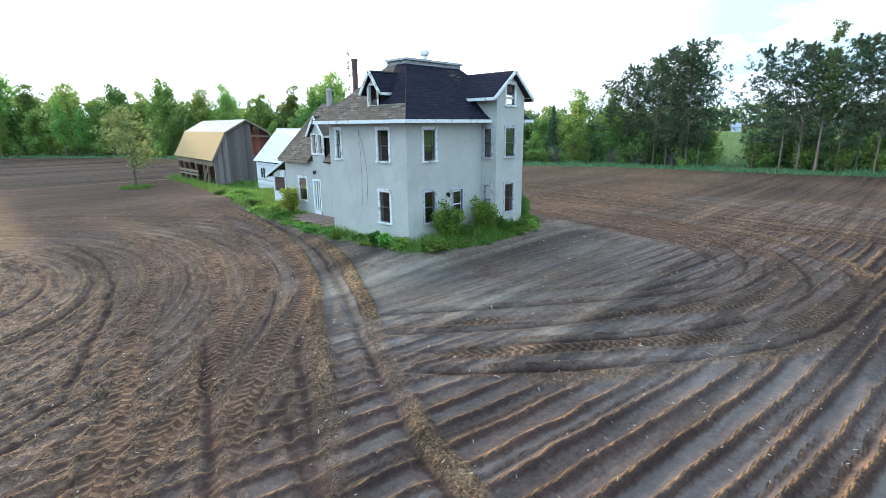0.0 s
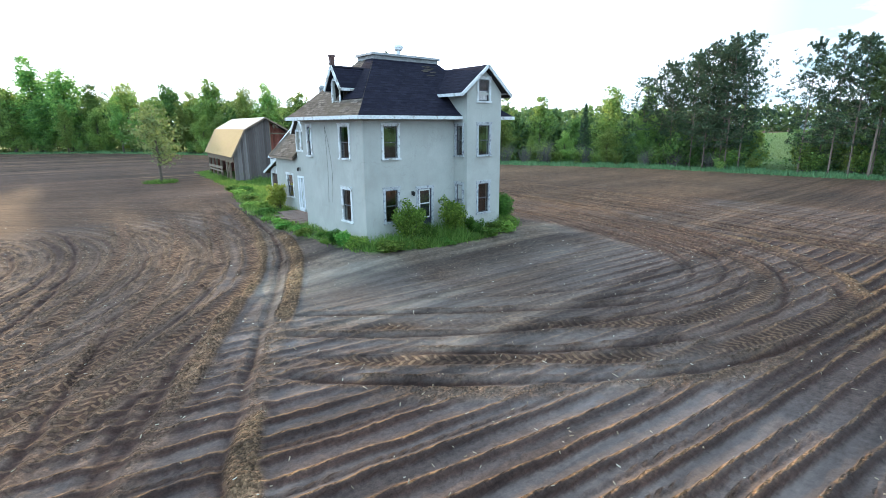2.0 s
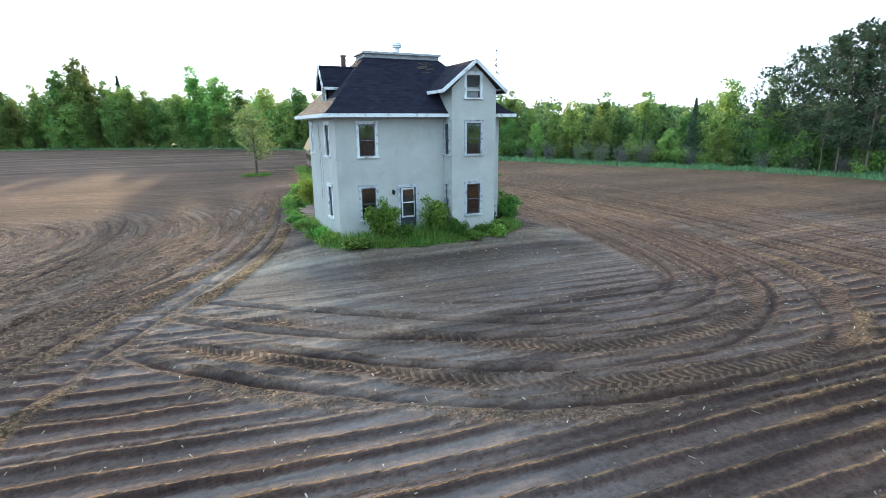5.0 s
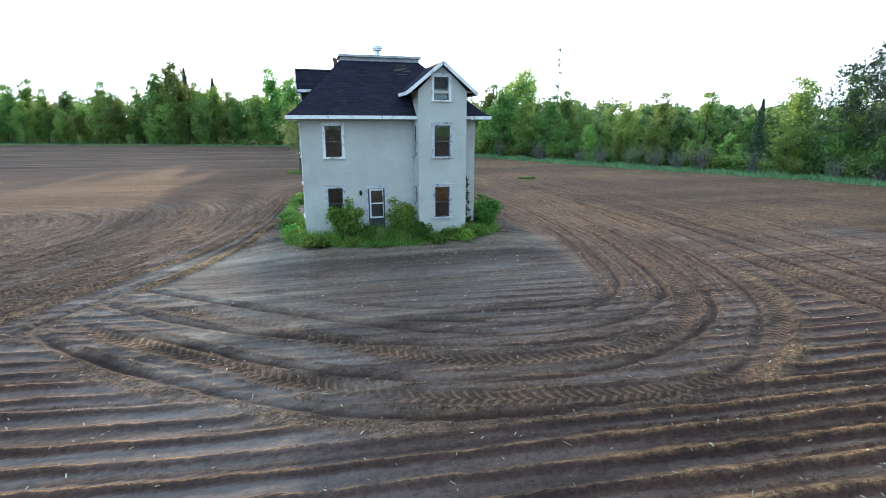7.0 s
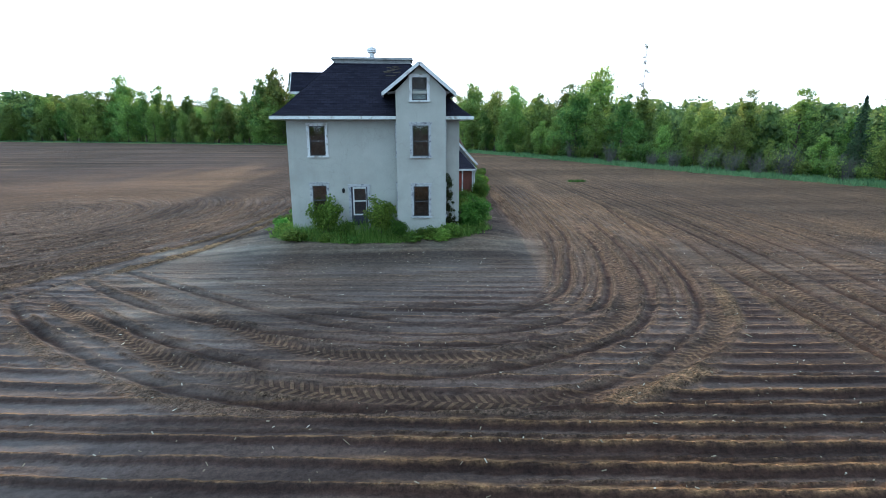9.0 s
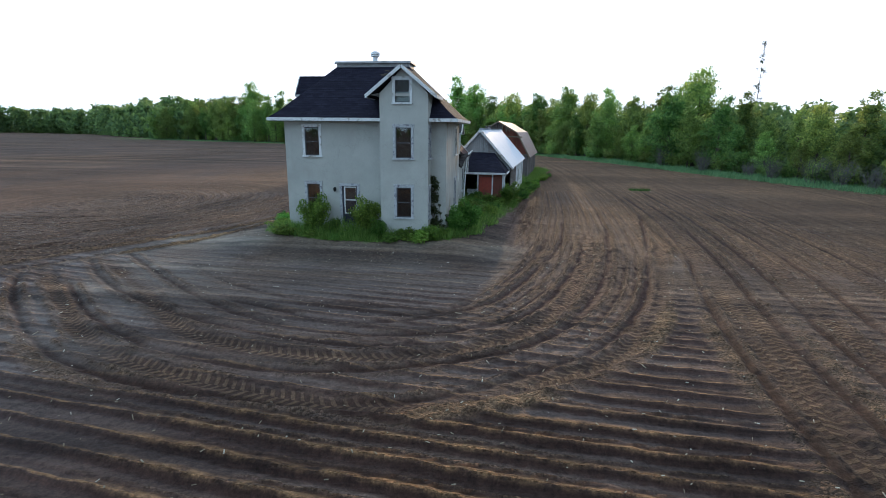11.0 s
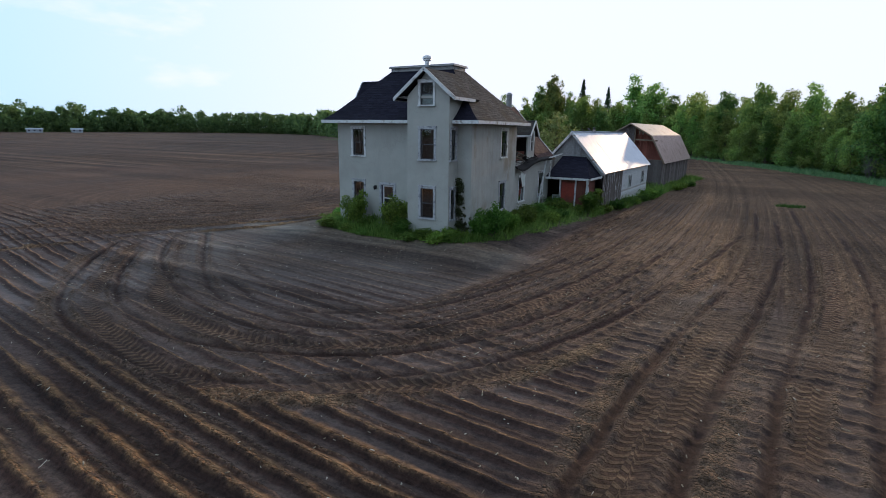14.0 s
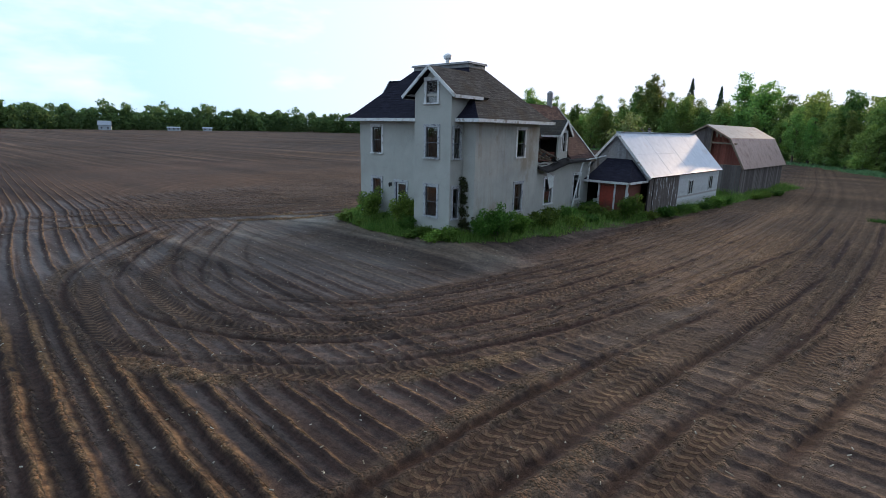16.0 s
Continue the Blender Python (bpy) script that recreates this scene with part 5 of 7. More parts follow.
# west dormer
def gable_dormer(parent, xf, sgn, yc, half, z0, ze, zp, depth, name, mats, cheek=True, wins=(), over=0.16, face=M_STUCCO):
    """A small gabled dormer that looks along sgn * x, with its front at xf."""
    fr = local((xf, yc - half, 0), (0, 1, 0), (sgn, 0, 0))
    s = wall_panel(Shape(), (xf, yc - half, 0), (0, 1, 0), (sgn, 0, 0), 2 * half, z0, ze, 0.1, [hole(w[0], w[1], w[2], min(w[3], ze + 0.08)) for w in wins])
    s.face([(xf, yc - half, ze), (xf, yc + half, ze), (xf, yc, zp - 0.08)])
    dormer = part(name, s, [face, M_INNER], parent)
    for d in (-1, 1):
        y = yc + d * half
        if cheek or d > 0:
            s = Shape()
            s.hexa([(xf, y, z0), (xf, y - d * 0.08, z0), (xf - sgn * depth, y - d * 0.08, z0), (xf - sgn * depth, y, z0), (xf, y, ze), (xf, y - d * 0.08, ze), (xf - sgn * depth, y - d * 0.08, ze), (xf - sgn * depth, y, ze)])
            part("cheek", s, mats[1], dormer)
        yo, zo = yc + d * (half + over), ze - over * (zp - ze) / half
        s = Shape()
        back = depth + 0.5
        roof_slope(s, (xf + sgn * 0.2, yo, zo), (xf - sgn * back, yo, zo), (xf - sgn * (back + 0.6), yc, zp), (xf + sgn * 0.2, yc, zp), 5)
        part("dormer_roof", s, mats[0], dormer)
        s = Shape()
        s.beam((xf + sgn * 0.22, yo, zo - 0.05), (xf + sgn * 0.22, yc, zp - 0.05), 0.14, 0.045, up=(1, 0, 0))
        part("barge_board", s, M_TRIM, dormer)
        s = Shape()
        s.beam((xf + sgn * 0.2, yo, zo - 0.04), (xf - sgn * (depth - 0.1), yo, zo - 0.04), 0.05, 0.12)
        part("fascia", s, M_TRIM, dormer)
    return dormer, fr


roof_dormer, f_d = gable_dormer(house, 16.02, -1, 19.97, 0.42, 6.66, 7.72, 8.30, 1.15, "dormer", (M_ASPHALT, M_SHINGLE), wins=[(0.06, 0.78, 6.80, 7.80)], over=0.30)
s = Shape()
lbox(s, f_d, 0.02, 0.12, -0.02, 0.04, 6.70, 7.66)
lbox(s, f_d, 0.72, 0.82, -0.02, 0.04, 6.70, 7.66)
lbox(s, f_d, 0.02, 0.82, -0.02, 0.045, 7.66, 7.76)
lbox(s, f_d, 0.0, 0.84, -0.02, 0.06, 6.66, 6.72)
part("dormer_casing", s, M_TRIM, roof_dormer)
# black sheet set inside the dormer window as its shade
s = Shape()
lbox(s, f_d, 0.12, 0.72, -0.35, -0.30, 6.70, 7.68)
part("opening_shade", s, M_BLACK, roof_dormer)

# front door with its storm door, and the lamp beside it
s = Shape()
u0, u1, z0, z1 = DOOR_S
lbox(s, f_s, u0, u0 + 0.13, -0.02, 0.04, z0 - 0.1, z1 - 0.13)
lbox(s, f_s, u1 - 0.13, u1, -0.02, 0.04, z0 - 0.1, z1 - 0.13)
lbox(s, f_s, u0 - 0.02, u1 + 0.02, -0.02, 0.05, z1 - 0.13, z1)
front_door = part("door", s, M_WORN, house, "navy front door with a white storm door")
s = Shape()
lbox(s, f_s, u0 + 0.11, u1 - 0.11, -0.16, -0.10, z0 - 0.1, z1 - 0.11)
lbox(s, f_s, u0 + 0.11, u0 + 0.19, -0.10, 0.0, z0 - 0.1, z1 - 0.11)
lbox(s, f_s, u1 - 0.19, u1 - 0.11, -0.10, 0.0, z0 - 0.1, z1 - 0.11)
part("door_leaf", s, M_DARKFRAME, front_door)
s = Shape()
a, b = u0 + 0.20, u1 - 0.15
for p, q, lo, hi in ((a, a + 0.07, 1.42, 2.80), (b - 0.07, b, 1.42, 2.80), (a + 0.07, b - 0.07, 2.73, 2.80), (a + 0.07, b - 0.07, 1.42, 1.49), (a + 0.07, b - 0.07, 2.10, 2.15)):
    lbox(s, f_s, p, q, -0.06, -0.03, lo, hi)
part("storm_frame", s, M_TRIM, front_door)
for lo, hi in ((1.49, 2.10), (2.15, 2.73)):
    s = Shape()
    s.face([f_s(a + 0.07, -0.045, lo), f_s(b - 0.07, -0.045, lo), f_s(b - 0.07, -0.045, hi), f_s(a + 0.07, -0.045, hi)])
    part("pane", s, M_GLASS, front_door).visible_shadow = False
s = Shape()
lbox(s, f_s, a + 0.07, b - 0.07, -0.095, -0.085, 2.15, 2.73)
part("door_panel", s, M_INNER, front_door)


def wall_lantern(parent, f, u, z):
    s = Shape()
    lbox(s, f, u - 0.035, u + 0.035, 0.0, 0.03, z - 0.10, z + 0.08)
    s.beam(f(u, 0.02, z + 0.05), f(u, 0.14, z + 0.09), 0.025)
    p = lambda r, h: f(u, 0.14, z + h)
    s.tube([p(0, 0.08), p(0, 0.03), p(0, -0.10), p(0, -0.14)], [0.02, 0.075, 0.055, 0.02], 8)
    return part("wall_lantern", s, M_IRON, parent, "small black iron wall lantern")


wall_lantern(house, f_s, 2.52, 2.68)

# loose cable down the west wall
s = Shape()
for y, sag in ((20.9, 0.10), (20.55, 0.32)):
    s.tube([(X0 - 0.03, 20.95 - (20.95 - y) * t - sag * math.sin(t * 3.1), 5.75 - 3.6 * t) for t in (0, 0.2, 0.4, 0.6, 0.8, 1.0)], [0.005] * 6, 5)
part("cable", s, M_IRON, house)

# ---- rear wing ----
WX0, WX1, WY1 = 17.42, 23.66, 30.9
RX, RZ, WE = 20.72, 7.36, 3.92
f_ww = local((WX0, Y1, 0), (0, 1, 0), (-1, 0, 0))
f_we = local((WX1, Y1, 0), (0, 1, 0), (1, 0, 0))
WIN_WW = [(4.95, 6.0, 1.45, 2.92)]
WIN_WE = [(1.38, 2.55, 1.44, 3.05), (5.15, 6.30, 1.38, 3.08)]
SDOOR = (3.50, 4.34, 0.72, 2.84)
s = wall_panel(Shape(), (WX0, Y1, 0), (0, 1, 0), (-1, 0, 0), WY1 - Y1, BASE, 3.9, T_WALL, [hole(*w) for w in WIN_WW] + [(SDOOR[0] + 0.05, SDOOR[1] - 0.05, 0.72, 2.80)])
part("wing_wall", s, [M_STUCCO, M_INNER], house)
s = wall_panel(Shape(), (WX1, Y1, 0), (0, 1, 0), (1, 0, 0), WY1 - Y1, BASE, 3.9, T_WALL, [hole(*w) for w in WIN_WE])
part("wing_wall", s, [M_STUCCO, M_INNER], house)
s = Shape()
for y in (WY1, WY1 - T_WALL):
    s.face([(WX0, y, BASE), (WX1, y, BASE), (WX1, y, 3.9), (RX, y, RZ - 0.15), (WX0, y, 3.9)])
part("wing_wall", s, M_STUCCO, house)
for w in WIN_WW:
    window_unit(house, f_ww, *w)
for w in WIN_WE:
    window_unit(house, f_we, *w)
s = Shape()
s.box(WX0 + T_WALL, WX1 - T_WALL, Y1, WY1 - T_WALL, 0.6, 0.8)
s.box(WX0 + T_WALL, WX1 - T_WALL, Y1, WY1 - T_WALL, 3.6, 3.75)
s.box(20.5, 20.6, Y1 + 0.02, WY1 - T_WALL, 0.8, 3.6)
part("inner_floor", s, M_INNER, house)
YD0, YD1 = 26.15, 27.75
slope = (RZ - WE) / (RX - WX0 + 0.28)
for side, mt in ((-1, M_SHINGLE), (1, M_WINGROOF)):
    xe = WX0 - 0.28 if side < 0 else WX1 + 0.28
    zx = lambda x: RZ - (RZ - WE) * abs(x - RX) / abs(xe - RX)
    s = Shape()
    xm = RX + (xe - RX) * 0.62
    roof_slope(s, (xe, YD1, WE), (xe, WY1 + 0.3, WE), (xm, WY1 + 0.3, zx(xm)), (xm, YD1, zx(xm)), 8)
    roof_slope(s, (xm, Y1 - 1.2, zx(xm)), (xm, WY1 + 0.3, zx(xm)), (RX, WY1 + 0.3, RZ), (RX, Y1 - 1.6, RZ), 12)
    part("wing_roof", s, mt, house, "old shingled wing roof with a ragged eave")
    if side < 0:
        s = Shape()
        roof_slope(s, (xe, Y1 + 0.02, WE), (xe, YD0, WE), (xm, YD0, zx(xm)), (xm, Y1 + 0.02, zx(xm)), 8)
        part("wing_roof", s, mt, house)
    s = Shape()
    s.beam((xe, WY1 + 0.32, WE - 0.06), (RX, WY1 + 0.32, RZ - 0.06), 0.05, 0.18)
    part("barge_board", s, M_TRIM if side > 0 else M_TIMBER, house)
    s = Shape()
    s.beam((xe, YD1, WE - 0.08), (xe, WY1 + 0.3, WE - 0.08), 0.05, 0.13)
    part("fascia", s, M_TIMBER, house)

# wall dormers of the wing; the east one has lost its cheek
dw, f_dw = gable_dormer(house, WX0 - 0.02, -1, 26.95, 0.72, 3.9, 5.55, 6.46, 1.9, "dormer", (M_SHINGLE, M_BLACK), wins=[(0.10, 0.72, 4.32, 5.50), (0.72, 1.34, 4.32, 5.50)])
s = Shape()
lbox(s, f_dw, 0.06, 1.38, -0.02, 0.04, 5.40, 5.52)
lbox(s, f_dw, 0.06, 1.38, -0.02, 0.06, 4.26, 4.36)
for u in (0.06, 0.66, 1.28):
    lbox(s, f_dw, u, u + 0.10, -0.02, 0.04, 4.36, 5.40)
for u in (0.34, 0.96):
    lbox(s, f_dw, u, u + 0.05, -0.06, -0.03, 4.36, 5.40)
part("dormer_casing", s, M_TRIM, dw)
for u in (0.16, 0.76):
    s = Shape()
    s.face([f_dw(u, -0.05, 4.36), f_dw(u + 0.5, -0.05, 4.36), f_dw(u + 0.5, -0.05, 5.40), f_dw(u, -0.05, 5.40)])
    part("pane", s, M_GLASS, dw).visible_shadow = False
de, f_de = gable_dormer(house, WX1 - 0.02, 1, 26.95, 0.66, 3.9, 5.60, 6.34, 1.9, "dormer", (M_SHINGLE_E, M_BLACK), cheek=False, wins=[(0.30, 1.10, 4.48, 5.72)])
s = Shape()
lbox(s, f_de, 0.30, 0.42, -0.02, 0.04, 4.48, 5.60)
lbox(s, f_de, 0.98, 1.10, -0.02, 0.04, 4.48, 5.60)
lbox(s, f_de, 0.28, 1.12, -0.02, 0.045, 5.60, 5.72)
lbox(s, f_de, 0.42, 0.98, -0.06, -0.03, 5.02, 5.07)
lbox(s, f_de, 0.67, 0.72, -0.06, -0.03, 4.48, 5.60)
part("dormer_casing", s, M_TRIM, de)
s = Shape()
s.box(21.6, 23.5, Y1 + 0.1, 26.2, 3.92, 4.02)
s.box(21.5, 21.6, Y1 + 0.1, 26.4, 3.92, 6.2)
s.box(21.6, 23.4, 26.30, 26.36, 4.02, 4.45)
part("exposed_loft", s, M_REDWOOD, house, "dark loft laid open where the roof fell in")
s = Shape()
for k in range(9):
    y = Y1 + 0.25 + k * 0.32
    s.beam((23.55 + random.uniform(-0.1, 0.25), y, 4.02 + random.uniform(-0.08, 0.1)), (22.2, y + random.uniform(-0.2, 0.2), 4.6 + random.uniform(-0.35, 0.3)), 0.05, 0.10)
part("broken_rafters", s, M_TIMBER, house, "snapped grey rafters")
s = Shape()
for k in range(26):
    y, x = random.uniform(Y1 + 0.2, 27.4), random.uniform(23.2, 24.1)
    c = Vector((x, y, 4.05 - 0.35 * (x - 23.4) + random.uniform(-0.05, 0.22)))
    d = Vector((random.uniform(-1, 1), random.uniform(-1, 1), random.uniform(-0.4, 0.4))).normalized()
    s.beam(c - d * random.uniform(0.15, 0.4), c + d * random.uniform(0.15, 0.4), random.uniform(0.08, 0.25), 0.02)
part("fallen_shingles", s, M_SHINGLE_E, house, "heap of fallen shingles and boards")
# the sagging strip of eave
s = Shape()
s.weld = True
zs = [3.62, 3.45, 3.52, 3.70, 3.84, 3.90, 3.92, 3.92, 3.92]
ys = [Y1 + 0.25 + 0.82 * k for k in range(9)]
for k in range(8):
    a, b = ys[k], ys[k + 1]
    s.hexa([(24.05, a, zs[k] - 0.12), (24.05, b, zs[k + 1] - 0.12), (23.6, b, zs[k + 1] + 0.10), (23.6, a, zs[k] + 0.10), (24.05, a, zs[k]), (24.05, b, zs[k + 1]), (23.6, b, zs[k + 1] + 0.24), (23.6, a, zs[k] + 0.24)])
part("sagging_eave", s, M_SHINGLE_E, house, "sagging rotten eave boards")

# wing chimney
s = Shape()
s.tube([(20.66, 30.3, 7.0), (20.66, 30.3, 8.12)], [0.20, 0.19], 12)
s.tube([(20.66, 30.3, 8.10), (20.66, 30.3, 8.16), (20.66, 30.3, 8.30)], [0.22, 0.22, 0.10], 12)
part("flue", s, M_CAP, house, "grey metal chimney flue")

# side door, lantern and the leaning downpipe
s = Shape()
u0, u1, z0, z1 = SDOOR
for p, q in ((u0, u0 + 0.09), (u1 - 0.09, u1)):
    lbox(s, f_ww, p, q, -0.03, 0.03, z0, z1 - 0.1)
lbox(s, f_ww, u0, u1, -0.03, 0.03, z1 - 0.12, z1)
lbox(s, f_ww, u0, u1, -0.03, 0.03, z0, z0 + 0.22)
for k in (0.30, 0.54):
    lbox(s, f_ww, u0 + k - 0.025, u0 + k + 0.025, -0.03, 0.015, z0 + 0.2, z1 - 0.1)
side_door = part("side_door", s, M_WHITE, house, "white glazed side door")
s = Shape()
s.face([f_ww(u0 + 0.05, -0.02, z0 + 0.1), f_ww(u1 - 0.05, -0.02, z0 + 0.1), f_ww(u1 - 0.05, -0.02, z1 - 0.1), f_ww(u0 + 0.05, -0.02, z1 - 0.1)])
part("pane", s, M_GLASS, side_door).visible_shadow = False
wall_lantern(house, f_ww, 3.95, 3.26)
s = Shape()
s.tube([(24.0, 29.3, 3.86), (23.96, 29.15, 3.70), (23.90, 28.7, 2.2), (23.86, 28.2, 0.62)], [0.05] * 4, 8)
s.beam((23.97, 28.6, 3.84), (24.1, 32.4, 4.12), 0.07, 0.06)
part("gutter", s, M_TRIM, house, "loose white gutter and leaning downpipe")
s = Shape()
s.face([(23.70, 25.2, 3.30), (23.74, 25.75, 3.05), (23.76, 25.85, 2.45), (23.72, 25.45, 2.3)])
s.face([(23.72, 25.0, 3.36), (23.70, 25.2, 3.30), (23.72, 25.45, 2.3), (23.72, 25.3, 2.6)])
part("torn_sheet", s, M_CURTAIN, house, "torn pale sheet hanging at the window")

# side deck of old planks, single planks
deck = thing("plank_deck", (16.6, 26.0, land(16.6, 26.0)), "grey weathered plank deck with warped boards", "deck")
for k in range(13):
    y = 23.75 + k * 0.34
    s = Shape()
    x0 = 15.55 + random.uniform(-0.1, 0.15) + (0.5 if k > 9 else 0)
    dz = random.uniform(-0.015, 0.03)
    s.hexa([(x0, y, 0.66 + dz), (17.4, y + random.uniform(-0.02, 0.02), 0.68), (17.4, y + 0.30, 0.68), (x0, y + 0.30, 0.66 + dz), (x0, y, 0.71 + dz), (17.4, y, 0.73), (17.4, y + 0.30, 0.73), (x0, y + 0.30, 0.71 + dz)])
    part("plank", s, M_DECK, deck)
s = Shape()
for x in (15.8, 16.6, 17.2):
    s.beam((x, 23.8, 0.60), (x, 28.0, 0.60), 0.1, 0.12)
part("joist", s, M_TIMBER, deck)

# front step
s = Shape()
s.box(18.35, 19.85, 16.95, 17.56, 0.5, 0.72)
s.box(18.45, 19.75, 17.2, 17.56, 0.72, 0.88)
step = new("front_step", s.mesh("front_step", M_FOUND))
tagged(step, "mossy concrete front step under the door", "step")


# ---- shed behind the house ----
def frame_at(x, y, turn):
    """Local places of a turned building to the world."""
    return Matrix.Translation((x, y, 0)) @ Matrix.Rotation(radians(turn), 4, "Z")


SHED = frame_at(24.65, 33.0, -4.9)          # the south gable's middle; its ridge runs along local y
SL, SH, SE_Z, SR_Z = 13.9, 2.40, 2.92, 5.70   # length, half width, eave and ridge height
shed = thing("shed", (24.65, 33.0, 0.4), "long low shed with a bright tin roof and peeling white siding", "shed")


def boards(shape, a, b, z0, z1, out, width, thick=0.025, vertical=True, skip=0.0, ragged=0.0, top=None):
    """Boards along a wall from a to b, each its own piece; top(t) gives a sloping upper edge."""
    a, b, out = Vector(a), Vector(b), Vector(out)
    ln = (b - a).length
    if vertical:
        n = max(1, int(ln / width))
        for i in range(n):
            if random.random() < skip:
                continue
            p, q = a.lerp(b, i / n), a.lerp(b, (i + 0.94) / n)
            lo = z0 + random.uniform(0, ragged)
            hp, hq = (top(i / n), top((i + 0.94) / n)) if top else (z1, z1)
            o1, o2 = out * random.uniform(0, 0.012), out * (thick + random.uniform(0, 0.014))
            up = lambda v, z, o: Vector((v.x, v.y, z)) + o
            if min(hp, hq) - lo < 0.05:
                continue
            shape.hexa([up(p, lo, o1), up(q, lo, o1), up(q, lo, o2), up(p, lo, o2), up(p, hp, o1), up(q, hq, o1), up(q, hq, o2), up(p, hp, o2)])
    else:
        n = max(1, int((z1 - z0) / width))
        for i in range(n):
            if random.random() < skip:
                continue
            lo, hi = z0 + (z1 - z0) * i / n, z0 + (z1 - z0) * (i + 1.06) / n
            up = lambda v, z, o: Vector((v.x, v.y, z)) + o
            o1, o2 = out * (thick + 0.015), out * thick
            shape.hexa([up(a, lo, -out * 0.01), up(b, lo, -out * 0.01), up(b, lo, o1), up(a, lo, o1), up(a, hi, -out * 0.01), up(b, hi, -out * 0.01), up(b, hi, o2), up(a, hi, o2)])
    return shape


def tin_roof(shape, e0, e1, t1, t0, seam=3.4):
    """Sheet metal with a raised seam every so often and a lapped course."""
    e0, e1, t1, t0 = map(Vector, (e0, e1, t1, t0))
    nrm = (e1 - e0).cross(t0 - e0).normalized()
    nrm = nrm if nrm.z > 0 else -nrm
    n = max(2, int((e1 - e0).length / seam))
    for lo, hi, lift in ((0.0, 0.52, 0.0), (0.5, 1.0, 0.006)):
        for i in range(n):
            a, b = i / n, (i + 1) / n
            wob = nrm * lift
            P = lambda s, t: e0.lerp(e1, s).lerp(t0.lerp(t1, s), t) + wob
            p, q, r, u = P(a, lo), P(b, lo), P(b, hi), P(a, hi)
            shape.hexa([p, q, r, u, p + nrm * 0.02, q + nrm * 0.02, r + nrm * 0.02, u + nrm * 0.02])
            shape.beam(p + nrm * 0.021, u + nrm * 0.021, 0.03, 0.006, up=nrm)
    return shape


W3 = lambda M, pts: [M @ Vector(p) for p in pts]
up_s = SHED.to_3x3()
# east, west, north walls
s = boards(Shape(), SHED @ Vector((SH, 0.1, 0)), SHED @ Vector((SH, 5.2, 0)), 0.25, 2.72, up_s @ Vector((1, 0, 0)), 0.19, skip=0.04, ragged=0.12)
part("board_siding", s, M_HALFPEEL, shed, "grey vertical boards with strips of peeling white paint", kind="stuff")
s = boards(Shape(), SHED @ Vector((SH, 5.2, 0)), SHED @ Vector((SH, SL, 0)), 0.2, 2.72, up_s @ Vector((1, 0, 0)), 0.14, vertical=False)
part("board_siding", s, M_PEEL, shed, "white clapboards with peeling paint", kind="stuff")
s = boards(Shape(), SHED @ Vector((-SH, 0.1, 0)), SHED @ Vector((-SH, SL, 0)), 0.2, 2.72, up_s @ Vector((-1, 0, 0)), 0.14, vertical=False)
part("board_siding", s, M_PEEL, shed, kind="stuff")
s = boards(Shape(), SHED @ Vector((-SH, SL, 0)), SHED @ Vector((SH, SL, 0)), 0.2, 2.7, up_s @ Vector((0, 1, 0)), 0.2, top=lambda t: 2.72 + (SR_Z - 2.85) * (1 - abs(2 * t - 1)))
part("board_siding", s, M_BARNWOOD, shed, kind="stuff")
s = boards(Shape(), SHED @ Vector((-SH, 0, 0)), SHED @ Vector((SH, 0, 0)), 2.5, 5.5, up_s @ Vector((0, -1, 0)), 0.16, top=lambda t: 2.72 + (SR_Z - 2.85) * (1 - abs(2 * t - 1)))
part("gable_siding", s, M_GREYSIDE, shed, "grey boarded gable", kind="stuff")
# black sheets added behind the boards so gaps look shaded
s = Shape()
for y0, y1 in ((0.06, SL - 0.06),):
    for x in (SH - 0.05, -SH + 0.05):
        s.hexa(W3(SHED, [(x - 0.03, y0, 0.2), (x + 0.03, y0, 0.2), (x + 0.03, y1, 0.2), (x - 0.03, y1, 0.2), (x - 0.03, y0, 2.7), (x + 0.03, y0, 2.7), (x + 0.03, y1, 2.7), (x - 0.03, y1, 2.7)]))
part("shade_lining", s, M_BLACK, shed)
for sg in (-1, 1):
    xe = sg * (SH + 0.22)
    s = tin_roof(Shape(), *W3(SHED, [(xe, -0.25, SE_Z - 0.1), (xe, SL + 0.2, SE_Z - 0.1), (0, SL + 0.2, SR_Z), (0, -0.25, SR_Z)]))
    part("tin_roof", s, M_TIN, shed, "bright weathered tin roof sheets", kind="stuff")
    s = Shape()
    s.beam(SHED @ Vector((xe, -0.29, SE_Z - 0.18)), SHED @ Vector((0, -0.29, SR_Z - 0.08)), 0.05, 0.17)
    part("barge_board", s, M_TRIM, shed)
s = Shape()
s.beam(SHED @ Vector((0, -0.2, SR_Z + 0.03)), SHED @ Vector((0, SL + 0.2, SR_Z + 0.03)), 0.25, 0.05)
part("ridge_cap", s, M_TIN, shed)
s = Shape()
for k in range(5):
    p = SHED @ Vector((random.uniform(-0.3, 0.3), 3.4 + k * 0.5, SR_Z + 0.04))
    s.beam(p, p + Vector((random.uniform(-0.3, 0.3), random.uniform(-0.4, 0.4), random.uniform(0.12, 0.3))), 0.2, 0.03)
part("bent_tin", s, M_BARNWOOD, shed, "bent scraps of roofing on the ridge", kind="stuff")
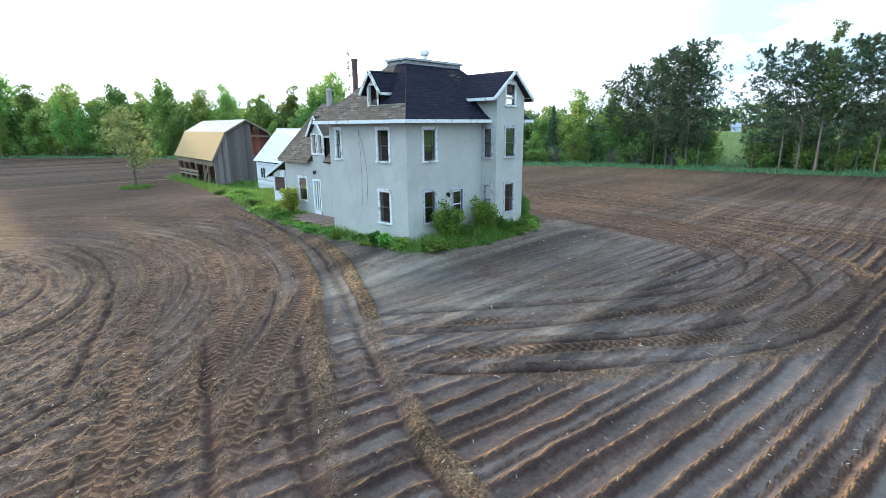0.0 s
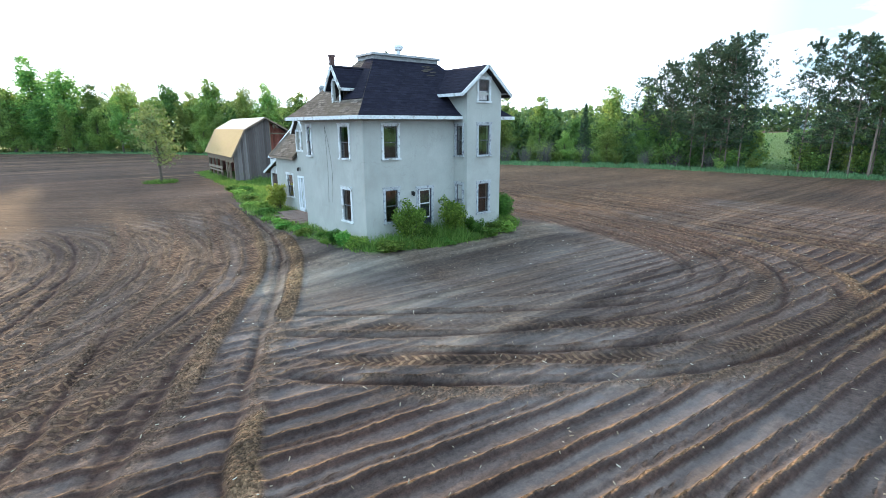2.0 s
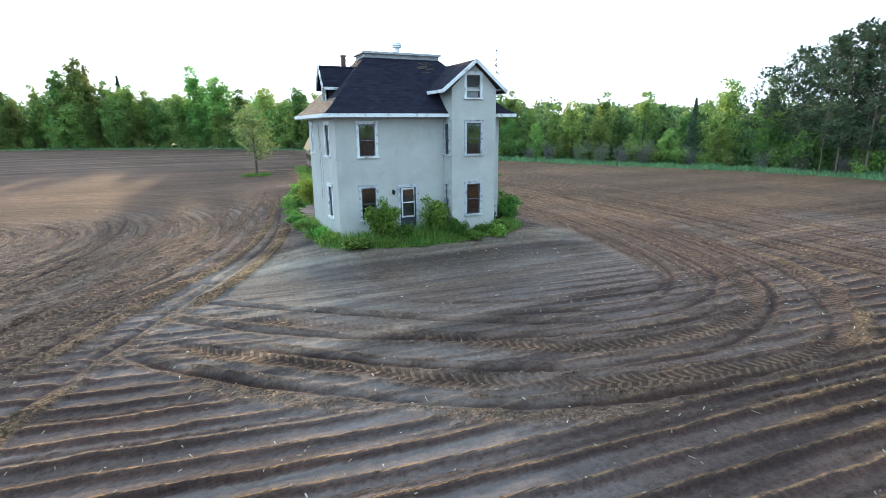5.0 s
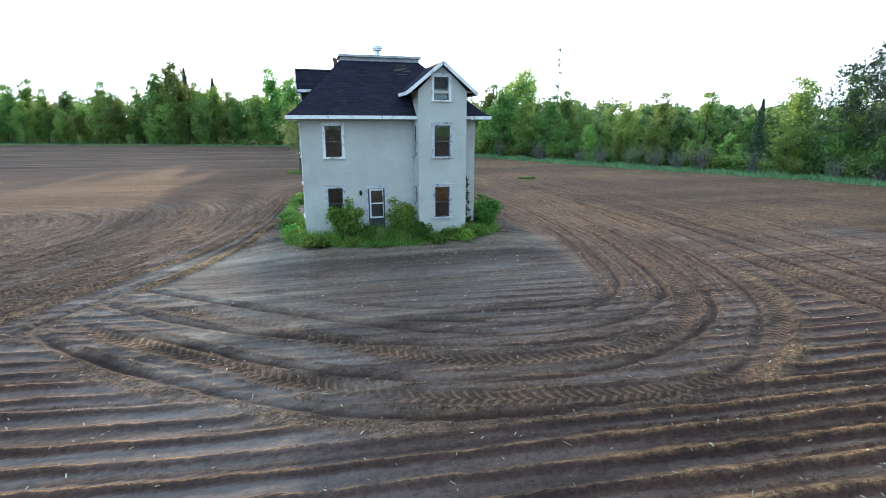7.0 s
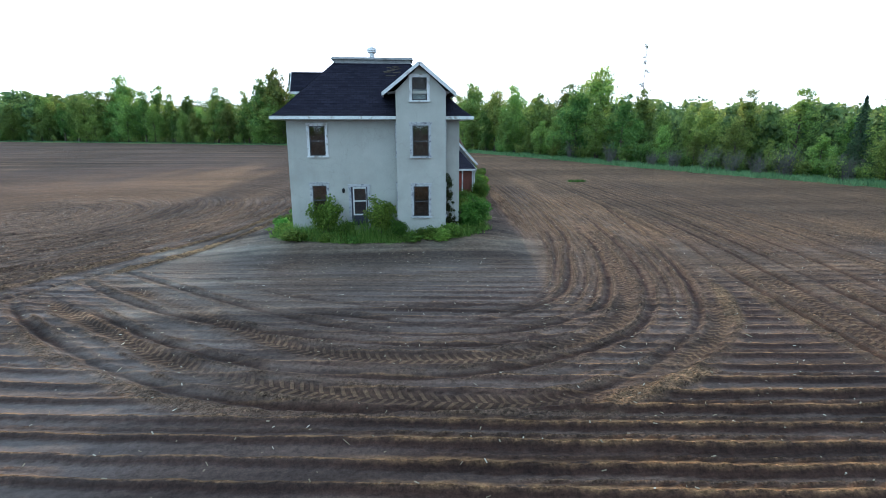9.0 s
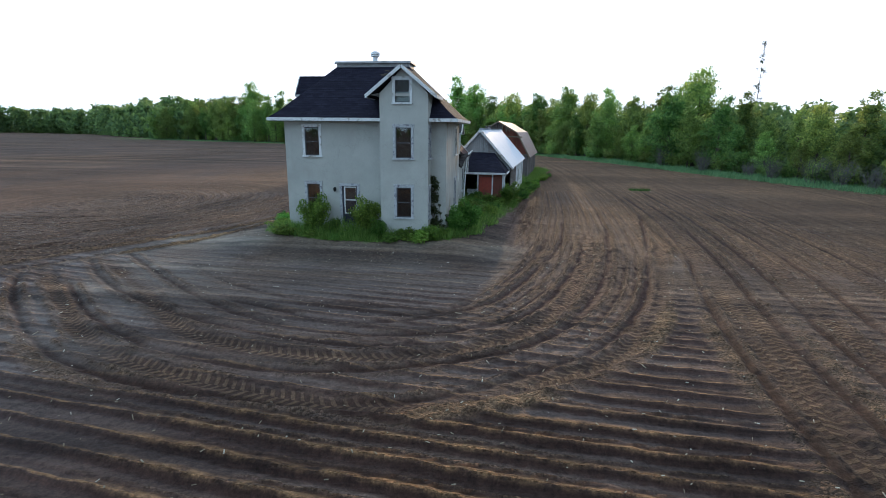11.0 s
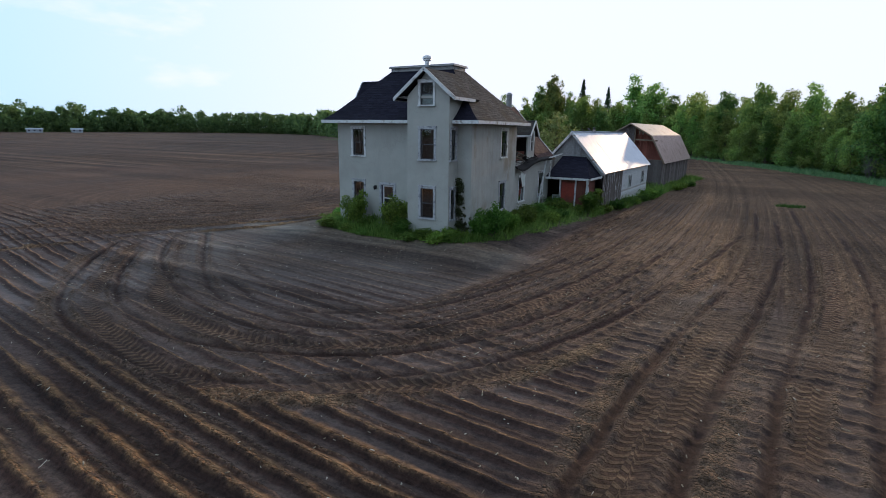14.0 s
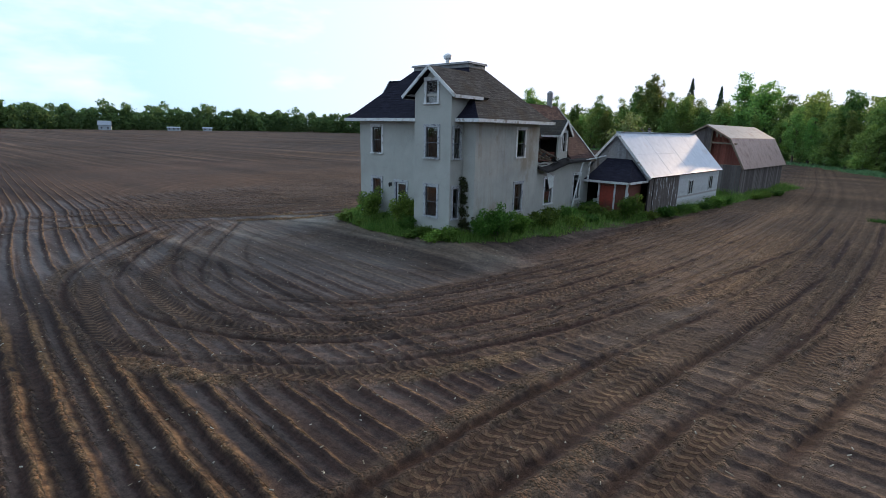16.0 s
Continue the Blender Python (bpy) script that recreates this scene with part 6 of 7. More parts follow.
for y0, y1, z0, z1, sg in ((7.2, 8.0, 1.25, 2.2, 1), (11.6, 12.4, 1.35, 2.35, 1), (11.9, 12.9, 1.3, 2.2, -1)):
    fx = local(SHED @ Vector((sg * SH, 0, 0)), up_s @ Vector((0, 1, 0)), up_s @ Vector((sg, 0, 0)))
    s = Shape()
    # a black panel fills the opening in place of shade
    lbox(s, fx, y0, y1, 0.02, 0.05, z0, z1, 1)
    for u0, u1, a, b in ((y0 - 0.08, y0, z0 - 0.08, z1 + 0.08), (y1, y1 + 0.08, z0 - 0.08, z1 + 0.08), (y0, y1, z1, z1 + 0.08), (y0, y1, z0 - 0.08, z0), ((y0 + y1) / 2 - 0.02, (y0 + y1) / 2 + 0.02, z0, z1)):
        lbox(s, fx, u0, u1, 0.03, 0.09, a, b, 0)
    part("window", s, [M_TRIM, M_BLACK], shed, "small shed window with a black panel for the shade inside")

# ---- porch room between the wing and the shed ----
porch = thing("porch_room", (25.2, 31.6, 0.45), "low lean-to porch room with a red door", "porch")
PY, PX0, PX1, PZ = 30.35, 23.8, 26.5, 2.62
s = Shape()
roof_slope(s, (PX0 - 0.1, PY - 0.25, PZ), (PX1 + 0.25, PY - 0.25, PZ), (25.7, 32.95, 3.95), (24.0, 32.95, 3.95), 8)
roof_slope(s, (PX1 + 0.25, PY - 0.25, PZ), (PX1 + 0.45, 32.9, PZ), (25.75, 32.95, 3.95), (25.7, 32.95, 3.95), 8)
part("porch_roof", s, M_ASPHALT, porch, "black rolled asphalt lean-to roof")
s = Shape()
s.beam((PX0 - 0.1, PY - 0.27, PZ - 0.06), (PX1 + 0.25, PY - 0.27, PZ - 0.06), 0.05, 0.14)
s.beam((PX1 + 0.27, PY - 0.25, PZ - 0.06), (PX1 + 0.47, 32.9, PZ - 0.06), 0.05, 0.14)
s.beam((23.95, PY - 0.2, PZ), (23.95, PY - 0.1, 4.0), 0.09, 0.09)
part("fascia", s, M_TRIM, porch)
s = Shape()
s.box(24.78, 25.72, PY, PY + 0.05, 0.4, 2.3)
part("red_door", s, M_REDDOOR, porch, "faded red plank door")
s = Shape()
s.box(25.82, PX1, PY, PY + 0.05, 0.4, 2.45)
s.box(24.7, 25.9, PY, PY + 0.05, 2.32, 2.5)
s.box(PX1 - 0.05, PX1, PY + 0.05, 33.0, 0.4, 2.45)
part("porch_wall", s, M_REDWOOD, porch)
s = Shape()
for x in (24.70, 25.77):
    s.box(x - 0.05, x + 0.05, PY - 0.05, PY + 0.06, 0.35, 2.5)
s.box(PX1 - 0.02, PX1 + 0.10, PY - 0.06, PY + 0.06, 0.35, 2.5)
part("post", s, M_TRIM, porch)
s = Shape()
s.tube([(PX1 + 0.2, PY - 0.3, 2.5), (PX1 + 0.12, PY - 0.22, 2.2), (PX1 + 0.16, PY - 0.1, 1.9), (PX1 + 0.16, PY - 0.1, 0.7)], [0.05] * 4, 8)
part("downpipe", s, M_TRIM, porch)
s = Shape()
s.box(23.8, 24.66, 31.6, 31.7, 0.4, 1.25)
part("low_wall", s, M_PEEL, porch)

# screened lean-to on the west side
leanto = thing("screened_porch", (19.2, 33.2, 0.45), "small screened porch with a white panel wall", "porch")
s = Shape()
s.box(18.45, 18.55, 32.9, 34.5, 0.4, 1.45)
part("panel", s, M_PEEL, leanto)
s = Shape()
for y in (32.9, 34.45):
    s.box(18.43, 18.57, y - 0.05, y + 0.08, 0.4, 2.6)
s.box(18.43, 18.57, 32.9, 34.5, 1.42, 1.5)
s.box(18.43, 18.57, 32.9, 34.5, 2.5, 3.0)
part("frame", s, M_TRIM, leanto)
s = Shape()
s.box(18.47, 18.52, 32.95, 34.45, 1.5, 2.5)
part("screen", s, M_SCREEN, leanto)
s = Shape()
roof_slope(s, (18.2, 35.1, 2.55), (22.0, 35.1, 2.55), (22.0, 32.3, 3.75), (18.2, 32.3, 3.75), 7)
part("porch_roof", s, M_SHINGLE, leanto)
s = Shape()
s.beam((18.18, 35.15, 2.5), (18.18, 32.3, 3.72), 0.06, 0.16)
part("barge_board", s, M_TRIM, leanto)
s = Shape()
s.box(18.6, 22.0, 34.4, 34.5, 0.4, 2.6)
part("back_wall", s, M_BARNWOOD, leanto)

# ---- barn ----
BARN = frame_at(25.45, 52.9, -5.9)
BL, BH, BK, BE_Z, BK_Z, BR_Z = 14.4, 3.45, 2.2, 2.72, 5.42, 6.65
barn = thing("barn", (25.45, 53.0, 0.1), "weathered gambrel-roofed barn with open bays and missing boards", "barn")
ub = BARN.to_3x3()
B = lambda x, y, z: BARN @ Vector((x, y, z))


def barn_top(t):
    x = abs((2 * t - 1) * BH)
    return (BR_Z - (BR_Z - BK_Z) * x / BK if x < BK else BK_Z - (BK_Z - BE_Z) * (x - BK) / (BH + 0.25 - BK)) - 0.12


# south face: closed to the west, laid open above to the east
cut = 0.56
s = boards(Shape(), B(-BH, 0, 0), B(-BH + 2 * BH * cut, 0, 0), 0.05, 3.0, ub @ Vector((0, -1, 0)), 0.20, ragged=0.15, top=lambda t: barn_top(t * cut), skip=0.02)
part("board_siding", s, M_BARNWOOD, barn, "silver-grey vertical boards", kind="stuff")
s = boards(Shape(), B(-BH + 2 * BH * cut, 0, 0), B(BH, 0, 0), 0.05, 2.95, ub @ Vector((0, -1, 0)), 0.20, ragged=0.15)
part("board_siding", s, M_BARNWOOD, barn, kind="stuff")
s = boards(Shape(), B(-BH + 2 * BH * 0.62, 0.02, 0), B(-BH + 2 * BH * 0.80, 0.02, 0), 5.15, 6.3, ub @ Vector((0, -1, 0)), 0.16, ragged=0.9, skip=0.3, top=lambda t: barn_top(0.62 + 0.18 * t))
part("hanging_siding", s, M_TIMBER, barn, "loose boards hanging from the gable", kind="stuff")
s = boards(Shape(), B(BH, 0, 0), B(BH, BL, 0), 0.05, 2.75, ub @ Vector((1, 0, 0)), 0.21, ragged=0.12)
part("board_siding", s, M_BARNWOOD, barn, kind="stuff")
s = boards(Shape(), B(-BH, BL, 0), B(BH, BL, 0), 0.05, 2.75, ub @ Vector((0, 1, 0)), 0.22, top=barn_top)
part("board_siding", s, M_REDWOOD, barn, kind="stuff")
s = boards(Shape(), B(-BH, 0.2, 0), B(-BH, BL, 0), 1.95, 2.75, ub @ Vector((-1, 0, 0)), 0.2, ragged=0.2)
part("board_siding", s, M_TIMBER, barn, kind="stuff")
s = Shape()
s.hexa([B(-0.1, 0.5, 0.1), B(0.0, 0.5, 0.1), B(0.0, BL, 0.1), B(-0.1, BL, 0.1), B(-0.1, 0.5, 5.2), B(0.0, 0.5, 5.2), B(0.0, BL, 5.2), B(-0.1, BL, 5.2)])
part("inner_wall", s, M_REDWOOD, barn)
s = boards(Shape(), B(0.06, 0.75, 0), B(BH - 0.25, 0.75, 0), 2.6, 5.0, ub @ Vector((0, -1, 0)), 0.22, top=lambda t: barn_top(0.51 + 0.46 * t) - 0.05, skip=0.03)
part("loft_siding", s, M_LOFT, barn, "red-brown boards inside the open gable", kind="stuff")
for y in (0.15, 2.6, 4.0, 7.0, 9.6, 12.0, BL - 0.15):
    s = Shape()
    s.beam(B(-BH + 0.1, y, 0.0), B(-BH + 0.1 + random.uniform(-0.05, 0.05), y, 2.7), 0.2, 0.2)
    part("post", s, M_TIMBER, barn)
s = Shape()
s.beam(B(-BH + 0.05, 4.2, 0.2), B(-BH + 0.05, 2.5, 1.9), 0.08, 0.14)
s.beam(B(-BH + 0.02, 6.2, 1.15), B(-BH + 0.02, BL - 0.2, 1.05), 0.06, 0.3)
s.beam(B(-BH + 0.02, 6.2, 0.75), B(-BH + 0.02, BL - 0.2, 0.68), 0.06, 0.2)
part("rail", s, M_TIMBER, barn, "old rails across the open bay")
s = Shape()
s.beam(B(-BH + 2 * BH * cut, 0.1, 5.0), B(BH - 0.7, 0.1, 4.9), 0.10, 0.14)
s.beam(B(0.42, 0.1, 2.8), B(0.42, 0.1, 6.4), 0.14, 0.14)
s.beam(B(-BH, 0.1, 2.9), B(BH, 0.1, 2.9), 0.12, 0.16)
part("beam", s, M_TIMBER, barn)
for sg in (-1, 1):
    xe, xk = sg * (BH + 0.28), sg * BK
    s = tin_roof(Shape(), B(xe, -0.35, BE_Z - 0.1), B(xe, BL + 0.3, BE_Z - 0.1), B(xk, BL + 0.3, BK_Z), B(xk, -0.35, BK_Z), 0.7)
    # the west slope takes the tin coloured as if sunlit
    part("lower_roof", s, M_SUNLIT_TIN if sg < 0 else M_RUSTTIN, barn, "rust-stained tin on the steep lower roof", kind="stuff")
    s = tin_roof(Shape(), B(xk, -0.35, BK_Z), B(xk, BL + 0.3, BK_Z), B(0, BL + 0.3, BR_Z), B(0, -0.35, BR_Z), 1.2)
    part("upper_roof", s, M_GREYTIN, barn, "dull grey upper roof", kind="stuff")
    for y in (-0.38, BL + 0.33):
        s = Shape()
        s.beam(B(xe, y, BE_Z - 0.12), B(xk, y, BK_Z - 0.05), 0.05, 0.14)
        s.beam(B(xk, y, BK_Z - 0.05), B(0, y, BR_Z - 0.05), 0.05, 0.14)
        part("barge_board", s, M_TIMBER, barn)


# ---- plants ----
def leaves(centres, spread, counts, size, rng, flat=0.0, aspect=0.55, three=True):
    """Many single leaves scattered in clumps: their corners and faces."""
    c = np.repeat(np.asarray(centres, float), counts, axis=0)
    sp = np.repeat(np.asarray(spread, float), counts)
    n = len(c)
    p = rng.normal(size=(n, 3))
    p /= np.linalg.norm(p, axis=1)[:, None]
    p = c + p * (sp * rng.random(n) ** 0.45)[:, None] * np.array([1, 1, 0.8])
    d = rng.normal(size=(n, 3))
    d[:, 2] *= 1 - flat
    d /= np.linalg.norm(d, axis=1)[:, None]
    e = np.cross(d, rng.normal(size=(n, 3)))
    e /= np.linalg.norm(e, axis=1)[:, None] + 1e-9
    s = (size * rng.uniform(0.6, 1.4, n))[:, None]
    if three:
        v = np.stack([p - d * s, p + d * s * 0.7 + e * s * aspect * 1.3, p + d * s * 0.7 - e * s * aspect * 1.3], 1).reshape(-1, 3)
        return v, np.arange(3 * n).reshape(-1, 3)
    v = np.stack([p - d * s, p + e * s * aspect, p + d * s, p - e * s * aspect], 1).reshape(-1, 3)
    return v, np.arange(4 * n).reshape(-1, 4)


def limb_points(rng, a, d, length, bend=0.25, n=4):
    pts, d = [Vector(a)], Vector(d).normalized()
    for _ in range(n):
        d = (d + Vector(rng.normal(size=3) * bend * 0.4) + Vector((0, 0, 0.06))).normalized()
        pts.append(pts[-1] + d * (length / n))
    return pts


def broad_tree(name, seed, height, width, label, mat=M_LEAF, bark=M_BARK, low=0.12, clumps=60, per=138, leaf=0.15, open_crown=0.0, girth=0.018):
    rng = np.random.default_rng(seed)
    tree = new(name)
    s = Shape()
    lean = rng.normal(size=2) * 0.25
    trunk = [Vector((lean[0] * t * t, lean[1] * t * t, height * 0.86 * t)) for t in (0, 0.06, 0.2, 0.4, 0.6, 0.8, 1)]
    r = girth * height
    s.tube(trunk, [r * 1.5, r, r * 0.85, r * 0.65, r * 0.45, r * 0.26, r * 0.08], 8)
    centres, spread = [], []
    for k in range(clumps):
        t = low + (1 - low) * ((k + rng.random()) / clumps)
        base = Vector((lean[0] * t * t, lean[1] * t * t, height * 0.86 * t * 0.92))
        prof = math.sin(math.pi * min(1, (0.22 + 0.74 * (t - low) / (1 - low)))) ** 0.8
        reach = width * 0.5 * prof * rng.uniform(0.35, 1.08)
        a = rng.random() * 2 * math.pi
        d = Vector((math.cos(a), math.sin(a), rng.uniform(0.15, 0.7)))
        pts = limb_points(rng, base, d, max(reach, 0.4))
        rr = r * 0.32 * (1 - 0.6 * t)
        s.tube(pts[::2], [rr, rr * 0.5, rr * 0.1], 4, cap=False)
        for q, w in ((pts[-1], 1.0), (pts[2], 0.8)):
            centres.append(q)
            spread.append(width * rng.uniform(0.10, 0.165) * w)
    centres.append(Vector((lean[0], lean[1], height * 0.93)))
    spread.append(width * 0.11)
    wood = new("trunk", s.mesh("trunk", bark, True))
    wood.parent = tree
    for k in range(9):
        a = rng.random() * 6.28
        centres.append(Vector((lean[0] + math.cos(a) * width * 0.13, lean[1] + math.sin(a) * width * 0.13, height * rng.uniform(0.78, 0.97))))
        spread.append(width * 0.10)
    counts = (rng.uniform(0.5, 1.3, len(centres)) * per * 0.5 * (1 - open_crown)).astype(int)
    v, q = leaves(centres, spread, counts, leaf, rng)
    crown = new("crown", fast_mesh("crown", v, q, mat))
    crown.parent = tree
    return tagged(tree, label, "tree")


def pine_tree(name, seed, height, label, bare=0.36, width=6.3, clumps=88, mat=M_NEEDLE, bark=M_PALEBARK, needles=11):
    """Whorls of upswept branches, each with flat tufts of needles, under a narrowing top."""
    rng = np.random.default_rng(seed)
    tree = new(name)
    s = Shape()
    lean = rng.normal(size=2) * 0.3
    r = 0.0062 * height
    at = lambda t: Vector((lean[0] * t * t, lean[1] * t * t, height * t))
    s.tube([at(t) for t in (0, 0.05, 0.3, 0.6, 0.85, 1)], [r * 1.4, r, r * 0.8, r * 0.55, r * 0.28, r * 0.05], 8)
    centres, spread = [], []
    whorls = max(clumps // 6, 6)
    for k in range(clumps):
        t = bare + (0.985 - bare) * ((k // 6 + rng.uniform(0.0, 0.55)) / whorls)
        u = (t - bare) / (1 - bare)
        reach = width * (0.62 + 1.0 * u if u < 0.25 else 0.87 - 0.78 * ((u - 0.25) / 0.75) ** 1.5) * 0.60 * rng.uniform(0.3, 1.3)
        a = rng.random() * 2 * math.pi
        pts = limb_points(rng, at(t), (math.cos(a), math.sin(a), rng.uniform(-0.10, 0.20) + 0.55 * u), max(reach, 0.35), 0.25)
        rr = r * 0.20
        s.tube(pts[::2], [rr, rr * 0.6, rr * 0.2], 3, cap=False)
        for q, w in ((pts[4] + (pts[4] - pts[3]) * 0.4, 0.7), (pts[4], 0.9), ((pts[3] + pts[4]) / 2, 1.0), (pts[3], 0.9), ((pts[2] + pts[3]) / 2, 0.6)):
            centres.append(q + Vector((rng.normal() * 0.24, rng.normal() * 0.24, rng.normal() * 0.12 + 0.06)))
            spread.append(rng.uniform(0.22, 0.50) * w * (1.0 - 0.55 * u**3))
    for k in range(12):
        centres.append(at(rng.uniform(0.93, 1.03)) + Vector(rng.normal(size=3) * 0.06))
        spread.append(0.13)
    for k in range(14):
        a, t = rng.random() * 2 * math.pi, rng.uniform(0.08, bare)
        pts = limb_points(rng, at(t), (math.cos(a), math.sin(a), 0.1), rng.uniform(0.5, 1.4), 0.3)
        s.tube(pts, [r * 0.12, r * 0.1, r * 0.08, r * 0.05, r * 0.02], 4, cap=False)
    wood = new("trunk", s.mesh("trunk", bark, True))
    wood.parent = tree
    v, q = leaves(centres, spread, np.full(len(centres), needles), 0.17, rng, aspect=0.22)
    crown = new("crown", fast_mesh("crown", v, q, mat))
    crown.parent = tree
    return tagged(tree, label, "tree")


def spruce_tree(name, seed, height, label):
    rng = np.random.default_rng(seed)
    tree = new(name)
    s = Shape()
    r = 0.012 * height
    s.tube([(0, 0, 0), (0, 0, height * 0.5), (0, 0, height)], [r, r * 0.6, r * 0.1], 7)
    centres, spread = [], []
    for k in range(150):
        t = 0.06 + 0.93 * (k + rng.random()) / 150
        a = 2.4 * k + rng.uniform(-0.4, 0.4)
        reach = height * 0.20 * (1 - t) ** 0.9 * rng.uniform(0.6, 1.15)
        d = Vector((math.cos(a), math.sin(a), -0.22))
        for w in (0.25, 0.6, 0.95):
            centres.append(Vector((0, 0, height * t)) + d * reach * w)
            spread.append(0.10 + 0.50 * (1 - t))
        s.beam((0, 0, height * t), Vector((0, 0, height * t)) + d * reach, 0.05, 0.05)
    wood = new("trunk", s.mesh("trunk", M_BARK))
    wood.parent = tree
    v, q = leaves(centres, spread, np.full(len(centres), 16), 0.22, rng, aspect=0.3)
    crown = new("crown", fast_mesh("crown", v, q, M_NEEDLE))
    crown.parent = tree
    return tagged(tree, label, "tree")


def shrub(name, seed, height, width, label, mat=M_LEAF, per=900, leaf=0.11, category="shrub"):
    rng = np.random.default_rng(seed)
    bush = new(name)
    s = Shape()
    centres, spread = [], []
    for k in range(16):
        a = rng.random() * 2 * math.pi
        top = Vector((math.cos(a) * width * 0.5 * rng.uniform(0.1, 0.85), math.sin(a) * width * 0.5 * rng.uniform(0.1, 0.85), height * rng.uniform(0.45, 0.98)))
        mid = Vector((top.x * 0.45, top.y * 0.45, top.z * 0.55))
        s.tube([(top.x * 0.12, top.y * 0.12, -0.05), mid, top], [0.022, 0.015, 0.006], 5, cap=False)
        for q, w in ((top, 0.16), (mid, 0.22), ((top + mid) / 2, 0.20)):
            centres.append(q)
            spread.append(width * w)
    stems = new("stem_cluster", s.mesh("stem_cluster", M_BARK))
    stems.parent = bush
    v, q = leaves(centres, spread, np.full(len(centres), per // len(centres) + 1), leaf, rng, three=per < 1000)
    v[:, 2] = np.maximum(v[:, 2], 0.02)
    top = new("foliage", fast_mesh("foliage", v, q, mat))
    top.parent = bush
    return tagged(bush, label, category)


def stand(ob, x, y, turn=0.0, size=1.0, tall=1.0):
    ob.matrix_basis = Matrix.Translation((x, y, land(x, y) - 0.05)) @ Matrix.Rotation(turn, 4, "Z") @ Matrix.Diagonal((size, size, size * tall, 1))
    return ob


def again(ob, x, y, turn, size, tall=1.0):
    c = copy_thing(ob, Matrix.Identity(4))
    return stand(c, x, y, turn, size, tall)


random.seed(11)
broad = [broad_tree("broadleaf_tree", 21 + k, h, w, "leafy green deciduous tree at the field edge", low=lo, open_crown=oc) for k, (h, w, lo, oc) in enumerate([(11.5, 7.5, 0.06, 0.0), (12.5, 6.8, 0.10, 0.15), (10.5, 7.8, 0.05, 0.0), (13.0, 6.4, 0.16, 0.3), (9.5, 6.5, 0.04, 0.0)])]
pines = [pine_tree("pine_tree", 51 + k, h, "tall dark red pine with bare lower trunk", bare=b, width=8.2, clumps=90, needles=12) for k, (h, b) in enumerate([(15.5, 0.24), (14.5, 0.17), (15.0, 0.30)])]
spruces = [spruce_tree("spruce_tree", 71, 17.0, "pointed dark spruce rising over the woods")]
shrubs = [shrub("wild_shrub", 81 + k, h, w, "tangled green shrub at the wood's edge", per=760, leaf=0.15) for k, (h, w) in enumerate([(2.6, 3.6), (3.4, 4.0)])]
for o in broad + pines + spruces + shrubs:
    o["group"] = "trees at the field edge"
placed = {}


def plant(kinds, x, y, size, tall=1.0, height=0.0):
    """Sets the first of a kind in place, then copies of it; a height overrides the size."""
    ob = random.choice(kinds)
    if height:
        own = next(max(c[2] for c in o.bound_box) for o in ob.children if o.name.startswith("crown"))
        tall = random.uniform(0.98, 1.22)
        size = height / own / tall
    turn = random.uniform(0, 6.28)
    if ob.name not in placed:
        placed[ob.name] = True
        return stand(ob, x, y, turn, size, tall)
    return again(ob, x, y, turn, size, tall)


line, right = along(EDGE, 1.0)
gap = lambda x, y: 18.2 < y < 23.0 and x < 84      # the opening towards the green field
TOP_Y, TOP_H = [38, 50, 60, 72, 85, 100, 115, 126, 140, 150, 165, 180, 190, 210], [10.6, 11.8, 12.2, 13.8, 14.5, 14.9, 15.6, 15.9, 16.6, 19.3, 20.2, 20.6, 20.8, 20.0]
canopy = lambda y: float(np.interp(y, TOP_Y, TOP_H))
for row, (off, step, smin, smax) in enumerate(((1.5, 4.6, 0.55, 0.95), (5.5, 4.8, 0.78, 1.22))):
    k = random.uniform(0, 3)
    while k < len(line) - 1:
        (px, py), (rx, ry) = line[int(k)], right[int(k)]
        o = off + random.uniform(-1.2, 1.2)
        x, y = px + rx * o, py + ry * o
        k += step * random.uniform(0.75, 1.3) * (1.25 if py > 125 else 1)
        if gap(x, y) or y < -14:
            continue
        pine_zone = -14 < y < 34
        if pine_zone:
            plant(broad[4:] if row else shrubs, x, y, random.uniform(0.36, 0.60) if row else random.uniform(0.9, 1.5))
        else:
            bunch = 0.78 + 0.42 * float(vnoise(np.float64(x), np.float64(y), 13.0, 77))
            bunch = min(bunch, 1.02) if 96 < y < 146 else bunch
            plant(broad, x, y, 1.0, height=canopy(y) * bunch * (random.uniform(0.66, 1.12) if row else random.uniform(0.40, 0.84)))
k = 0.0
while k < len(line) - 1:
    (px, py), (rx, ry) = line[int(k)], right[int(k)]
    x, y = px - rx * random.uniform(-1.0, 1.0), py - ry * random.uniform(-1.0, 1.0)
    k += random.uniform(2.6, 5.0) * (1.6 if py > 120 else 1)
    if y > -14:
        plant(shrubs, x, y, random.uniform(0.5, 1.05))
        if y < 36 and not gap(x, y):
            plant(shrubs, x + rx * 2.5, y + ry * 2.5, random.uniform(0.9, 1.35))
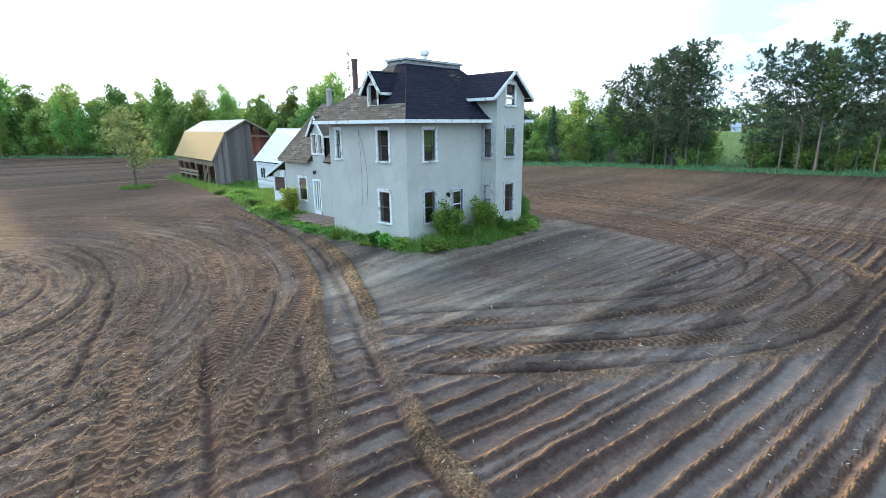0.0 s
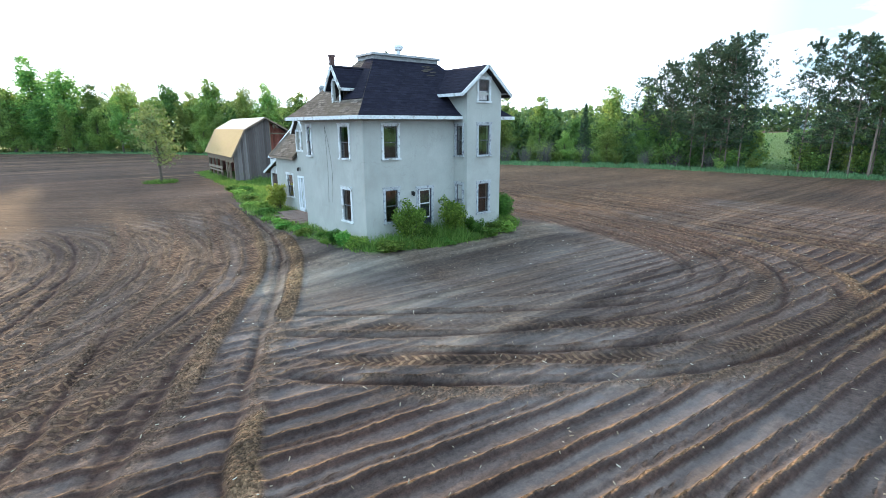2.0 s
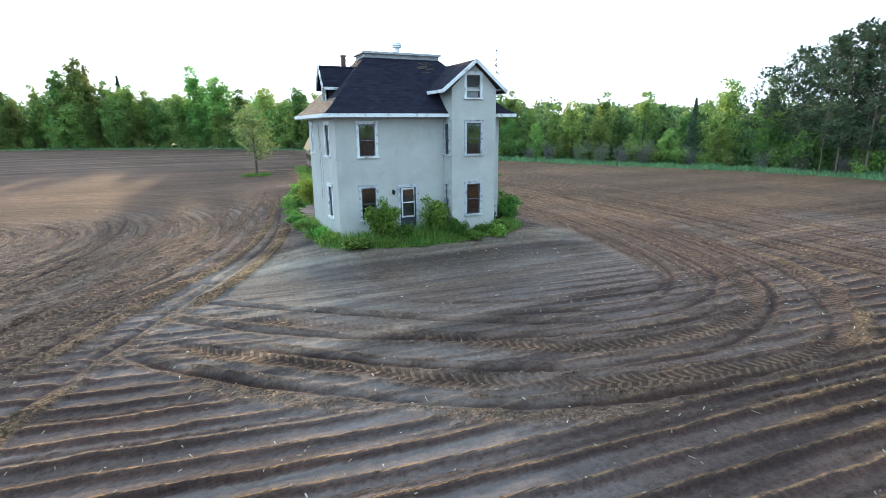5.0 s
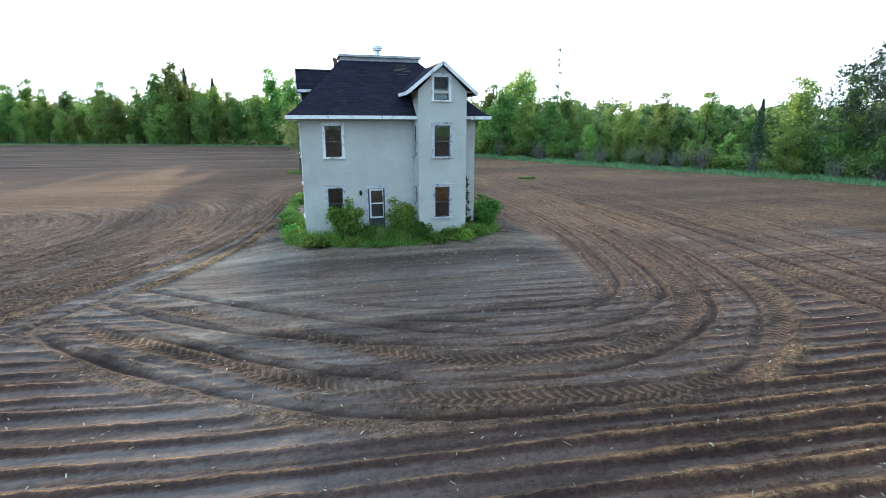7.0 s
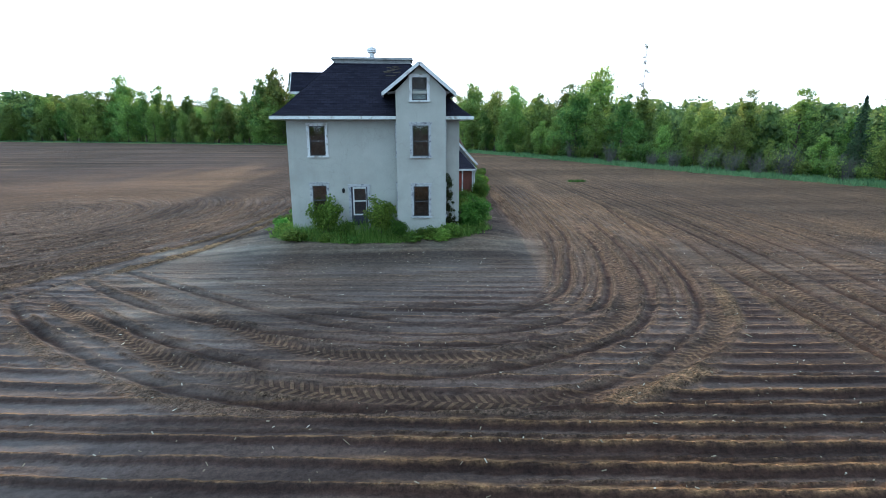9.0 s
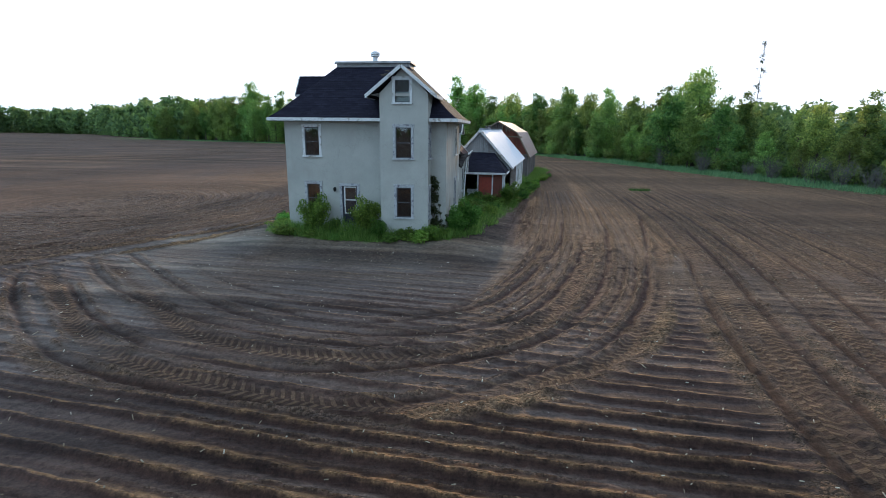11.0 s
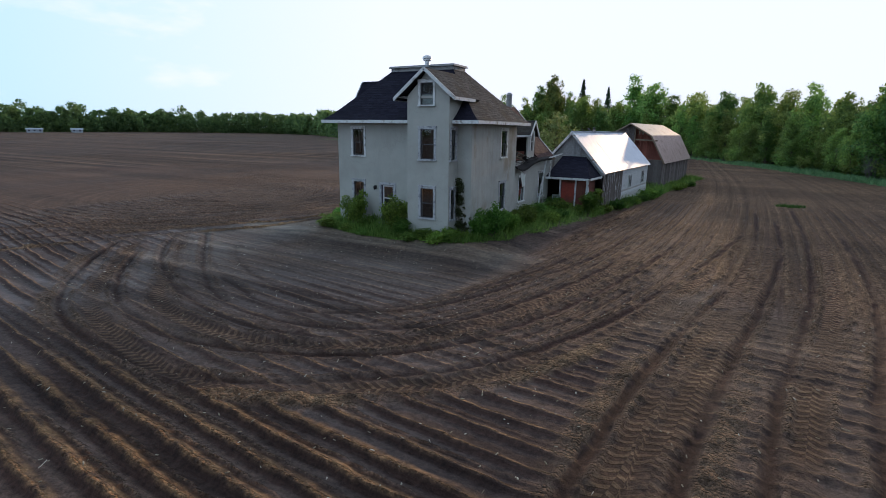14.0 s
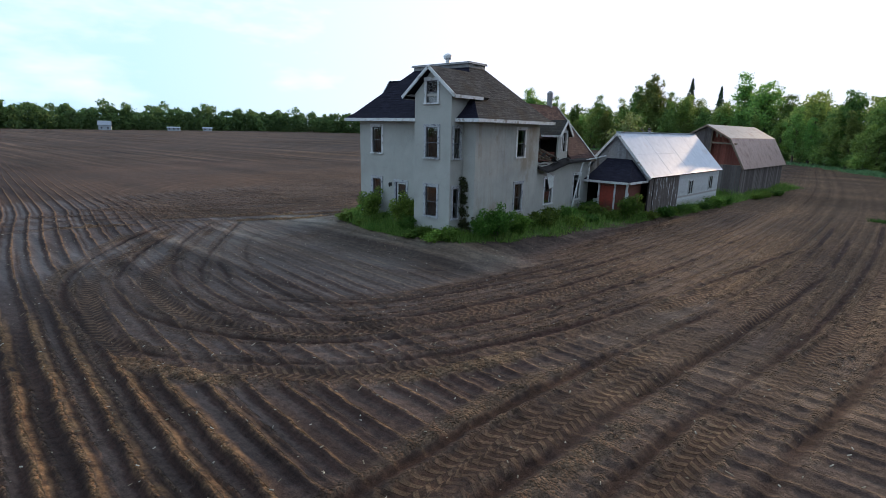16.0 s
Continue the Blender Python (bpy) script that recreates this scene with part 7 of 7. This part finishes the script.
for x, y in ((73.4, 36.4), (75, 34.6), (73.8, 32.6), (75.8, 30.8), (73.4, 29.2), (76, 27.6), (74, 26.0), (76.4, 26.2), (73.8, 25.0), (78, 29), (78.5, 27), (74.2, 17.2), (75.8, 15.8), (73.8, 14.2), (75.6, 12.9), (73.8, 12.4), (76.4, 10.8), (74.4, 8.8), (76.8, 7.2), (75, 5.4), (77.6, 3.6), (75.8, 1.8), (78, 0.0), (76.6, -2.5), (79, -5), (79.5, 12.0), (80.5, 8.6), (81.0, 5.0), (80.8, 1.4), (82.0, -2.0), (79.6, 32.4), (75.0, 23.9), (77.2, 33.6), (72.9, 27.4)):
    plant(pines, x + random.uniform(-0.4, 0.4), y, float(np.interp(y, [-5, 13, 17, 24, 30, 37], [1.02, 0.92, 0.88, 1.06, 0.97, 0.80])) * random.uniform(0.93, 1.06))
plant(spruces, -30.0, 252.0, 1.80)
plant(spruces, -20.0, 262.0, 1.62)
plant(spruces, 70.5, 44.0, 0.52)

birch = stand(broad_tree("birch_tree", 93, 17.0, 4.4, "pale-trunked birch with yellow-green leaves among pines", mat=M_YELLOWLEAF, bark=M_PALEBARK, low=0.45, clumps=36, per=90, girth=0.008), 73.4, 10.6)
snag = pine_tree("dead_spire_tree", 95, 21.0, "thin nearly bare dead spire of a tree", bare=0.25, width=2.0, clumps=40, bark=M_BARK, needles=5)
stand(snag, 72.4, 98.5)
lone = broad_tree("young_tree", 97, 8.1, 6.4, "lone young tree with sparse pale yellow leaves in the field", mat=M_YELLOWLEAF, low=0.26, clumps=46, per=46, leaf=0.145, open_crown=0.1)
stand(lone, 16.0, 57.9)

# bare grey thickets at the foot of the wood
def thicket(name, seed, height, width, label):
    rng = np.random.default_rng(seed)
    bush = new(name)
    s = Shape()
    for k in range(46):
        a, lean = rng.random() * 2 * math.pi, rng.uniform(0.1, 1.0)
        foot = Vector((math.cos(a) * width * 0.16 * rng.random(), math.sin(a) * width * 0.16 * rng.random(), -0.05))
        pts = limb_points(rng, foot, (math.cos(a) * lean * width / height * 0.5, math.sin(a) * lean * width / height * 0.5, 1.0), height * rng.uniform(0.6, 1.0), 0.5, 3)
        s.tube(pts, [0.03, 0.022, 0.015, 0.006], 3, cap=False)
        for j in range(5):
            q = pts[1].lerp(pts[3], rng.random())
            d = Vector(rng.normal(size=3)) + Vector((0, 0, 0.8))
            s.tube(limb_points(rng, q, d, height * rng.uniform(0.15, 0.35), 0.6, 2), [0.012, 0.009, 0.004], 3, cap=False)
    tangle = new("branch_tangle", s.mesh("branch_tangle", M_TWIG))
    tangle.parent = bush
    return tagged(bush, label, "shrub")


brush = thicket("bare_thicket", 131, 3.0, 3.2, "leafless grey-brown thicket at the wood's edge")
stand(brush, 62.0, 52.0)
for k, (x, y, size) in enumerate(((60.6, 54.6, 1.1), (63.4, 49.4, 0.9), (58.6, 59.5, 1.0), (64.8, 46.6, 1.2), (57.4, 63.0, 0.8), (67.8, 42.0, 1.0), (54.6, 71.0, 1.1), (71.5, 34.6, 0.9), (72.4, 31.0, 1.0), (51.4, 80.0, 1.2), (73.0, 26.6, 0.8))):
    again(brush, x, y, k * 1.7, size)

# woods far behind, as one mass of leaves
def wood_mass(name, spots, heights, label, per=90, leaf=0.9, seed=5):
    rng = np.random.default_rng(seed)
    cs, sp = [], []
    for (x, y), h in zip(spots, heights):
        z = land(x, y)
        for t, w in ((0.16, 0.30), (0.42, 0.34), (0.66, 0.30), (0.86, 0.18)):
            a = rng.random() * 6.28
            cs.append((x + math.cos(a) * h * 0.14, y + math.sin(a) * h * 0.14, z + h * t))
            sp.append(h * w)
    v, q = leaves(cs, sp, np.full(len(cs), per // 4), leaf, rng)
    ob = new(name, fast_mesh(name, v, q, M_FARLEAF))
    return tagged(ob, label, "woods", kind="stuff")


rng = np.random.default_rng(3)
spots, hs = [], []
for k in range(4, len(line) - 1, 3):
    for off in (9.5, 14, 20, 28):
        x, y = line[k] + right[k] * (off + rng.uniform(-2, 2)) + rng.uniform(-2, 2, 2)
        if y > 36:
            spots.append((x, y))
            hs.append(canopy(y) * rng.uniform(0.46, 0.76))
wood_mass("woods_behind", spots, hs, "dense green woods behind the field edge", per=520, leaf=0.36)
spots, hs = [], []
for k in range(20, len(line) - 1):
    if -16 < line[k][1] < 37 and not gap(*line[k]):
        for off in (3.5, 6.5, 10.0):
            spots.append(tuple(line[k] + right[k] * (off + rng.uniform(-1, 1))))
            hs.append(rng.uniform(3.6, 6.2))
wood_mass("undergrowth", spots, hs, "dense dark undergrowth between the pine trunks", per=240, leaf=0.18, seed=14)
WEST = [(-120, 206), (-190, 265), (-270, 330), (-345, 350), (-395, 300), (-420, 220), (-430, 120), (-420, 20), (-400, -90), (-380, -200)]
fl, fr_ = along(WEST, 5.0)
spots, hs = [], []
for k in range(len(fl)):
    for off in (0, 7, 15):
        spots.append(tuple(fl[k] + fr_[k] * (off + rng.uniform(-3, 3)) + rng.uniform(-2.5, 2.5, 2)))
        hs.append(rng.uniform(10.5, 20) * (1.25 if rng.random() < 0.12 else 1.0))
wood_mass("far_woods", spots, hs, "dark line of woods far across the field", per=340, leaf=1.05, seed=8)
EASTFAR = [(430, -260), (450, 0), (430, 220), (320, 400), (160, 480)]
fl, fr_ = along(EASTFAR, 6.0)
spots, hs = [], []
for k in range(len(fl)):
    for off in (0, 8):
        spots.append(tuple(fl[k] + fr_[k] * off + rng.uniform(-2.5, 2.5, 2)))
        hs.append(rng.uniform(14, 23))
wood_mass("woods_beyond", spots, hs, "woods beyond the green meadow", per=110, leaf=1.5, seed=9)
line_s, _ = along([(-380, -200), (-100, -330), (150, -330), (300, -200)], 9.0)
wood_mass("woods_south", [tuple(p) for p in line_s], rng.uniform(5, 8, len(line_s)), "woods closing the field to the south", per=110, leaf=1.6, seed=10)

# ---- bushes round the house ----
front_bush = shrub("elder_bush", 101, 1.75, 2.0, "leafy bright green bush against the stucco front", M_BUSH, 4200, 0.062, "bush")
stand(front_bush, 17.55, 16.8, 0.0, 0.88, 1.18)
again(front_bush, 20.2, 16.75, 1.3, 0.90, 1.12)["label"] = "leafy green bush beside the front door"
again(front_bush, 21.0, 16.2, 2.2, 0.55)
again(front_bush, 24.9, 18.2, 0.6, 0.92)["label"] = "bright green bush at the house corner"
again(front_bush, 24.55, 17.6, 4.0, 0.62)
again(front_bush, 26.9, 30.0, 5.0, 0.95)["label"] = "green bush in front of the porch room"
again(front_bush, 25.1, 20.1, 2.7, 0.66)["label"] = "bright green bush against the stained east wall"
again(front_bush, 25.0, 25.4, 2.0, 0.5)
again(front_bush, 24.4, 23.0, 3.0, 0.42)
again(front_bush, 15.0, 19.0, 3.5, 0.42)
weeds = shrub("weed_clump", 105, 0.85, 1.7, "rank green weeds growing along the house wall", M_BUSH, 1500, 0.06, "weeds")
stand(weeds, 24.5, 18.9)
for k, (x, y, turn, size) in enumerate(((24.75, 20.2, 1.0, 0.9), (24.5, 21.4, 2.1, 0.8), (25.0, 22.5, 3.3, 1.0), (24.6, 23.9, 4.0, 0.9), (24.6, 26.9, 0.4, 0.95), (25.2, 28.2, 1.8, 1.1), (24.5, 29.3, 2.6, 0.9), (26.0, 24.6, 5.1, 0.7), (25.9, 26.6, 3.9, 0.8), (27.5, 32.4, 0.9, 0.75), (27.9, 34.2, 2.2, 0.9), (28.0, 36.6, 3.1, 0.7), (28.5, 38.3, 5.4, 0.95), (28.8, 40.6, 1.3, 0.7), (29.2, 42.4, 4.4, 1.05), (29.4, 44.8, 2.4, 0.8), (26.9, 30.9, 0.1, 0.9), (26.2, 29.0, 3.0, 0.85), (30.6, 51.5, 1.9, 0.8), (31.0, 54.0, 0.7, 0.7), (31.5, 56.5, 2.7, 0.85), (23.6, 16.6, 0.2, 0.85), (22.3, 16.2, 1.4, 0.7), (18.4, 16.6, 2.9, 0.75), (15.3, 17.6, 3.6, 0.8))):
    again(weeds, x, y, turn, size * 1.15, 0.62 + 0.11 * (k % 4))
lush = shrub("grass_clump", 107, 0.55, 1.3, "lush green clump of weeds and grass, coloured as sunlit", M_SUNGRASS, 1900, 0.055, "weeds")
stand(lush, 15.2, 18.4)
for k, (x, y) in enumerate(((14.9, 19.6), (15.3, 20.7), (14.9, 21.8), (15.2, 23.0), (14.8, 24.2), (15.1, 25.6), (15.0, 27.0), (15.6, 28.5), (16.3, 30.3), (15.9, 31.8), (16.7, 33.2), (16.9, 35.0), (17.6, 36.4), (17.4, 38.2), (18.3, 39.8), (18.2, 41.6), (19.3, 43.2), (19.0, 45.4), (19.9, 47.2), (16.2, 16.4), (17.6, 16.1), (19.0, 16.0), (21.6, 15.9), (22.9, 16.0))):
    again(lush, x, y, k * 2.4, (1.0 + 0.14 * (k % 5)) * (0.72 if k < 7 else 1.0), 0.40 + 0.10 * (k % 3))
yellow = shrub("yellow_bush", 103, 1.7, 1.5, "upright yellow-green bush beside the side door", M_YELLOWBUSH, 2600, 0.07, "bush")
stand(yellow, 16.75, 29.2)

# vine on the east side of the tower
vine = new("climbing_vine")
rng = np.random.default_rng(12)
s = Shape()
cs, sp = [], []
for k in range(9):
    x, y, top = 23.32 + 0.08 * k, 17.54, (3.3, 3.1, 2.9, 1.7, 1.4, 2.0, 1.2, 1.0, 1.5)[k]
    pts = [Vector((x + rng.uniform(-0.08, 0.08), y, 0.5 + (top - 0.5) * t)) for t in (0, 0.25, 0.5, 0.75, 1)]
    s.tube(pts, [0.014, 0.012, 0.01, 0.008, 0.005], 5, cap=False)
    for p in pts[1:]:
        cs.append(p)
        sp.append(0.24 if k < 3 else 0.09)
o = new("stem_cluster", s.mesh("stem_cluster", M_BARK))
o.parent = vine
v, q = leaves(cs, sp, np.where(np.array(sp) > 0.1, 120, 16), 0.05, rng, three=False)
v[:, 1] = np.minimum(v[:, 1], Y0 - 0.02)
o = new("foliage", fast_mesh("foliage", v, q, M_VINE))
o.parent = vine
tagged(vine, "dark climbing vine on the stucco beside the tower", "vine")


# ---- grass ----
def blades(name, spots, heights, mat, label, seed=4, width=0.02, per=4, spread=0.10):
    rng = np.random.default_rng(seed)
    p = np.repeat(np.asarray(spots, float), per, axis=0)
    h = np.repeat(np.asarray(heights, float), per) * rng.uniform(0.5, 1.25, len(p))
    p = p + np.c_[rng.normal(size=(len(p), 2)) * spread, np.zeros(len(p))]
    a = rng.random(len(p)) * 2 * np.pi
    side = np.c_[np.cos(a), np.sin(a), np.zeros(len(p))] * (width * rng.uniform(0.7, 1.5, len(p)))[:, None]
    lean = np.c_[rng.normal(size=(len(p), 2)) * 0.38, np.ones(len(p))] * h[:, None]
    bend = lean * [1.0, 1.0, 0.42] * 0.55
    v = np.stack([p - side, p + side, p + bend + side * 0.8, p + bend - side * 0.8, p + lean], 1).reshape(-1, 3)
    k = 5 * np.arange(len(p))[:, None]
    faces = np.concatenate([k + [0, 1, 2], k + [0, 2, 3], k + [3, 2, 4]])
    return tagged(new(name, fast_mesh(name, v, faces, mat)), label, "grass", kind="stuff")


def built(x, y):
    """Whether a building stands here."""
    def inside(M, hx, ly):
        p = M.inverted() @ Vector((x, y, 0))
        return abs(p.x) < hx + 0.05 and -0.05 < p.y < ly
    return (X0 < x < X1 and Y0 < y < Y1) or (TX0 < x < TX1 and TY0 < y < Y0) or (WX0 < x < WX1 and Y1 <= y < WY1) or (15.6 < x < 17.5 and 23.7 < y < 28.1) or inside(SHED, SH, SL) or inside(BARN, BH, BL) or (18.5 < x < 26.4 and 30.9 < y < 35.0)


rng = np.random.default_rng(15)
spots, hs = [], []
while len(spots) < 11500:
    y = 15.7 + 52.7 * rng.random() ** 1.35
    x = rng.uniform(np.interp(y, YARD_Y, YARD_W) - 0.3, np.interp(y, YARD_Y, YARD_E) + 0.3)
    inside = float(yard(x, y)) + 0.5 * (float(vnoise(x, y, 0.9, 2)) - 0.35)
    if inside < 0 or built(x, y):
        continue
    spots.append((x, y, land(x, y)))
    lush = x > 23.9 or y < 17.6
    hs.append(min(0.16 + 0.5 * inside, 0.52 if lush else 0.30) * (0.5 + 0.9 * float(vnoise(x, y, 1.3))))
blades("yard_grass", spots, hs, M_GRASS, "unmown bright green grass round the buildings", width=0.016)
spots, hs = [], []
for k in range(len(line)):
    for _ in range(34 if line[k][1] < 110 else 10):
        o = rng.uniform(-4.2, 1.2)
        x, y = line[k] + right[k] * o + rng.uniform(-0.5, 0.5, 2)
        spots.append((x, y, land(x, y)))
        hs.append(0.22 + 0.5 * float(vnoise(x, y, 2.5)))
blades("field_edge_grass", spots, hs, M_TEALGRASS, "strip of long blue-green grass along the field edge", seed=6, width=0.05, per=5, spread=0.25)
spots = [(16.0 + r * math.cos(a), 57.8 + 0.8 * r * math.sin(a)) for r, a in zip(1.6 * rng.random(160) ** 0.5, rng.random(160) * 6.28)]
blades("grass_patch", [(x, y, land(x, y)) for x, y in spots], [0.35] * 160, M_GRASS, "patch of grass round the lone tree", seed=7, width=0.03, per=6)
spots = [(39.5 + r * math.cos(a), 44.0 + 0.6 * r * math.sin(a)) for r, a in zip(0.9 * rng.random(70) ** 0.5, rng.random(70) * 6.28)]
blades("grass_patch", [(x, y, land(x, y)) for x, y in spots], [0.22] * 70, M_GRASS, "small tuft of grass in the tilled soil", seed=9, width=0.03, per=5)

# ---- straw and stones on the soil ----
rng = np.random.default_rng(23)
n = 4000
px, py = rng.uniform(-6, 48, n), -7 + 50 * rng.random(n) ** 1.25
ok = np.asarray(yard(px, py)) < -0.4
px, py = px[ok], py[ok]
add, _ = field_relief(px, py, np.full(px.shape, 0.072), np.full(px.shape, 0.072))
pz = swell(px, py) + add
a, ln = rng.random(len(px)) * np.pi, rng.uniform(0.012, 0.042, len(px)) * (1 + (rng.random(len(px)) > 0.97) * 1.8)
wd = rng.uniform(0.006, 0.015, len(px))
d = np.c_[np.cos(a) * ln, np.sin(a) * ln, rng.uniform(-0.012, 0.02, len(px))]
e = np.c_[-np.sin(a) * wd, np.cos(a) * wd, np.zeros(len(px))]
c = np.c_[px, py, pz + 0.014]
up = np.array([0, 0, 0.012])
v = np.stack([c - d - e, c + d - e, c + d + e, c - d + e, c - d - e * 0.4 + up, c + d - e * 0.4 + up, c + d + e * 0.4 + up, c - d + e * 0.4 + up], 1).reshape(-1, 3)
k = 8 * np.arange(len(px))[:, None]
q = np.concatenate([k + f for f in ([4, 5, 6, 7], [0, 1, 5, 4], [1, 2, 6, 5], [2, 3, 7, 6], [3, 0, 4, 7])])
tagged(new("stalk_litter", fast_mesh("stalk_litter", v, q, M_STRAW)), "pale stalks and bits of straw on the tilled soil", "crop litter", kind="stuff")


# ---- far buildings ----
def far_house(name, x, y, w, d, h, roof, turn, label, category, wins=2):
    M = frame_at(x, y, turn)
    z = land(x, y)
    t = thing(name, (x, y, z), label, category)
    s = Shape()
    s.hexa([M @ Vector((i, j, k)) + Vector((0, 0, z)) for k in (0, h) for i, j in ((-w / 2, -d / 2), (w / 2, -d / 2), (w / 2, d / 2), (-w / 2, d / 2))])
    for sg in (-1, 1):
        s.face([M @ Vector((sg * w / 2, -d / 2, h + z)), M @ Vector((sg * w / 2, d / 2, h + z)), M @ Vector((sg * w / 2, 0, h + roof + z))])
    part("wall", s, M_FARWALL, t)
    for sg in (-1, 1):
        s = Shape()
        q = [M @ Vector((i, j, k + z)) for i, j, k in ((-w / 2 - 0.4, sg * (d / 2 + 0.4), h - 0.2), (w / 2 + 0.4, sg * (d / 2 + 0.4), h - 0.2), (w / 2 + 0.4, 0, h + roof), (-w / 2 - 0.4, 0, h + roof))]
        s.hexa([*q, *[p + Vector((0, 0, 0.2)) for p in q]])
        part("roof", s, M_BLUEROOF, t)
    for i in range(wins):
        s = Shape()
        u = -w / 2 + w * (i + 0.5) / wins
        s.hexa([M @ Vector((u + a, b - d / 2, k + z)) for k in (1.0, 2.2) for a, b in ((-0.5, -0.06), (0.5, -0.06), (0.5, 0.02), (-0.5, 0.02))])
        part("window", s, M_DARKFRAME, t)
    return t


far_house("far_farmhouse", -405, 128, 8, 7, 3.6, 3.0, 70, "small white farmhouse far across the field", "house")
far_house("far_trailer", -392, 172, 9, 4, 2.2, 0.8, 65, "low white trailer before distant woods", "trailer", 3)
far_house("far_trailer", -386, 196, 7, 4, 2.2, 0.8, 65, "low white trailer before distant woods", "trailer", 2)
far_house("meadow_house", 402, 101, 6, 5, 3.2, 2.4, 100, "white house beyond the green meadow", "house")
